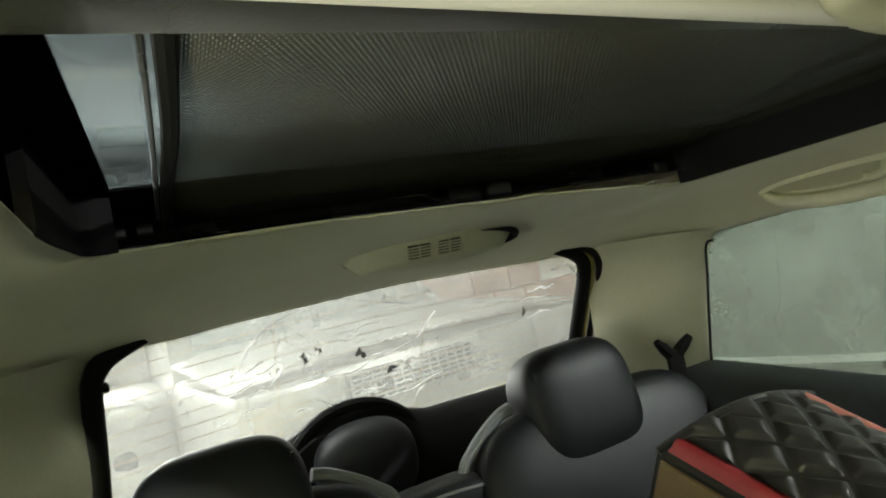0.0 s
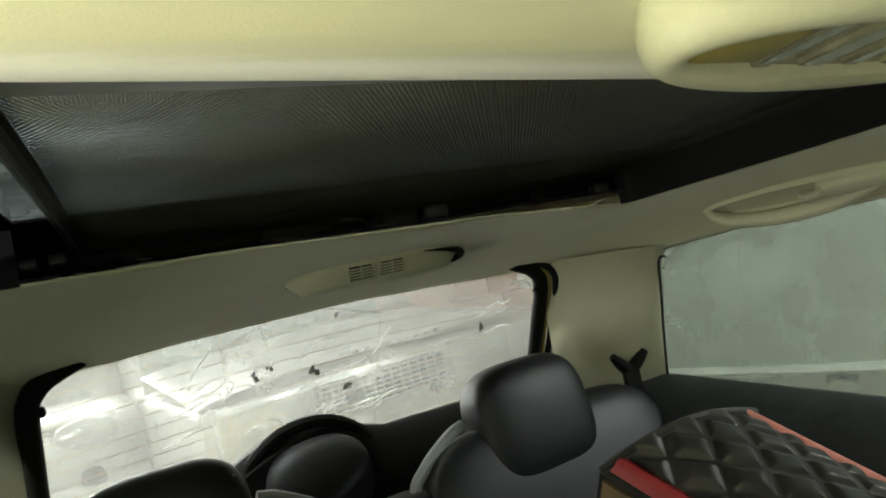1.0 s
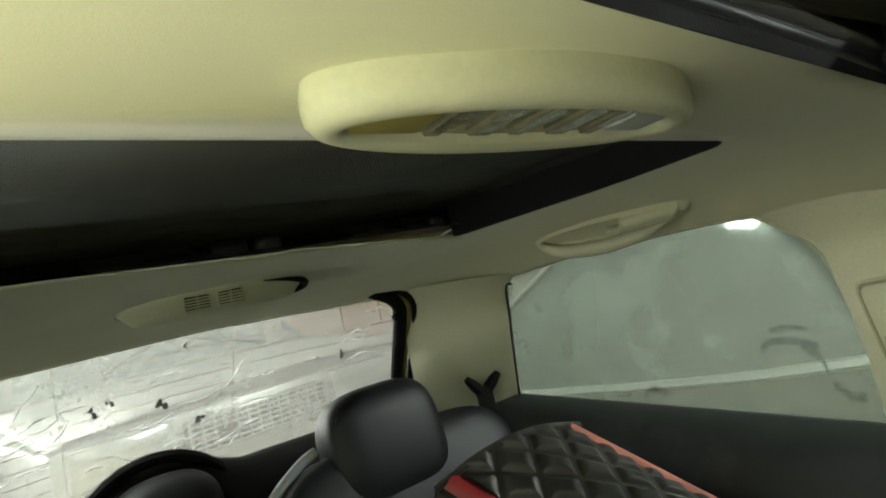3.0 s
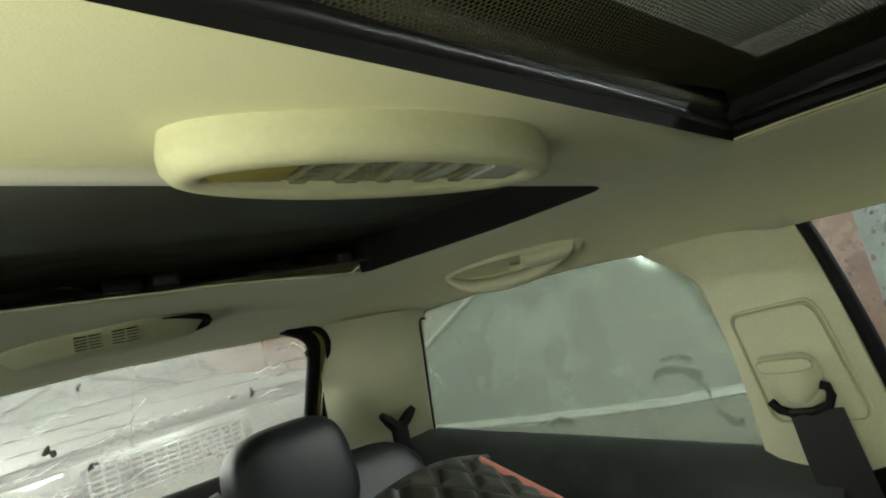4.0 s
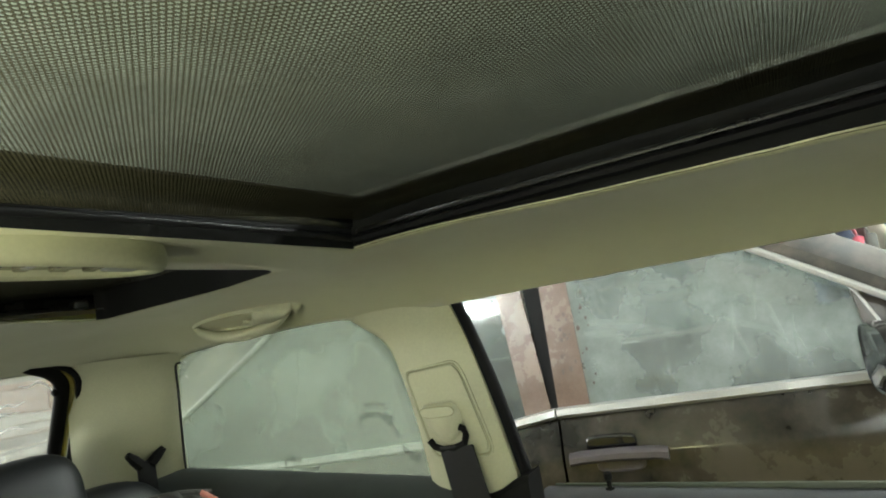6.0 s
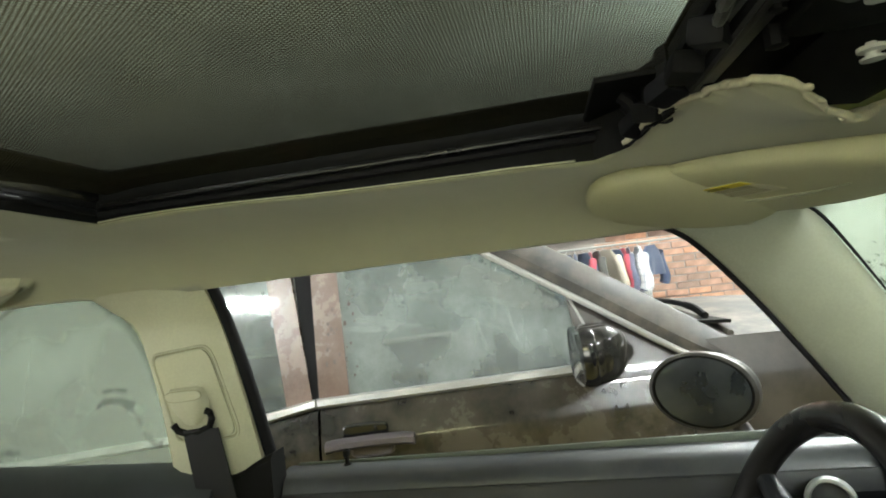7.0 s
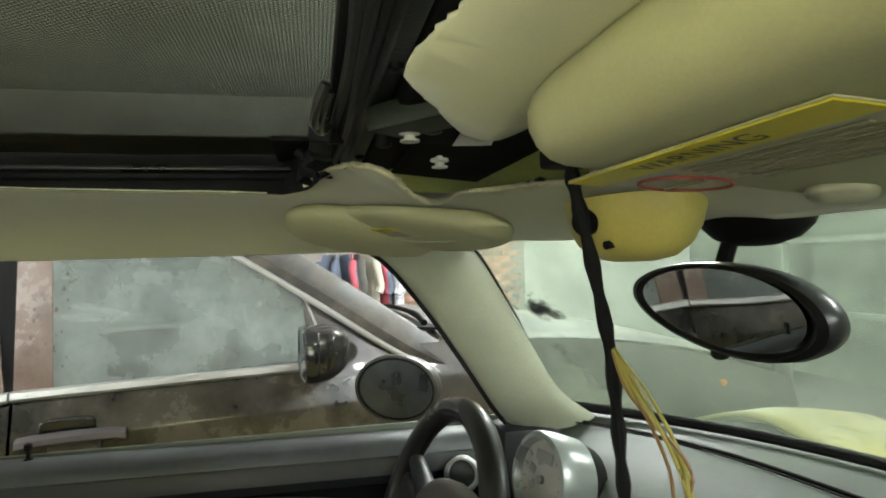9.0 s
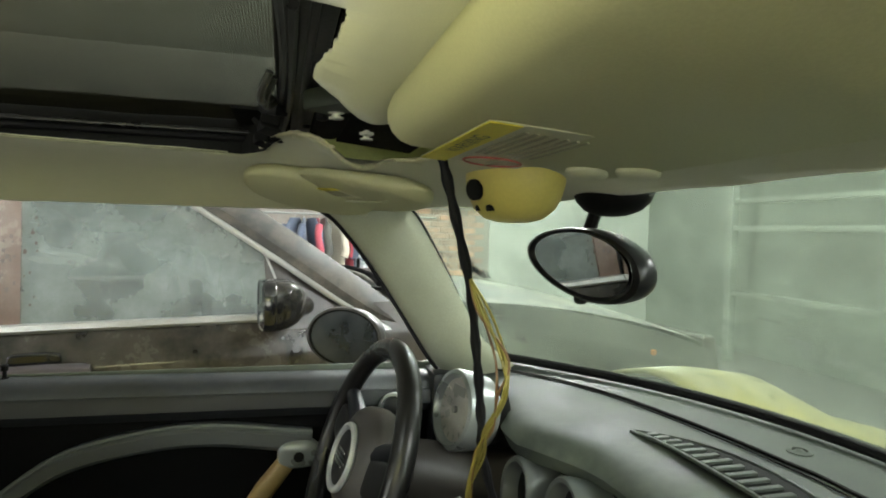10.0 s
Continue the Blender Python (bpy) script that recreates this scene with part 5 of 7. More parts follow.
part("paper_tag", slab(B(), [(0.055, -0.405, 1.347), (0.008, -0.408, 1.352), (-0.017, -0.422, 1.346), (0.030, -0.430, 1.343)], 0.001, 6, 3, lambda u, v: 0.004 * math.sin(4 * u)), M_WHITE, mech, "crumpled white paper tag")
part("connector", box(B(), (-0.066, -0.478, 1.314), (-0.024, -0.446, 1.336), 0.004), M_BLACK, mech)
for pts in ([(0.24, -0.285, 1.370), (0.235, -0.30, 1.352), (0.20, -0.315, 1.348), (0.16, -0.312, 1.360)], [(0.22, -0.280, 1.372), (0.215, -0.295, 1.355), (0.19, -0.305, 1.352), (0.14, -0.305, 1.366)]):
    part("drain_hose", tube(B(), smooth_path(pts), 0.006, 8), M_RUBBER, mech)
bm = B()
box(bm, (-0.30, -0.348, 1.364), (0.30, -0.323, 1.378), 0.004)
box(bm, (-0.30, -0.336, 1.361), (0.30, -0.330, 1.366), 0.002)
xbar = thing("sunroof_cross_bar", (0, -0.31, 1.37), "black metal cross bar behind the roof motor", "bar")
part("bar", bm, M_DARKMET, xbar)
for x in (-0.22, -0.08, 0.06, 0.20):
    part("bolt", disc_stack(B(), Matrix.Translation((x, -0.342, 1.3635)) @ pose(0, 0, 0, 180, 0, 0), [(0.005, -0.002), (0.005, 0.0025), (0.003, 0.0035)], 8), M_DARKMET, xbar)
for k, (x, y) in enumerate(((-0.006, -0.300), (0.012, -0.303))):
    part("lift_hook", tube(B(), smooth_path([(x - 0.022, y - 0.004, 1.368), (x - 0.012, y + 0.002, 1.356), (x, y + 0.004, 1.349), (x + 0.016, y + 0.002, 1.350), (x + 0.030, y - 0.004, 1.357)]), 0.0034, 8), M_HOOK, xbar, "bright bent steel hook")
for x, y, z in ((0.060, -0.306, 1.356), (0.105, -0.302, 1.352), (0.150, -0.300, 1.352), (0.195, -0.296, 1.350), (0.230, -0.292, 1.350)):
    part("guide_block", box(B(), (-0.014, -0.010, -0.008), (0.014, 0.010, 0.008), 0.004, pose(x, y, z, 12, 20 * math.sin(60 * x), 35 * math.sin(90 * x))), M_BLACK if int(x * 1000) % 2 else M_RUBBER, xbar, "black guide block")
for pts in ([(-0.25, -0.312, 1.366), (-0.10, -0.316, 1.362), (0.05, -0.312, 1.360), (0.16, -0.305, 1.354), (0.25, -0.296, 1.352)], [(-0.20, -0.320, 1.364), (0.02, -0.320, 1.358), (0.14, -0.314, 1.350), (0.22, -0.302, 1.346)]):
    part("edge_hose", tube(B(), smooth_path(pts), 0.0042, 8), M_SATIN, xbar)
part("under_plate", slab(B(), [(-0.20, -0.489, 1.3515), (0.285, -0.489, 1.3515), (0.285, -0.385, 1.362), (-0.20, -0.385, 1.362)], 0.003), M_BLACK, mech)
bm = slab(B(), [(-0.16, -0.550, 1.330), (0.27, -0.550, 1.330), (0.27, -0.488, 1.354), (-0.16, -0.488, 1.354)], 0.003)
solid("roof_brace", bm, M_PRIMER, "green-yellow primed steel roof brace", "brace", kind="structure")
for x, w in ((0.205, 0.016), (0.172, 0.010), (0.250, 0.012)):
    part("clip", box(B(), (x - w, -0.540, 1.327), (x + w, -0.522, 1.342), 0.003), M_DARKMET, mech, "dark clip on the brace")
part("clip_tongue", box(B(), (0.186, -0.546, 1.325), (0.1875, -0.520, 1.340), 0.0004), M_WHITE, mech)

# overhead alarm sensor housing and the hanging loom
pod = thing("overhead_housing", (-0.03, -0.52, 1.28), "yellowed plastic housing with a round hole below the roof edge", "housing")
bm = B()
m = Matrix.Translation((0.046, -0.556, 1.297))
rings = [[m @ Vector((0.074 * r * math.cos(t), 0.050 * r * math.sin(t), h)) for t in [2 * math.pi * k / 40 for k in range(40)]] for r, h in ((1.0, 0.004), (0.99, -0.006), (0.93, -0.020), (0.80, -0.034), (0.58, -0.044), (0.3, -0.048))]
loft(bm, rings)
part("shell", bm, M_HOUSE, pod)
# the hole is a black disc, its darkness put into the colour
for x, y, z, r in ((0.034, -0.5065, 1.2815, 0.0110), (0.046, -0.5155, 1.2635, 0.0034), (0.018, -0.5175, 1.2625, 0.0034)):
    m = Matrix.Translation((x, y, z)) @ pose(0, 0, 0, -100, 0, 10)
    prof = [(r, -0.014), (r, 0.0012), (r * 0.8, 0.0016)]
    part("hole" if r > 0.01 else "pin", disc_stack(B(), m, prof, 24, 1.35 if r > 0.01 else 1.0, 1.0), M_BLACK, pod)
loom = thing("wiring_loom", (-0.07, -0.47, 1.0), "taped black wiring loom with loose yellow wires hanging down", "cable")
part("taped_cable", tube(B(), smooth_path([(-0.105, -0.432, 1.310), (-0.098, -0.438, 1.292), (-0.088, -0.452, 1.250), (-0.069, -0.472, 1.191), (-0.050, -0.486, 1.130), (-0.040, -0.495, 1.075), (-0.036, -0.50, 1.03), (-0.02, -0.52, 0.97)]), [0.0043 + 0.0009 * math.sin(k * 1.7) for k in range(43)], 8), M_RUBBER, loom)
for k in range(7):
    r2 = random.Random(k)
    o = lambda: Vector((r2.uniform(-0.005, 0.005), r2.uniform(-0.005, 0.005), 0))
    pts = [Vector(p) + (o() if i else Vector()) for i, p in enumerate(((-0.072, -0.470, 1.200), (-0.092, -0.478, 1.172), (-0.116, -0.485, 1.138), (-0.114, -0.487, 1.108), (-0.080, -0.49, 1.070), (-0.045, -0.492, 1.035), (-0.005, -0.497, 0.975), (0.01, -0.51, 0.92)))]
    part("wire", tube(B(), smooth_path(pts), 0.0011, 5), M_WIREB if k % 3 == 2 else M_WIREY, loom, "yellow wire" if k % 3 != 2 else "brown wire")

# rear-view mirror
mir = thing("rear_view_mirror", (0.03, -0.64, 1.25), "black oval rear-view mirror on a domed foot at the windscreen", "mirror")
m = Matrix.Translation((0.045, -0.675, 1.290)) @ pose(0, 0, 0, 180, 0, 0)
part("foot", disc_stack(B(), m, [(0.052, -0.004), (0.052, 0.003), (0.047, 0.014), (0.036, 0.024), (0.018, 0.030), (0.004, 0.031)], 32, 1.15, 0.75), M_BLACK, mir)
part("stem", tube(B(), smooth_path([(0.065, -0.668, 1.272), (0.068, -0.664, 1.255), (0.07, -0.660, 1.240)]), 0.0075), M_BLACK, mir)
mm = Matrix.Translation((0.058, -0.640, 1.206)) @ pose(0, 0, 0, -94, 0, 0) @ pose(0, 0, 0, 0, -4, 0) @ pose(0, 0, 0, 0, 0, -5)


def egg(k, t):
    return Vector((0.118 * k * math.cos(t), (0.040 - 0.005 * math.cos(t)) * k * math.sin(t), 0))


T64 = [2 * math.pi * k / 64 for k in range(64)]
bm = B()
loft(bm, [[mm @ (egg(r, t) + Vector((0, 0, h))) for t in T64] for r, h in ((0.84, -0.001), (0.91, 0.005), (0.98, 0.003), (1.0, -0.004), (0.97, -0.018), (0.8, -0.034), (0.4, -0.042))], True, False)
part("shell", bm, M_SATIN, mir)
bm = B()
loft(bm, [[mm @ (egg(0.86, t) + Vector((0.006, 0, h))) for t in T64] for h in (-0.003, 0.0005)])
part("glass", bm, mirror_mat("mirror_silver", (0.42, 0.44, 0.43)), mir, "mirror glass", smooth=0)
part("tab", pillow(B(), mm @ Vector((0.0, 0.042, -0.006)), (0.007, 0.008, 0.007), 0.8, None, 12, 8), M_BLACK, mir)

# ---- windscreen, dash and door ----
W_TOP = lambda x: Vector((x, -0.672 + 0.125 * (abs(x) / 0.6) ** 2, 1.292 - 0.012 * (x / 0.6) ** 2))
W_BOT = lambda x: Vector((x, -1.085 + 0.275 * (abs(x) / 0.6) ** 2.2, 0.955 + 0.01 * (x / 0.6) ** 2))
root = thing("windscreen", (0, -0.85, 1.1), "curved windscreen filmed with grey-green dust", "windscreen", kind="structure")
bm = B()
loft(bm, [[W_TOP(-0.63 + 1.26 * i / 28).lerp(W_BOT(-0.66 + 1.32 * i / 28), j / 12) for i in range(29)] for j in range(13)], False)
g = bmesh.ops.extrude_face_region(bm, geom=bm.faces[:])
bmesh.ops.translate(bm, vec=(0, -0.003, 0.003), verts=[v for v in g["geom"] if isinstance(v, bmesh.types.BMVert)])
part("pane", bm, M_WINDSCREEN, root).visible_shadow = False
part("lower_seal", tube(B(), [W_BOT(-0.64 + 1.28 * i / 30) + Vector((0, 0.013, 0.0085)) for i in range(31)], 0.0090, 8), M_RUBBER, root)
for s in (1, -1):
    edge = smooth_path([(0.580, -0.541, 1.290), (0.575, -0.572, 1.262), (0.578, -0.632, 1.162), (0.581, -0.660, 1.110)])
    part("side_seal", tube(B(), [mx(p, s) for p in edge], [0.0035 * (1 - 0.8 * k / (len(edge) - 1)) for k in range(len(edge))], 8), M_RUBBER, root)

r6 = random.Random(6)


def on_screen(x, v, off=0.003):
    return W_TOP(x).lerp(W_BOT(x), v) + Vector((0, off, -off))


def blots(spots, name, label, mat=M_BLOT):
    bm = B()
    for x, v, rx, rv in spots:
        n = 10
        ring = [on_screen(x + rx * r6.uniform(0.75, 1.15) * math.cos(2 * math.pi * k / n), v + rv * r6.uniform(0.75, 1.15) * math.sin(2 * math.pi * k / n)) for k in range(n)]
        bm.faces.new([bm.verts.new(p) for p in ring])
    part(name, bm, mat, root, label, smooth=0).visible_shadow = False


spots = [(0.543 + r6.gauss(0, 0.012), 0.355 + r6.gauss(0, 0.020), r6.uniform(0.007, 0.016), r6.uniform(0.014, 0.032)) for k in range(36)]
spots += [(0.560 + r6.gauss(0, 0.028), 0.30 + r6.gauss(0, 0.06), r6.uniform(0.001, 0.004), r6.uniform(0.003, 0.010)) for k in range(70)]
blots(spots, "wiped_blot", "dark wiped blot in the dust")
spots = []
for k in range(60):
    v = r6.uniform(0.56, 0.83)
    spots.append((0.575 - 0.03 * (v - 0.56) + r6.gauss(0, 0.012), v, r6.uniform(0.0012, 0.0030), r6.uniform(0.008, 0.026)))
blots(spots, "rub_mark", "grey rub marks in the dust")
spots = [(r6.uniform(-0.35, 0.42), r6.uniform(0.15, 0.92), r6.uniform(0.001, 0.003), r6.uniform(0.002, 0.007)) for k in range(36)]
blots(spots, "fleck", "small dark flecks in the dust")
spots = [(r6.uniform(-0.30, 0.32), r6.uniform(0.20, 0.90), r6.uniform(0.006, 0.030), r6.uniform(0.006, 0.030)) for k in range(26)]
blots(spots, "pale_smear", "pale smears in the dust", M_SMEAR)

LIP = [(0.0, -0.735), (0.08, -0.733), (0.15, -0.728), (0.21, -0.694), (0.27, -0.655), (0.33, -0.660), (0.40, -0.675), (0.66, -0.685)]
dash = thing("dashboard", (0, -0.8, 0.6), "dusty charcoal dashboard with a slotted vent along its top", "dashboard")
bm = B()
rings = []
for i in range(41):
    x = -0.66 + 1.32 * i / 40
    w = W_BOT(max(-0.6, min(0.6, x)))
    lip_y = lerp(LIP, abs(x))
    hump = 0.012 * math.exp(-((x - 0.36) / 0.2) ** 2)
    rings.append([Vector(p) for p in ((x, w.y - 0.03, w.z - 0.012), (x, w.y + 0.03, w.z - 0.002), (x, (w.y + lip_y) / 2, 0.950 + hump), (x, lip_y - 0.05, 0.940 + hump), (x, lip_y - 0.015, 0.930 + hump), (x, lip_y, 0.912 + hump), (x, lip_y - 0.014, 0.896), (x, lip_y - 0.05, 0.895), (x, w.y - 0.02, 0.90))])
loft(bm, rings)
part("body", bm, M_DASH, dash)
bm = B()
rings = []
for i in range(41):
    x = -0.66 + 1.32 * i / 40
    w = W_BOT(max(-0.6, min(0.6, x)))
    lip_y = lerp(LIP, abs(x))
    rings.append([Vector(p) for p in ((x, w.y - 0.02, 0.893), (x, lip_y - 0.04, 0.893), (x, lip_y - 0.055, 0.86), (x, lip_y - 0.035, 0.78), (x, lip_y + 0.01, 0.45), (x, w.y - 0.02, 0.45))])
loft(bm, rings)
part("lower_panel", bm, M_BLACK, dash, "black lower fascia")


def groove(pts, r, name, mat):
    part(name, tube(B(), smooth_path(pts), r, 6), mat, dash)


for dy, rr_ in ((0.0, 0.0030), (0.013, 0.0014)):
    groove([(x, y + dy, 0.9525 + 0.0115 * math.exp(-((x - 0.36) / 0.2) ** 2)) for x, y in ((0.60, -0.755), (0.467, -0.824), (0.327, -0.876), (0.176, -0.922), (0.048, -0.944), (-0.028, -0.947), (-0.3, -0.92), (-0.55, -0.79))], rr_, "defroster_slot", M_BLACK)
bm = B()
vent = [Vector(p) for p in ((0.203, -0.818, 0.9525), (0.145, -0.848, 0.9540), (0.070, -0.862, 0.9540), (-0.010, -0.861, 0.9540), (-0.085, -0.850, 0.9535), (-0.140, -0.832, 0.9525))]
wid = (0.004, 0.022, 0.034, 0.034, 0.026, 0.006)
up = [p + Vector((0.0, -w, 0.0)) for p, w in zip(vent, wid)]
dn = [p + Vector((0.0, w, 0.0)) for p, w in zip(vent, wid)]
loft(bm, [[a, b, b - Vector((0, 0, 0.004)), a - Vector((0, 0, 0.004))] for a, b in zip(smooth_path(up, 5), smooth_path(dn, 5))])
part("vent_recess", bm, M_BLACK, dash)
part("vent_rim", tube(B(), smooth_path(up, 5) + smooth_path(dn, 5)[::-1], 0.003, 6), M_DASH, dash)
mids = smooth_path(vent, 4)
ws = [lerp([(i * 4, w) for i, w in enumerate(wid)], k) for k in range(len(mids))]
for k in range(2, len(mids) - 2):
    p, w = mids[k], ws[k]
    part("vent_slat", box(B(), (p.x - 0.0040, p.y - w * 0.30, 0.9525), (p.x + 0.0040, p.y + w * 0.95, 0.9575), 0.001), M_DASH, dash)
part("sun_sensor", disc_stack(B(), Matrix.Translation((0.082, -0.994, 0.950)), [(0.016, 0), (0.016, 0.004), (0.010, 0.006), (0.009, 0.003), (0.004, 0.006), (0.001, 0.007)], 24), M_DASH, dash)
# round centre vents under the lip
for x, y, z in ((0.262, -0.662, 0.852), (0.165, -0.690, 0.858)):
    m = Matrix.Translation((x, y, z)) @ pose(0, 0, 0, -80, 0, 0)
    v = part("round_vent", disc_stack(B(), m, [(0.046, -0.055), (0.050, -0.01), (0.050, 0.002), (0.047, 0.007), (0.041, 0.006), (0.037, -0.004), (0.035, -0.03)], 36), M_VENTRING, dash, "round vent with a silver ring")
    part("vent_core", disc_stack(B(), m, [(0.036, -0.045), (0.036, -0.018), (0.012, -0.018), (0.012, -0.008), (0.004, -0.007)], 24), M_BLACK, v)

for x in (0.585, -0.585):
    m = Matrix.Translation((x, -0.532, 0.886)) @ pose(0, 0, 0, -80, 0, 66 if x > 0 else -66)
    v = part("side_vent", disc_stack(B(), m, [(0.020, -0.03), (0.031, -0.01), (0.031, 0.002), (0.029, 0.006), (0.025, 0.006), (0.023, 0.001), (0.022, -0.006)], 32), M_SILVER, dash, "round silver side vent")
    part("vent_core", disc_stack(B(), m, [(0.0225, -0.03), (0.0225, -0.003), (0.016, -0.001), (0.003, 0.000)], 24), M_SOFT, v)
for s in (1, -1):
    part("end_cap", box(B(), mx((0.600, -0.86, 0.70), s), mx((0.695, -0.615, 0.948), s), 0.012), M_SOFT, dash)

# tachometer on the column, behind the wheel
tach = thing("tachometer", (0.36, -0.6, 0.88), "round silver-cased tachometer on the steering column", "gauge")
mt = Matrix.Translation((0.383, -0.597, 0.942)) @ pose(0, 0, 0, -78, 0, 11)
part("case", disc_stack(B(), mt, [(0.050, -0.058), (0.060, -0.052), (0.066, -0.020), (0.0675, 0.0), (0.065, 0.007), (0.058, 0.009), (0.0535, 0.002), (0.052, -0.006)], 40), M_TACH, tach)
part("back_shell", disc_stack(B(), mt, [(0.030, -0.088), (0.048, -0.080), (0.056, -0.057), (0.045, -0.050)], 32), M_BLACK, tach, "black back shell")
part("dial", disc_stack(B(), mt, [(0.053, -0.006), (0.053, -0.0025), (0.001, -0.0024)], 40), M_DIAL, tach, "pale dial")
part("needle_hub", disc_stack(B(), mt, [(0.006, -0.003), (0.006, 0.003), (0.004, 0.004)], 16), M_INKD, tach)
for k in range(12):
    a = radians(-40 + 24 * k)
    part("tick", box(B(), (-0.0015, 0.040, -0.002), (0.0015, 0.049, -0.0012), 0, mt @ pose(0, 0, 0, 0, 0, math.degrees(a) - 90), 1), M_INKD, tach)
part("display", box(B(), (-0.020, -0.040, -0.002), (0.020, -0.024, -0.001), 0.0, mt), M_INKD, tach)
for a in (200, 250, 300):
    part("dial_mark", box(B(), (-0.006, 0.020, -0.002), (0.006, 0.034, -0.0014), 0, mt @ pose(0, 0, 0, 0, 0, a), 1), M_INKD, tach)
part("column_cover", tube(B(), [(0.392, -0.44, 0.862), (0.390, -0.55, 0.838), (0.385, -0.72, 0.80)], [0.044, 0.052, 0.060], 20), M_HUB, tach, "brown-grey column shroud")
for x, y, z in ((0.352, -0.560, 0.802), (0.344, -0.590, 0.812)):
    part("stalk_screw", disc_stack(B(), Matrix.Translation((x, y, z)) @ pose(0, 0, 0, -60, 0, 40), [(0.011, -0.02), (0.012, 0.0), (0.010, 0.004), (0.004, 0.005)], 18), M_SILVER, tach, "silver stalk end")

# steering wheel
wheel = thing("steering_wheel", (0.36, -0.42, 0.886), "black leather steering wheel with grey padded hub and silver trim", "steering wheel")
mw = Matrix.Translation((0.405, -0.438, 0.860)) @ pose(0, 0, 0, -70, 0, 6)
part("rim", ring_tube(B(), mw, 0.188, 0.0185, 80, 16), M_RIMHIDE, wheel)
part("hub", pillow(B(), mw @ Vector((0, 0, -0.022)), (0.090, 0.088, 0.048), 0.75, mw.to_3x3().to_4x4(), 32, 16), M_HUB, wheel, "brown-grey airbag pad")
for a in (205, -25):
    ca, sa = math.cos(radians(a)), math.sin(radians(a))
    part("spoke", tube(B(), [mw @ Vector((0.06 * ca, 0.06 * sa, -0.012)), mw @ Vector((0.12 * ca, 0.12 * sa, -0.010)), mw @ Vector((0.172 * ca, 0.172 * sa, -0.004))], [0.022, 0.017, 0.013], 10), M_LEATHER, wheel)
part("badge_ring", ring_tube(B(), mw @ Matrix.Translation((0, 0.0, 0.025)), 0.050, 0.0060, 48, 8), M_SILVER, wheel, "silver ring")
part("badge_disc", disc_stack(B(), mw, [(0.046, 0.019), (0.046, 0.025), (0.02, 0.0265), (0.001, 0.027)], 36), M_SATIN, wheel, "black badge disc")
for dy, hw in ((-0.010, 0.018), (-0.003, 0.028), (0.004, 0.032), (0.011, 0.022)):
    part("badge_bar", box(B(), (-hw, dy - 0.0022, 0.026), (hw, dy + 0.0022, 0.0295), 0.001, mw), M_CHROME, wheel, "plain silver badge shape")
for sx in (-1, 1):
    part("spoke_face", pillow(B(), mw @ Vector((sx * 0.118, -0.012, -0.004)), (0.062, 0.030, 0.012), 0.5, mw.to_3x3().to_4x4() @ pose(0, 0, 0, 0, 0, -sx * 14), 24, 12), M_SATIN, wheel, "satin black spoke face")


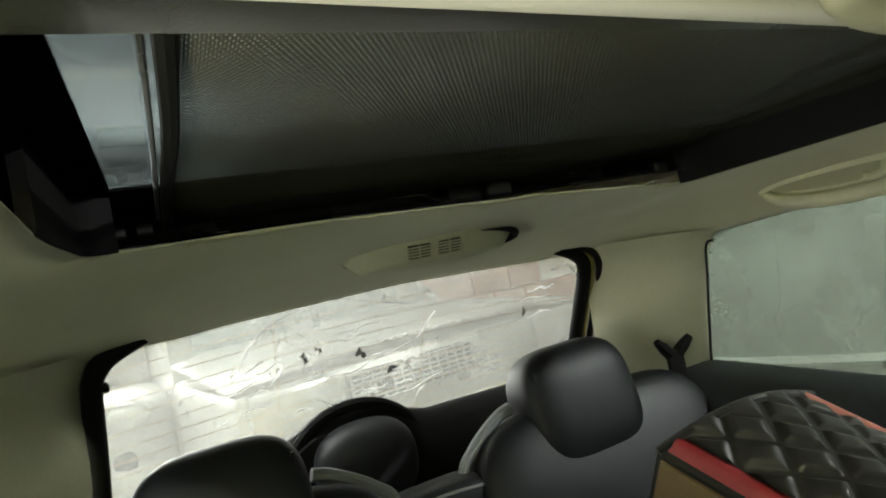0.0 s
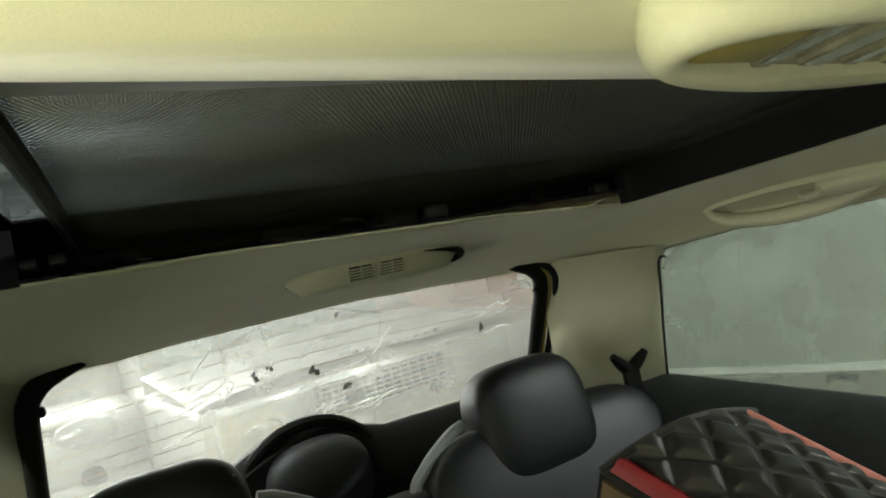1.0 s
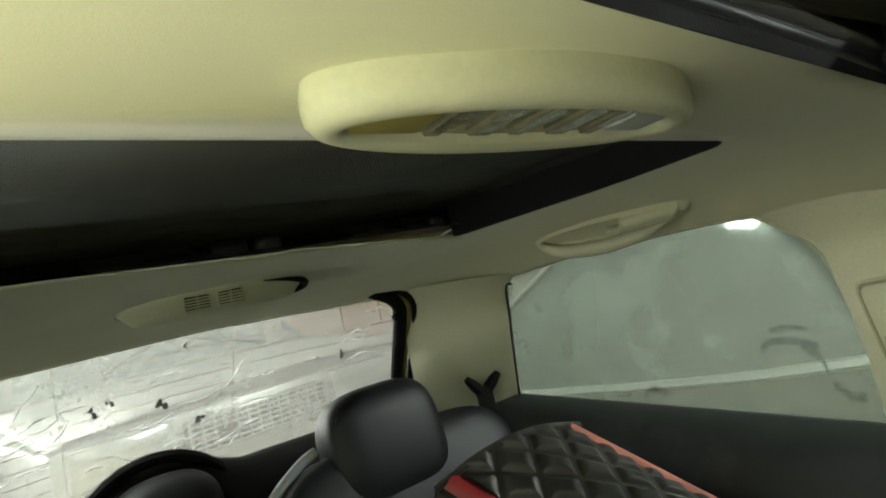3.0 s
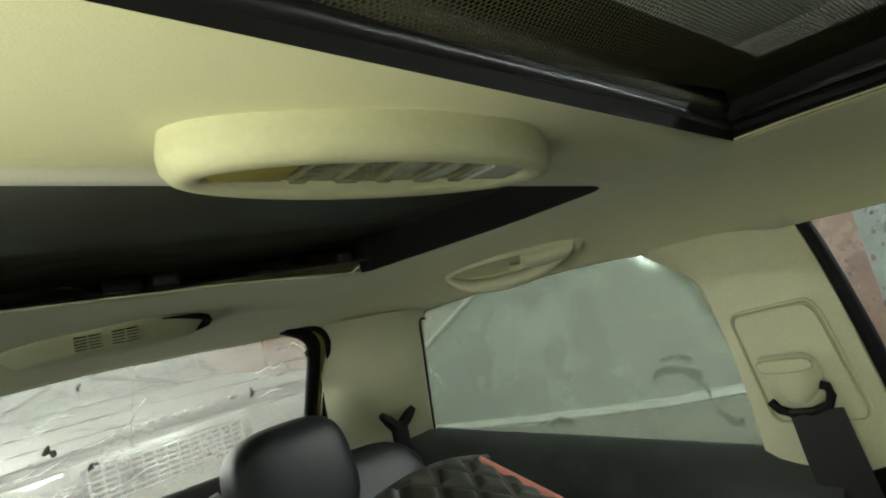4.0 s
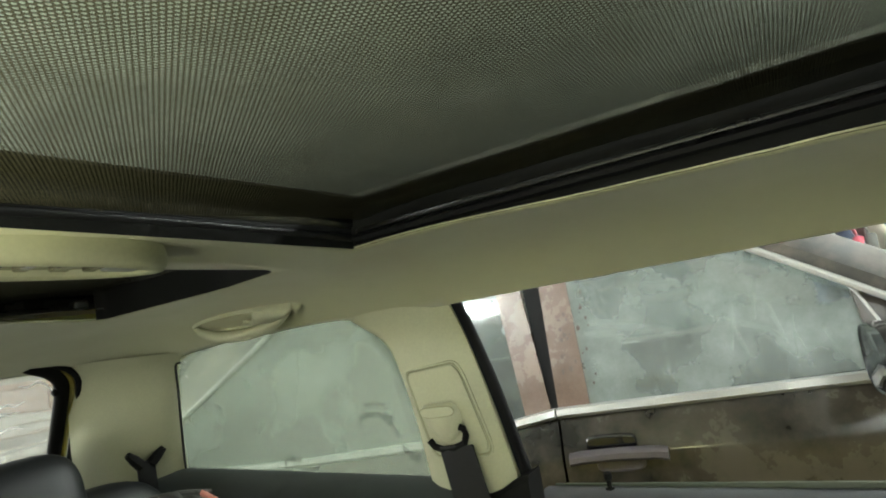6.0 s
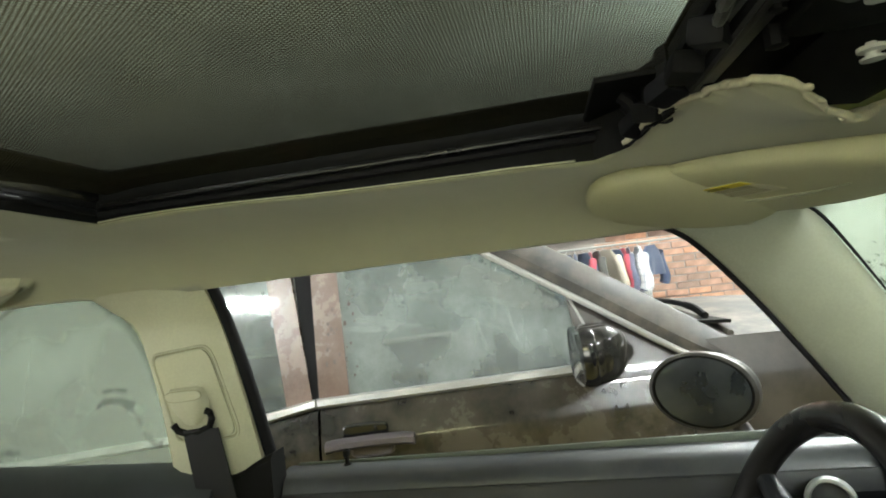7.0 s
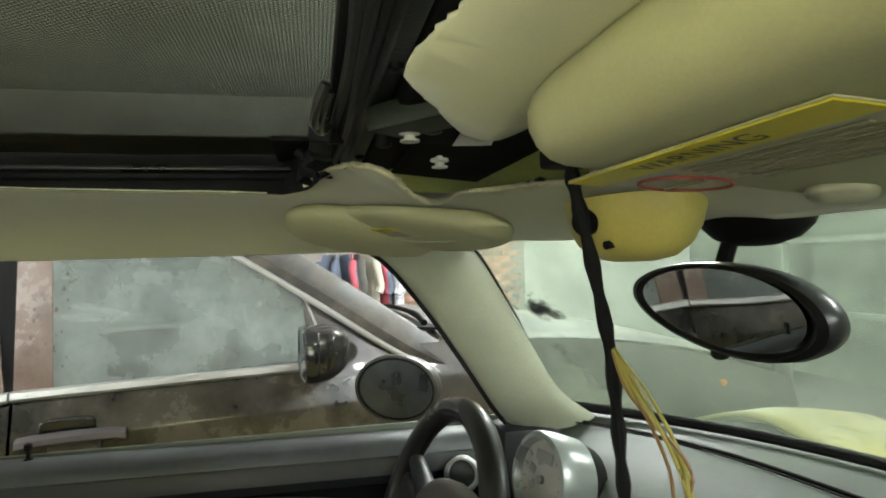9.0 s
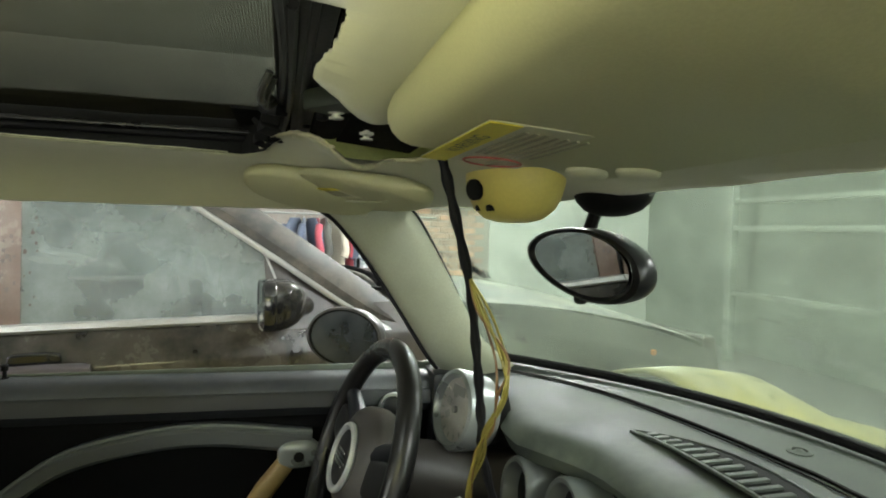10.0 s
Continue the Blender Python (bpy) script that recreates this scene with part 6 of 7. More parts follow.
# doors
def door(s, name, label):
    root = thing(name, mx((0.66, -0.15, 0.6), s), label, "door", kind="structure")
    bm = B()
    rings = []
    for i in range(25):
        y = 0.27 - 0.93 * i / 24
        zt = 0.952 - 0.012 * i / 24
        rings.append([mx(p, s) for p in ((0.690, y, zt - 0.01), (0.688, y, zt), (0.672, y, zt + 0.002), (0.650, y, zt), (0.632, y, zt - 0.008), (0.620, y, zt - 0.030), (0.616, y, zt - 0.055), (0.630, y, zt - 0.070), (0.690, y, zt - 0.070))])
    loft(bm, rings)
    part("top_pad", bm, M_PAD, root, "charcoal padded door top")
    # thin proud strip, darker than the pad, painting in the shade of its face
    bm = B()
    rings = []
    for i in range(25):
        y = 0.268 - 0.926 * i / 24
        zt = 0.952 - 0.012 * i / 24
        out_l = ((0.6185, zt - 0.0265), (0.6150, zt - 0.033), (0.6125, zt - 0.055), (0.6265, zt - 0.0735))
        rings.append([mx((x, y, z), s) for x, z in out_l] + [mx((x + 0.005, y, z + 0.001), s) for x, z in out_l[::-1]])
    loft(bm, rings)
    part("pad_face_shade", bm, M_SOFT, root, "darker strip over the door top's face, shade put into its colour")
    part("window_strip", box(B(), mx((0.688, -0.64, 0.938), s), mx((0.694, 0.26, 0.955), s), 0.002), M_GREYMET, root, "bright window strip")
    part("inner_panel", box(B(), mx((0.640, -0.66, 0.32), s), mx((0.69, 0.27, 0.885), s), 0.006), M_DOORBLACK, root)
    part("outer_panel", box(B(), mx((0.700, -0.80, 0.30), s), mx((0.80, 0.30, 0.905), s), 0.02), M_YELLOW, root)
    if s > 0:
        bm = B()
        arc = smooth_path([(0.628, 0.20, 0.690), (0.618, 0.134, 0.757), (0.612, 0.027, 0.818), (0.608, -0.164, 0.846), (0.610, -0.375, 0.820)])
        rings = []
        for k, p in enumerate(arc):
            d = (arc[min(k + 1, len(arc) - 1)] - arc[max(k - 1, 0)]).normalized()
            n = Vector((0, -d.z, d.y))
            w = 0.015 + 0.006 * k / len(arc)
            rings.append([p + n * w, p + n * w * 0.6 + Vector((-0.008, 0, 0)), p - n * w * 0.6 + Vector((-0.008, 0, 0)), p - n * w, p - n * w + Vector((0.03, 0, 0)), p + n * w + Vector((0.03, 0, 0))])
        loft(bm, rings)
        part("pull_arc", bm, M_ARC, root, "silver plastic door arc")
        # tube along the arc's top, added for the light its edge catches
        part("arc_top_highlight", tube(B(), [p + Vector((0.0, 0, 0.015 + 0.006 * k / len(arc))) for k, p in enumerate(arc)], 0.0055, 8), M_VENTRING, root, "rim tube added for the lit upper edge")
        part("arc_boss", pillow(B(), (0.610, -0.352, 0.802), (0.018, 0.040, 0.028), 0.7), M_TACH, root, "silver boss")
        part("arc_screw", disc_stack(B(), Matrix.Translation((0.593, -0.352, 0.800)) @ pose(0, 0, 0, 0, -90, 0), [(0.010, -0.002), (0.010, 0.002), (0.007, 0.0025)], 18), M_BLACK, root)
        part("pull_handle", tube(B(), [(0.615, -0.33, 0.785), (0.612, -0.29, 0.735), (0.615, -0.25, 0.67)], [0.018, 0.020, 0.020], 12), M_TAN, root, "tan grab stalk")
        bm = disc_stack(B(), Matrix.Translation((0.672, 0.165, 0.950)), [(0.008, 0), (0.007, 0.003), (0.0035, 0.004), (0.0035, 0.015), (0.006, 0.017), (0.006, 0.026), (0.003, 0.028)], 14)
        part("lock_knob", bm, M_BLACK, root)
    return root


door(1, "door_1", "yellow car door with charcoal trim, its window wound down")
door(-1, "door_2", "yellow car door with charcoal trim, its window wound down")


# outside mirror of the yellow car
om = thing("door_mirror", (0.93, -0.47, 0.95), "oval black-rimmed door mirror with dusty glass", "mirror")
mo = Matrix.Translation((0.932, -0.466, 0.966)) @ pose(0, 0, 0, -88, 0, 0) @ pose(0, 0, 0, 0, -60, 0)
prof = [(0.085, 0.000), (0.090, 0.004), (0.096, 0.001), (0.098, -0.012), (0.090, -0.05), (0.065, -0.085), (0.02, -0.10)]
bm = B()
loft(bm, [[mo @ Vector((r * 1.06 * math.cos(t), r * 0.78 * math.sin(t), h)) for t in T64] for r, h in prof], True, False)
part("shell", bm, M_SHELL, om, "dusty grey-black shell")
part("inner_ring", ring_tube(B(), mo @ Matrix.Translation((0, 0, 0.001)), 0.0925, 0.0035, 64, 8, 0.736), M_BLACK, om)
bm = B()
loft(bm, [[mo @ Vector((0.087 * 1.06 * math.cos(t), 0.087 * 0.78 * math.sin(t), h)) for t in T64] for h in (-0.004, 0.001)])
part("glass", bm, mirror_mat("dusty_mirror", (0.045, 0.056, 0.072), 0.12, 0.42), om, "dusty mirror glass", smooth=0)
part("arm", tube(B(), [(0.945, -0.520, 0.91), (0.90, -0.535, 0.878), (0.80, -0.54, 0.865)], [0.016, 0.015, 0.02], 12), M_SHELL, om)

# yellow bonnet and front body: raised wings over the headlamps, falling to the nose
WING = [(-2.10, 0.655), (-1.84, 0.751), (-1.72, 0.780), (-1.61, 0.812), (-1.50, 0.868), (-1.41, 0.914), (-1.22, 0.944), (-1.05, 0.940)]
MID = [(-2.10, 0.640), (-1.84, 0.735), (-1.60, 0.800), (-1.40, 0.835), (-1.25, 0.850), (-1.05, 0.855)]
bm = B()
rings = []
for i in range(23):
    f = i / 22
    row = []
    for k in range(37):
        x = -0.72 + 1.44 * k / 36
        y0 = -1.27 + 0.24 * (abs(x) / 0.7) ** 2.5
        y = y0 + (-2.08 + 0.16 * (abs(x) / 0.7) ** 2 - y0) * f
        zm, zw = soft_lerp(MID, y), soft_lerp(WING, y)
        row.append(Vector((x, y, zm + (zw - zm) * math.exp(-((abs(x) - 0.60) / 0.13) ** 2))))
    rings.append(row)
loft(bm, rings, False)
bonnet = solid("bonnet", bm, M_YELLOW, "domed yellow car bonnet under dust", "bonnet")
sol = bonnet.modifiers.new("thickness", "SOLIDIFY")
sol.thickness = 0.01
bm = B()
loft(bm, [[Vector((x, W_BOT(max(-0.6, min(0.6, x))).y - 0.012, W_BOT(max(-0.6, min(0.6, x))).z - 0.016)), Vector((x, -1.29 + 0.24 * (abs(x) / 0.7) ** 2.5, 0.838 + 0.085 * math.exp(-((abs(x) - 0.60) / 0.13) ** 2)))] for x in [-0.68 + 1.36 * k / 30 for k in range(31)]], False)
solid("cowl", bm, M_RUBBER, "black plastic cowl below the windscreen", "cowl", kind="structure")
bm = B()
box(bm, (-0.76, -2.0, 0.25), (0.76, -1.15, 0.70), 0.05)
solid("front_body", bm, M_YELLOW, "yellow car front body below the bonnet", "car body", kind="structure")
bm = B()
box(bm, (-0.70, -1.15, 0.22), (0.70, 1.42, 0.28), 0.01)
solid("car_floor", bm, M_SOFT, "dark carpeted car floor", "floor", kind="structure")
bm = B()
box(bm, (-0.76, 0.33, 0.28), (-0.665, 1.40, 0.90), 0.02)
box(bm, (0.665, 0.33, 0.28), (0.76, 1.40, 0.90), 0.02)
box(bm, (-0.66, 1.41, 0.28), (0.66, 1.47, 1.02), 0.02)
solid("rear_body", bm, M_YELLOW, "yellow car rear body sides and tailgate", "car body", kind="structure")
for x in (-0.68, 0.68):
    for y in (-1.55, 0.92):
        m = Matrix.Translation((x, y, 0.30)) @ pose(0, 0, 0, 0, 90, 0)
        w = thing("car_wheel", (x, y, 0), "black tyre on the yellow car", "wheel", "wheels of the yellow car")
        part("tyre", ring_tube(B(), m, 0.225, 0.075, 40, 12), M_TYRE, w)
        part("rim", disc_stack(B(), m, [(0.16, -0.05), (0.17, 0.0), (0.16, 0.05), (0.05, 0.055)], 28), M_SILVER, w)


# ---- the garage ----
def wall(name, lo, hi, mat, label, cat="wall"):
    return solid(name, box(B(), lo, hi), mat, label, cat, kind="structure", smooth=0)


GX0, GX1, GY0, GY1, GZ = -4.6, 6.6, -5.2, 7.4, 3.2
wall("floor", (GX0, GY0, -0.1), (GX1, GY1, 0.0), M_CONC, "stained grey concrete garage floor", "floor")
wall("garage_ceiling", (GX0, GY0, GZ), (GX1, GY1, GZ + 0.1), M_CEIL, "grey plastered garage ceiling", "ceiling")
wall("wall_front", (GX0, GY0 - 0.15, 0), (GX1, GY0, GZ), M_FRONTWALL, "grey-green plastered garage wall")
wall("wall_passenger", (GX0 - 0.15, GY0, 0), (GX0, GY1, GZ), M_PLASTER, "pale plastered garage wall")
brick_wall = wall("wall_driver", (GX1, GY0, 0), (GX1 + 0.2, GY1, GZ), M_MORTAR, "old red brick garage wall with pale mortar")
wall("wall_driver_render", (GX1 - 0.012, GY0, 0), (GX1 - 0.003, -2.86, GZ), M_PLASTER, "stained pale plaster over the brick wall")
wall("wall_back_pier", (0.75, GY1, 0), (GX1, GY1 + 0.15, GZ), M_PLASTER, "pale plastered garage wall")
wall("wall_back_lintel", (GX0, GY1, 2.7), (0.75, GY1 + 0.15, GZ), M_PLASTER, "pale plastered lintel over the doorway")
wall("wall_back_side", (GX0, GY1, 0), (-3.4, GY1 + 0.15, 2.7), M_PLASTER, "pale plastered garage wall")
solid("backdrop", box(B(), (-4.4, GY1 + 1.2, -0.1), (2.2, GY1 + 1.25, 4.2)), M_SKY, "white overcast daylight outside the garage door", "daylight", kind="structure", smooth=0)
for lx, ly, hl in TUBES:
    t = thing("tube_lamp", (lx, ly, GZ), "white ceiling tube lamp on two hangers", "lamp", "ceiling tube lamps")
    part("housing", box(B(), (lx - 0.05, ly - hl, 2.79), (lx + 0.05, ly + hl, 2.84), 0.008), M_WHITE, t)
    part("tube", tube(B(), [(lx, ly - hl + 0.03, 2.76), (lx, ly + hl - 0.03, 2.76)], 0.018, 10), M_TUBE, t)
    for dy in (-0.4, 0.4):
        part("hanger", tube(B(), [(lx, ly + dy, 2.84), (lx, ly + dy, GZ)], 0.004, 6), M_METALGREY, t)


# ---- dark car standing alongside ----
def dark_car():
    YAW = radians(8)
    M = Matrix.Translation((1.36, 0.30, 0)) @ Matrix.Rotation(YAW, 4, "Z")
    root = thing("parked_car", (2.25, 0.1, 0), "dusty black car with chrome window strip parked alongside", "car")

    def T(bm):
        bmesh.ops.transform(bm, matrix=M, verts=bm.verts)
        return bm

    # local: x away from the yellow car, y towards the tail, near flank at x = 0
    belt_z = lambda y: lerp([(-3.0, 0.97), (0.2, 0.912), (0.45, 0.872), (0.67, 0.852), (1.05, 0.836), (1.5, 0.826), (2.4, 0.80)], y)
    WID = 1.85

    def flank(y0, y1, n=10):
        bm = B()
        rings = []
        for i in range(n + 1):
            y = y0 + (y1 - y0) * i / n
            zb = belt_z(y) + (0.05 if y0 < -1.5 else 0.0) - (0.30 * ((-0.95 - y) / 1.65) ** 2 if y < -0.95 else 0.0)
            rings.append([Vector(p) for p in ((0.030, y, zb), (0.024, y, zb - 0.015), (0.013, y, zb - 0.055), (0.003, y, zb - 0.088), (-0.001, y, zb - 0.100), (-0.004, y, zb - 0.112), (-0.007, y, zb - 0.170), (0.004, y, zb - 0.30), (0.03, y, 0.30), (0.20, y, 0.28), (0.20, y, zb - 0.04))])
        return T(loft(bm, rings))

    fd = part("front_door", flank(-0.86, 0.192), M_SUV, root, "dusty black door")
    rd = part("rear_door", flank(0.200, 1.10), M_SUV, root, "dusty black door")
    part("rear_quarter", flank(1.108, 2.0), M_SUV, root)
    part("front_wing", flank(-2.6, -0.868), M_BROWNDUST, root, "dusty front wing")
    # window strip
    for nm, a, b, par in (("window_strip", -0.66, 0.195, fd), ("window_strip", 0.200, 1.9, rd)):
        bm = B()
        loft(bm, [[Vector((0.018 + dx, y, belt_z(y) + dz)) for dx, dz in ((0, 0), (-0.012, 0.010), (-0.006, 0.026), (0.014, 0.028))] for y in [a + (b - a) * k / 8 for k in range(9)]])
        part(nm, T(bm), M_STRIP, par, "chrome window strip")
    gx = lambda z: 0.035 + 0.30 * (z - 0.93)

    def plate(poly, off, mat, nm, par, thick=0.006, lab=""):
        bm = B()
        a = [bm.verts.new((gx(z) + off, y, z)) for y, z in poly]
        b = [bm.verts.new((gx(z) + off + thick, y, z)) for y, z in poly]
        bm.faces.new(a)
        bm.faces.new(b[::-1])
        for i in range(len(poly)):
            bm.faces.new((a[i - 1], a[i], b[i], b[i - 1]))
        return part(nm, T(bm), mat, par, lab, smooth=0)

    TOP = 1.46
    plate([(0.105, 0.938), (0.135, TOP), (-0.05, TOP), (-0.36, 1.305), (-0.585, 1.150), (-0.60, 0.955)], 0.004, M_SUVGLASS, "front_window", fd, 0.005, "dusty side glass").visible_shadow = False
    plate([(1.10, 0.83), (1.10, 1.375), (0.95, TOP), (0.372, TOP), (0.285, 0.885)], 0.004, M_SUVGLASS, "rear_window", rd, 0.005, "dusty side glass").visible_shadow = False
    plate([(1.84, 0.82), (1.70, 0.975), (1.50, 1.10), (1.29, 1.235), (1.104, 1.36), (1.104, 0.83)], 0.004, M_SUVGLASS, "quarter_window", root, 0.005, "dusty side glass").visible_shadow = False
    plate([(0.192, 0.930), (0.215, TOP), (0.135, TOP), (0.103, 0.932)], -0.006, M_BROWN, "door_frame", fd, 0.03, "brown dusty pillar film")
    plate([(0.290, 0.925), (0.375, TOP), (0.296, TOP), (0.212, 0.925)], -0.004, M_BROWN, "door_frame", rd, 0.03, "brown dusty pillar film")
    plate([(0.222, 0.925), (0.280, TOP), (0.208, TOP), (0.186, 0.925)], 0.004, M_RUBBER, "pillar_gap", root, 0.02)
    # pale drips and wide curved bands on the front glass, prints on the pillar film
    rg = random.Random(31)
    for k in range(26):
        y, z0, ln = rg.uniform(-0.50, 0.08), rg.uniform(1.02, 1.40), rg.uniform(0.05, 0.22)
        if k < 17:
            w, sl = rg.uniform(0.002, 0.007), rg.uniform(-0.04, 0.04)
            poly = [(y - w, z0), (y + w, z0), (y + w * 0.7 + sl, z0 - ln), (y - w * 0.7 + sl, z0 - ln)]
        else:
            w, sl = rg.uniform(0.06, 0.16), rg.uniform(0.0, 0.04)
            poly = [(y + w * q, z0 + sl * q + 0.012 * math.cos(1.5 * q)) for q in (-1, -0.5, 0, 0.5, 1)] + [(y + w * q, z0 + sl * q - 0.012 * rg.uniform(0.3, 1.0)) for q in (0.9, 0.3, -0.4, -0.9)]
        poly = [(max(-0.02 - (1.45 - z) * 1.75, min(0.098, y_)) if z > 1.15 else max(-0.57, min(0.098, y_)), max(0.96, z)) for y_, z in poly]
        if len({(round(p[0], 4), round(p[1], 4)) for p in poly}) == len(poly):
            plate(poly, 0.0005 - 0.00004 * k, M_SMEAR, "pale_streak", fd, 0.0004, "pale streak on the dusty glass").visible_shadow = False
    for k in range(16):
        y, z, w = 0.140 + rg.gauss(0, 0.016), rg.uniform(1.03, 1.20), rg.uniform(0.002, 0.006)
        plate([(y + w * math.cos(q) * rg.uniform(0.6, 1.2), z + 1.6 * w * math.sin(q) * rg.uniform(0.6, 1.2)) for q in [math.pi * j / 4 for j in range(8)]], -0.0085 - 0.0001 * k, M_PRINT, "finger_print", fd, 0.001, "dark finger print")
    for k in range(9):
        y, z, w = rg.uniform(0.075, 0.10), rg.uniform(0.98, 1.25), rg.uniform(0.002, 0.005)
        plate([(y + w * math.cos(q) * rg.uniform(0.6, 1.2), z + 1.3 * w * math.sin(q)) for q in [math.pi * j / 4 for j in range(8)]], 0.0022 - 0.0001 * k, M_PRINT, "dirt_spot", fd, 0.001, "dark dirt spot")
    # windscreen pillar with bright line
    ap = [Vector(p) for p in ((0.20, -0.08, TOP + 0.02), (0.14, -0.36, 1.305), (0.075, -0.61, 1.140), (0.03, -0.89, 0.950), (0.03, -1.10, 0.845))]
    bm = B()
    rings = []
    for p in smooth_path(ap, 5):
        rings.append([p + Vector(o) for o in ((-0.012, 0.02, 0.0), (-0.02, -0.03, 0.015), (0.03, -0.10, 0.045), (0.10, -0.12, 0.05), (0.10, -0.03, 0.01), (0.03, 0.02, 0.0))])
    part("windscreen_pillar", T(loft(bm, rings)), M_PILLARDUST, root, "dust covered pillar")
    part("pillar_strip", T(tube(B(), [p + Vector((-0.018, 0.016, 0.0)) for p in smooth_path(ap, 5)], 0.010, 8)), M_STRIP, root, "bright trim line")
    part("window_edge", T(tube(B(), [(gx(z) - 0.006, y, z) for y, z in ((-0.572, 1.152), (-0.600, 1.08), (-0.632, 0.99))], 0.006, 8)), M_STRIP, fd, "bright window edge")
    plate([(-0.585, 0.90), (-0.570, 1.14), (-0.66, 1.09), (-0.84, 0.985), (-0.98, 0.965), (-0.98, 0.90)], -0.010, M_BROWNDUST, "mirror_triangle", fd, 0.03)
    # mirror
    def mring(y, hx, hz, cx, cz):
        return [Vector((cx + hx * math.copysign(abs(math.cos(t)) ** 0.55, math.cos(t)), y, cz + hz * math.copysign(abs(math.sin(t)) ** 0.55, math.sin(t)))) for t in [2 * math.pi * k / 28 for k in range(28)]]

    rows = ((-0.552, 0.090, 0.062, -0.120, 1.000), (-0.546, 0.098, 0.069, -0.120, 1.000), (-0.550, 0.104, 0.074, -0.120, 1.000), (-0.580, 0.106, 0.076, -0.120, 1.001), (-0.615, 0.101, 0.073, -0.116, 1.004), (-0.645, 0.086, 0.062, -0.106, 1.006), (-0.668, 0.062, 0.044, -0.090, 1.006), (-0.680, 0.030, 0.022, -0.080, 1.004))
    mirp = part("door_mirror", T(loft(B(), [mring(*r) for r in rows])), M_CAP, root, "gloss black door mirror under patchy dust")
    part("mirror_cap", T(loft(B(), [[Vector((p.x * 1.0, p.y, p.z)) for p in mring(y, hx, hz, -0.120, 1.0)] for y, hx, hz in ((-0.544, 0.100, 0.070), (-0.540, 0.1045, 0.0745), (-0.552, 0.1085, 0.0785), (-0.572, 0.1085, 0.0785), (-0.576, 0.1055, 0.0755))])), M_GLOSSBLK, mirp, "gloss black mirror rim")
    part("mirror_foot", T(tube(B(), [(0.03, -0.70, 0.975), (-0.03, -0.675, 0.985), (-0.075, -0.645, 0.992)], [0.032, 0.026, 0.030], 12)), M_CAP, mirp)
    # handle
    hb = [(-0.080, 0.812), (-0.055, 0.817), (0.04, 0.819), (0.14, 0.816), (0.172, 0.812)]
    bm = B()
    loft(bm, [[Vector((-0.020 + dx, y, z + dz)) for dx, dz in ((0.0, 0.015), (-0.016, 0.014), (-0.026, 0.006), (-0.027, -0.008), (-0.018, -0.016), (0.0, -0.016))] for y, z in hb])
    part("door_handle", T(bm), M_HANDLE, fd, "satin chrome handle")
    part("handle_cup", T(pillow(B(), (0.004, 0.062, 0.838), (0.012, 0.066, 0.026), 0.45)), M_GLOSSBLK, fd)
    bm = B()
    loft(bm, [[Vector((-0.004 - 0.010 * h, 0.045 + r * 0.064 * math.copysign(abs(math.cos(q)) ** 0.6, math.cos(q)), 0.788 + r * 0.020 * math.copysign(abs(math.sin(q)) ** 0.6, math.sin(q)))) for q in [2 * math.pi * j / 28 for j in range(28)]] for r, h in ((1.0, 0.0), (0.98, 0.8), (0.85, 1.0), (0.70, 0.5), (0.3, 0.35))])
    part("handle_plate", T(bm), M_HANDLE, fd, "chrome lower plate")
    # bonnet, cowl, windscreen, roof, far side
    bm = B()
    rings = []
    for i in range(13):
        y = -1.03 - 1.57 * i / 12
        rings.append([Vector((0.06 + (WID - 0.12) * k / 16, y, belt_z(0.3) + 0.08 + 0.055 * math.sin(math.pi * k / 16) ** 0.7 - 0.24 * (i / 12) ** 2.2)) for k in range(17)])
    part("bonnet", T(loft(bm, rings, False)), M_SUVTOP, root, "bonnet thick with dust")
    part("cowl_panel", T(slab(B(), [(0.10, -0.89, 1.024), (WID - 0.10, -0.89, 1.024), (WID - 0.10, -1.05, 1.012), (0.10, -1.05, 1.012)], 0.01)), M_BLACK, root, "black cowl panel")
    for k, (x0, x1) in enumerate(((0.16, 0.86), (0.80, 1.50))):
        wp = part("wiper_arm", T(tube(B(), smooth_path([(x0, -1.00, 1.035), (x0 + 0.12, -0.995, 1.062), (x0 + 0.35, -0.965, 1.075), (x1, -0.925, 1.070)]), [0.012] * 7 + [0.009] * 6 + [0.006] * 6, 8)), M_RUBBER, root, "black wiper arm")
        part("wiper_blade", T(tube(B(), smooth_path([(x0 + 0.10, -0.945, 1.050), (x0 + 0.36, -0.930, 1.056), (x1 + 0.06, -0.900, 1.058)]), 0.0065, 6)), M_SUVTOP, wp, "dusty wiper blade")
    part("bonnet_rear_edge", T(tube(B(), [(0.08 + (WID - 0.16) * k / 14, -1.035, belt_z(0.3) + 0.088 + 0.055 * math.sin(math.pi * k / 14) ** 0.7) for k in range(15)], 0.010, 8)), M_SUVTOP, root, "dusty bonnet edge")
    bm = slab(B(), [(0.12, -0.92, 1.02), (WID - 0.12, -0.92, 1.02), (WID - 0.3, -0.10, TOP), (0.3, -0.10, TOP)], 0.006)
    part("windscreen", T(bm), M_SUVGLASS, root, "dusty windscreen").visible_shadow = False
    bm = B()
    loft(bm, [[Vector((0.20 + (WID - 0.40) * k / 10, y, TOP + 0.02 + 0.07 * math.sin(math.pi * k / 10) ** 0.6 - 0.05 * ((y - 0.8) / 1.0) ** 2)) for k in range(11)] for y in [-0.10 + 0.215 * j for j in range(10)]], False)
    part("roof", T(bm), M_SUVTOP, root, "dust covered roof")
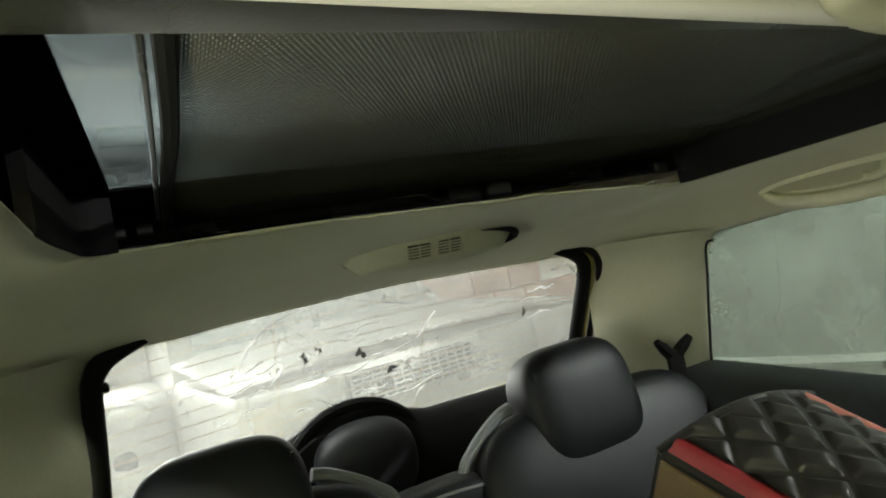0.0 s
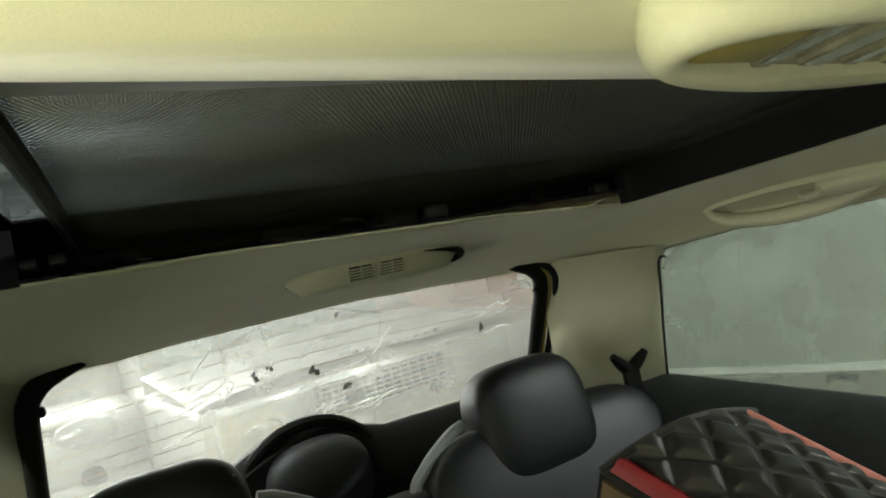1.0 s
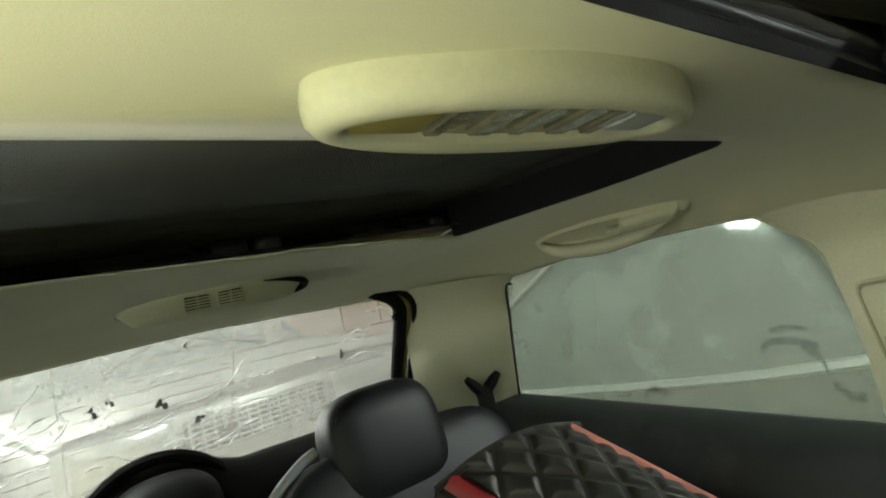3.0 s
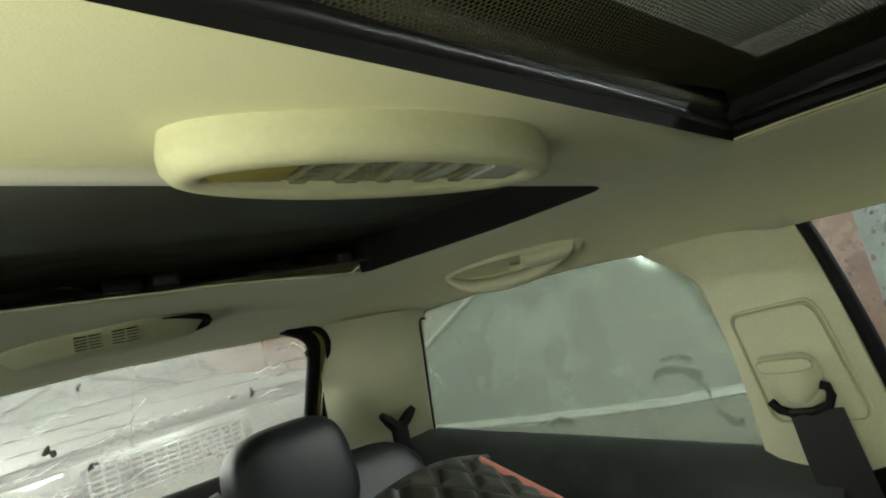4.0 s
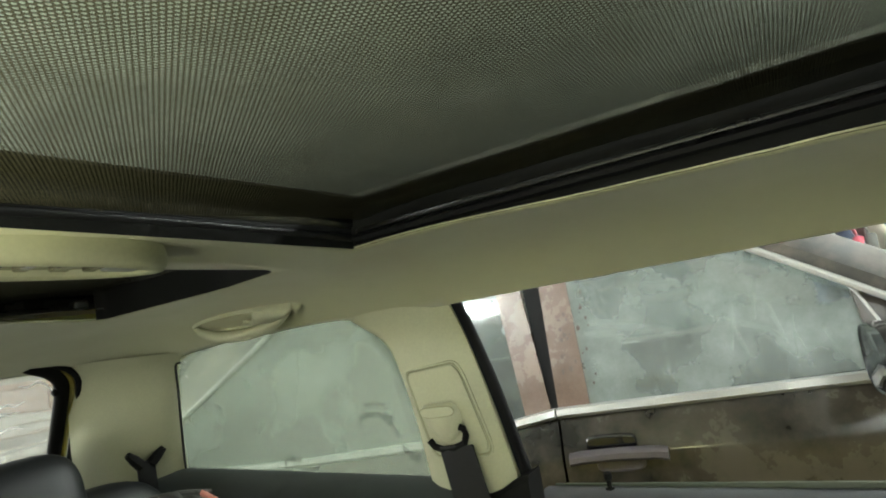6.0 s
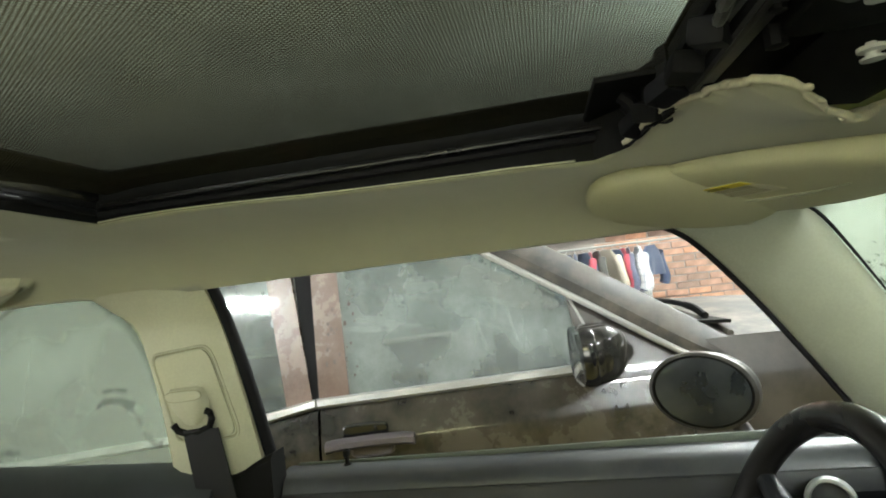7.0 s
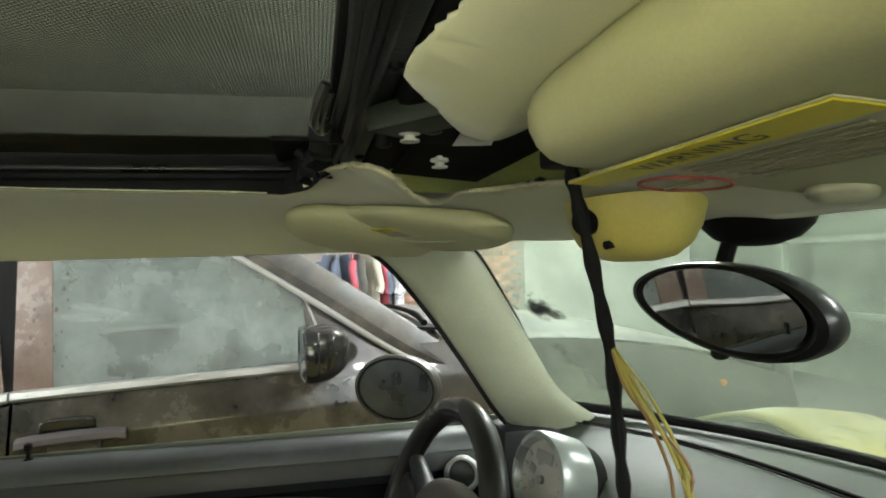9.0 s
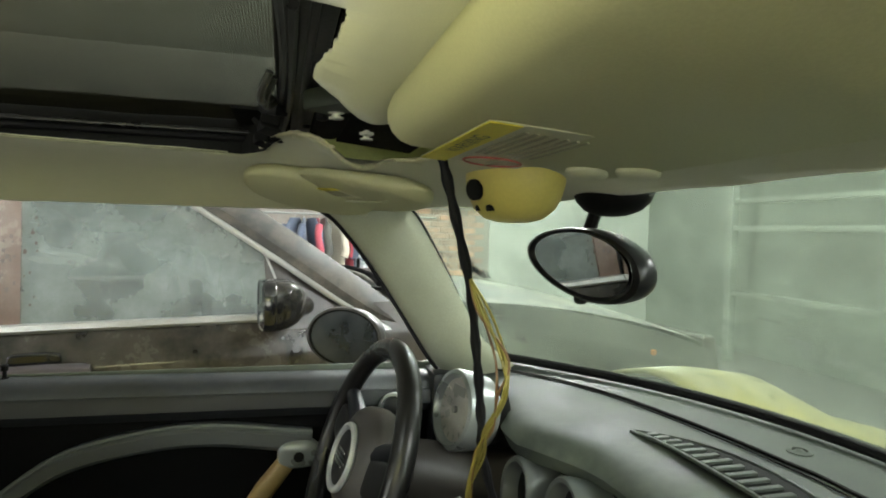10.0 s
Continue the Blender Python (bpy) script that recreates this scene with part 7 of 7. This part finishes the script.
    part("side_repeater", T(pillow(B(), (0.004, -2.2, 0.735), (0.010, 0.018, 0.014), 0.7)), M_ORANGE, root, "orange side lamp")
    part("far_side", T(box(B(), (WID - 0.12, -2.0, 0.30), (WID, 2.0, 0.92), 0.03)), M_SUV, root)
    part("underbody", T(box(B(), (0.20, -2.1, 0.25), (WID - 0.12, 2.0, 0.42), 0.02)), M_BLACK, root)
    part("nose", T(box(B(), (0.06, -2.66, 0.32), (WID - 0.06, -2.55, 0.78), 0.04)), M_SUV, root)
    part("far_wing", T(box(B(), (WID - 0.14, -2.6, 0.32), (WID - 0.02, -0.9, 0.80), 0.03)), M_SUV, root)
    for hx in (0.28, WID - 0.28):
        part("headlamp", T(pillow(B(), (hx, -2.665, 0.66), (0.17, 0.03, 0.07), 0.7)), M_LAMPGLASS, root)
    part("rear_glass", T(slab(B(), [(0.30, 2.0, 0.92), (WID - 0.30, 2.0, 0.92), (WID - 0.38, 1.86, 1.42), (0.38, 1.86, 1.42)], 0.006)), M_SUVGLASS, root)
    part("far_glass", T(slab(B(), [(WID - 0.05, 1.8, 0.92), (WID - 0.05, -0.6, 0.95), (WID - 0.2, -0.05, 1.44), (WID - 0.2, 1.3, 1.44)], 0.006)), M_SUVGLASS, root)
    part("tail", T(box(B(), (0.05, 1.93, 0.35), (WID, 2.06, 0.93), 0.03)), M_SUV, root)
    plate([(2.00, 0.81), (1.60, 1.24), (1.10, 1.50), (0.95, TOP), (1.13, 1.36), (1.30, 1.24), (1.51, 1.105), (1.71, 0.98), (1.845, 0.815)], -0.006, M_SUVTOP, "rear_pillar", root, 0.04, "dust covered rear pillar")
    part("rear_pillar_strip", T(tube(B(), [(gx(z) - 0.012, y, z) for y, z in ((1.845, 0.83), (1.70, 0.986), (1.50, 1.110), (1.285, 1.250), (1.12, 1.365))], 0.010, 8)), M_STRIP, root, "bright trim line")
    for y, nm in ((0.10, "cabin_seat"), (1.05, "cabin_seat")):
        part(nm, T(pillow(B(), (0.55, y + 0.1, 0.85), (0.25, 0.10, 0.35), 0.5, pose(0, 0, 0, -12, 0, 0))), M_SUVIN, root)
        part("headrest", T(pillow(B(), (0.55, y + 0.19, 1.24), (0.13, 0.05, 0.09), 0.5)), M_SUVIN, root)
    part("dash", T(box(B(), (0.20, -0.80, 0.70), (WID - 0.2, -0.40, 1.0), 0.05)), M_SUVIN, root)
    for x in (0.12, WID - 0.12):
        for y in (-1.35, 1.55):
            m = Matrix.Translation((x, y, 0.36)) @ pose(0, 0, 0, 0, 90, 0)
            w = part("wheel", T(ring_tube(B(), m, 0.27, 0.09, 40, 10)), M_TYRE, root)
            part("rim", T(disc_stack(B(), m, [(0.19, -0.07), (0.2, 0.0), (0.19, 0.07), (0.06, 0.075)], 28)), M_SILVER, w)
    return root


dark_car()


# ---- silver car standing behind ----
def silver_car():
    M = Matrix.Translation((0.75, 2.55, 0)) @ Matrix.Rotation(radians(8), 4, "Z")
    root = thing("parked_car", (0.75, 3.3, 0), "silver off-road car standing nose-on behind the rear window", "car")

    def T(bm):
        bmesh.ops.transform(bm, matrix=M, verts=bm.verts)
        return bm

    bm = B()
    rings = []
    for i in range(10):
        y = 0.05 + 1.25 * i / 9
        rings.append([Vector((-0.92 + 1.84 * k / 20, y, 1.03 + 0.09 * (i / 9) + 0.05 * math.sin(math.pi * k / 20) ** 0.5)) for k in range(21)])
    part("bonnet", T(loft(bm, rings, False)), M_WHITECAR, root)
    part("nose", T(box(B(), (-0.92, 0.04, 0.45), (0.92, 1.4, 1.03), 0.05)), M_WHITECAR, root)
    part("bumper", T(box(B(), (-0.94, -0.08, 0.40), (0.94, 0.15, 0.76), 0.06)), M_WHITECAR, root)
    gr = part("grille", T(box(B(), (-0.50, -0.01, 0.868), (0.08, 0.05, 0.992), 0.01)), M_BLACK, root)
    for k in range(7):
        part("grille_bar", T(box(B(), (-0.50, -0.030, 0.870 + 0.0195 * k), (0.08, -0.005, 0.8775 + 0.0195 * k), 0.003)), M_LAMPGLASS, gr)
    for k in range(14):
        part("grille_upright", T(box(B(), (-0.50 + 0.0440 * k, -0.022, 0.870), (-0.492 + 0.0440 * k, -0.006, 0.992), 0.002)), M_LAMPGLASS, gr)
    part("grille_badge", T(pillow(B(), (0.0, -0.035, 0.86), (0.035, 0.006, 0.018), 0.8)), M_GREYMET, gr)
    part("badge_bars", T(box(B(), (-0.40, -0.033, 0.90), (-0.33, -0.028, 0.94), 0.004)), M_BLACK, gr)
    for s in (1, -1):
        part("headlamp", T(box(B(), (-0.21 + s * 0.50 - 0.17, -0.02, 0.83), (-0.21 + s * 0.50 + 0.17, 0.06, 1.02), 0.03)), M_LAMPGLASS, root, "clear headlamp")
    for k in range(9):
        part("bonnet_letter_bar", T(box(B(), (-0.30 + 0.05 * k, 0.055, 1.074), (-0.272 + 0.05 * k, 0.062, 1.086), 0.002)), M_CHROME, root)
    part("windscreen", T(slab(B(), [(-0.8, 1.3, 1.16), (0.8, 1.3, 1.16), (0.65, 1.9, 1.68), (-0.65, 1.9, 1.68)], 0.006)), M_SUVGLASS, root)
    part("cabin", T(box(B(), (-0.85, 1.95, 0.45), (0.85, 3.6, 1.72), 0.08)), M_WHITECAR, root)
    for x in (-0.8, 0.8):
        m = Matrix.Translation((x, 0.85, 0.37)) @ pose(0, 0, 0, 0, 90, 0)
        part("wheel", T(ring_tube(B(), m, 0.28, 0.09)), M_TYRE, root)
        m = Matrix.Translation((x, 3.1, 0.37)) @ pose(0, 0, 0, 0, 90, 0)
        part("wheel", T(ring_tube(B(), m, 0.28, 0.09)), M_TYRE, root)
    for s in (-1, 1):
        part("wiper", T(tube(B(), [(s * 0.5, 1.25, 1.17), (s * 0.1, 1.42, 1.30)], 0.008)), M_BLACK, root)
    return root


silver_car()


M_BOARDS = [surface("board_" + n, c, 0.8, var=0.2, big=4) for n, c in (("orange", (0.50, 0.24, 0.14)), ("cream", (0.66, 0.60, 0.48)), ("pink", (0.60, 0.38, 0.30)))]
stack = thing("board_stack", (3.0, 5.4, 0), "stacked orange and cream boxes against the garage wall", "boxes")
r8 = random.Random(8)
for i in range(5):
    x = 1.75
    while x < 4.6:
        w = r8.uniform(0.28, 0.6)
        part("box", box(B(), (x, 5.2 + r8.uniform(0, 0.06), 0.26 * i), (x + w - 0.012, 5.75, 0.26 * i + 0.252), 0.008), M_BOARDS[r8.choice((0, 0, 1, 2))], stack)
        x += w


def white_car():
    M = Matrix.Translation((-1.24, 4.0, 0)) @ Matrix.Rotation(radians(-4), 4, "Z")
    root = thing("parked_car", (-1.35, 3.7, 0), "white car standing behind, washed out by daylight", "car")

    def T(bm):
        bmesh.ops.transform(bm, matrix=M, verts=bm.verts)
        return bm

    part("nose", T(pillow(B(), (0, 0.70, 0.66), (0.82, 0.72, 0.36), 0.42)), M_WHITECAR, root)
    part("cabin", T(pillow(B(), (0, 2.3, 0.90), (0.74, 1.15, 0.52), 0.5)), M_WHITECAR, root)
    part("bumper", T(pillow(B(), (0, 0.10, 0.52), (0.80, 0.16, 0.13), 0.45)), M_WHITECAR, root)
    for s in (1, -1):
        part("headlamp", T(pillow(B(), (s * 0.60, 0.02, 0.90), (0.15, 0.05, 0.075), 0.9)), M_LAMPGLASS, root, "oval headlamp")
        part("fog_lamp", T(pillow(B(), (s * 0.60, 0.0, 0.66), (0.06, 0.03, 0.06), 0.9)), M_DARKMET, root)
        for y in (0.6, 2.8):
            part("wheel", T(ring_tube(B(), Matrix.Translation((s * 0.72, y, 0.32)) @ pose(0, 0, 0, 0, 90, 0), 0.24, 0.08)), M_TYRE, root)
    return root


white_car()

# ---- clothes rail by the brick wall ----
CX = 5.6
rail = thing("clothes_rail", (CX, -1.0, 1.5), "steel clothes rail fixed to the brick wall", "rail")
part("bar", tube(B(), [(CX, 0.2, 1.39), (CX, -1.9, 1.385)], 0.012), M_METALGREY, rail)
for y in (0.15, -1.85):
    part("bracket", tube(B(), [(CX, y, 1.385), (GX1, y, 1.42)], 0.012), M_METALGREY, rail)


def shirt(y, color, length, label, plaid=False, fat=0.05):
    mat = bpy.data.materials.get("cloth_" + label.split()[0]) or fabric("cloth_" + label.split()[0], color, 400, 0.3, 0.1)
    if plaid and "plaid" not in bpy.data.materials:
        m, nt, b, out = nodes_of("plaid")
        v = coords(nt)
        sep = nt.nodes.new("ShaderNodeSeparateXYZ")
        link(nt, v, sep.inputs[0])
        cur = (0.70, 0.70, 0.70)
        for ax in ("X", "Z", "Y"):
            w = nt.nodes.new("ShaderNodeMath")
            w.operation = "PINGPONG"
            w.inputs[1].default_value = 0.03
            link(nt, sep.outputs[ax], w.inputs[0])
            cur = mixc(nt, ramp(nt, w.outputs[0], 0.002, 0.008, 0.45, 0.0), cur, (0.22, 0.24, 0.30))
        link(nt, cur, b.inputs["Base Color"])
        b.inputs["Roughness"].default_value = 0.9
    if plaid:
        mat = bpy.data.materials["plaid"]
    root = thing("shirt", (CX, y, 1.45), label, "clothes", "clothes on the rail")
    bm = B()
    rings = []
    r3 = random.Random(int(abs(y) * 1000))
    ph = r3.uniform(0, 6)
    for j in range(11):
        v = j / 10
        hw = 0.12 + 0.12 * min(1, v / 0.18) ** 0.7 + 0.015 * v
        z = 1.345 - 0.06 * min(1, v / 0.18) - length * v
        th = fat * (0.35 + 0.65 * min(1, v / 0.3))
        ring = []
        for k in range(24):
            t = 2 * math.pi * k / 24
            ring.append(Vector((CX + hw * math.cos(t), y + th * math.sin(t) * (1 + 0.35 * v * math.sin(5 * t + ph)) + 0.012 * v * math.sin(3 * t + ph), z + 0.012 * math.sin(2 * t + ph) * v)))
        rings.append(ring)
    loft(bm, rings)
    part("body", bm, mat, root)
    for s in (1, -1):
        part("sleeve", tube(B(), smooth_path([(CX + s * 0.20, y, 1.265), (CX + s * 0.255, y + 0.012, 1.16), (CX + s * 0.27, y - 0.01, 1.02), (CX + s * 0.265, y + 0.01, 0.95)]), [0.05 * fat / 0.05] * 19, 10), mat, root)
    part("hanger", tube(B(), smooth_path([(CX, y, 1.395), (CX + 0.012, y, 1.385), (CX, y, 1.36), (CX - 0.15, y, 1.305)]), 0.004, 6), M_METALGREY, root)
    root.rotation_euler = (r3.uniform(-0.06, 0.06), r3.uniform(-0.05, 0.05), r3.uniform(-0.55, 0.55))
    return root


GARMENTS = [(-0.30, (0.05, 0.08, 0.16), 0.62, "navy cotton shirt on a hanger"), (-0.42, (0.08, 0.11, 0.20), 0.60, "slate blue shirt on a hanger"), (-0.52, (0.10, 0.14, 0.24), 0.62, "denim blue shirt on a hanger"),
            (-0.61, (0.55, 0.05, 0.09), 0.60, "crimson shirt on a hanger"), (-0.70, (0.05, 0.05, 0.04), 0.66, "black shirt on a hanger"), (-0.80, (0.62, 0.56, 0.45), 0.66, "beige shirt on a hanger"),
            (-0.92, (0.07, 0.12, 0.24), 0.66, "indigo shirt on a hanger"), (-1.02, (0.60, 0.04, 0.08), 0.68, "red shirt on a hanger"), (-1.11, (0.07, 0.09, 0.16), 0.68, "midnight blue shirt on a hanger")]
for y, col, ln, lab in GARMENTS:
    shirt(-0.42 + (y + 0.30) * 0.72, tuple(0.75 * c + 0.05 for c in col), ln * (0.68 + 0.22 * ((y * 37) % 1)), lab, False, 0.040)
shirt(-1.10, (0.7, 0.7, 0.7), 0.48, "white plaid shirt on a hanger", True, 0.06)
shirt(-1.21, (0.05, 0.07, 0.13), 0.22, "dark blue shirt folded on a hanger", False, 0.05)
solid("wall_shelf", box(B(), (6.2, -3.2, 1.62), (GX1, 0.4, 1.66), 0.005), M_PLASTER, "pale board shelf above the clothes", "shelf")

# ---- far front: steel posts and rails before the plaster wall ----
gate = thing("steel_rack", (-0.5, -4.7, 0), "dusty grey steel rack of posts and rails against the wall", "rack")
for x in (-3.2, -1.1, 1.0, 2.6, 4.45):
    part("post", box(B(), (x - 0.04, -4.75, 0), (x + 0.04, -4.67, 2.6), 0.005), M_RACK, gate)
for z in (0.7, 1.35, 1.62, 1.95):
    part("rail", box(B(), (-3.3, -4.74, z - 0.025), (4.5, -4.69, z + 0.025), 0.004), M_RACK, gate)

# ---- bricks ----
bm = box(B(), (-0.012, -0.112, -0.032), (0.012, 0.112, 0.032), 0.004, None, 1)
brick_mesh = finish(bm, "brick", M_BRICK, 0)
r5 = random.Random(11)
for j in range(28):
    for i in range(8):
        ob = new("brick", brick_mesh)
        ob.parent = brick_wall
        ob.matrix_basis = pose(GX1 - 0.006 + r5.uniform(-0.006, 0.004), -0.9 - 0.236 * i - (0.118 if j % 2 else 0) + r5.uniform(-0.006, 0.006), 0.50 + 0.076 * j + r5.uniform(-0.003, 0.003), r5.uniform(-1.5, 1.5), 0, r5.uniform(-1, 1))
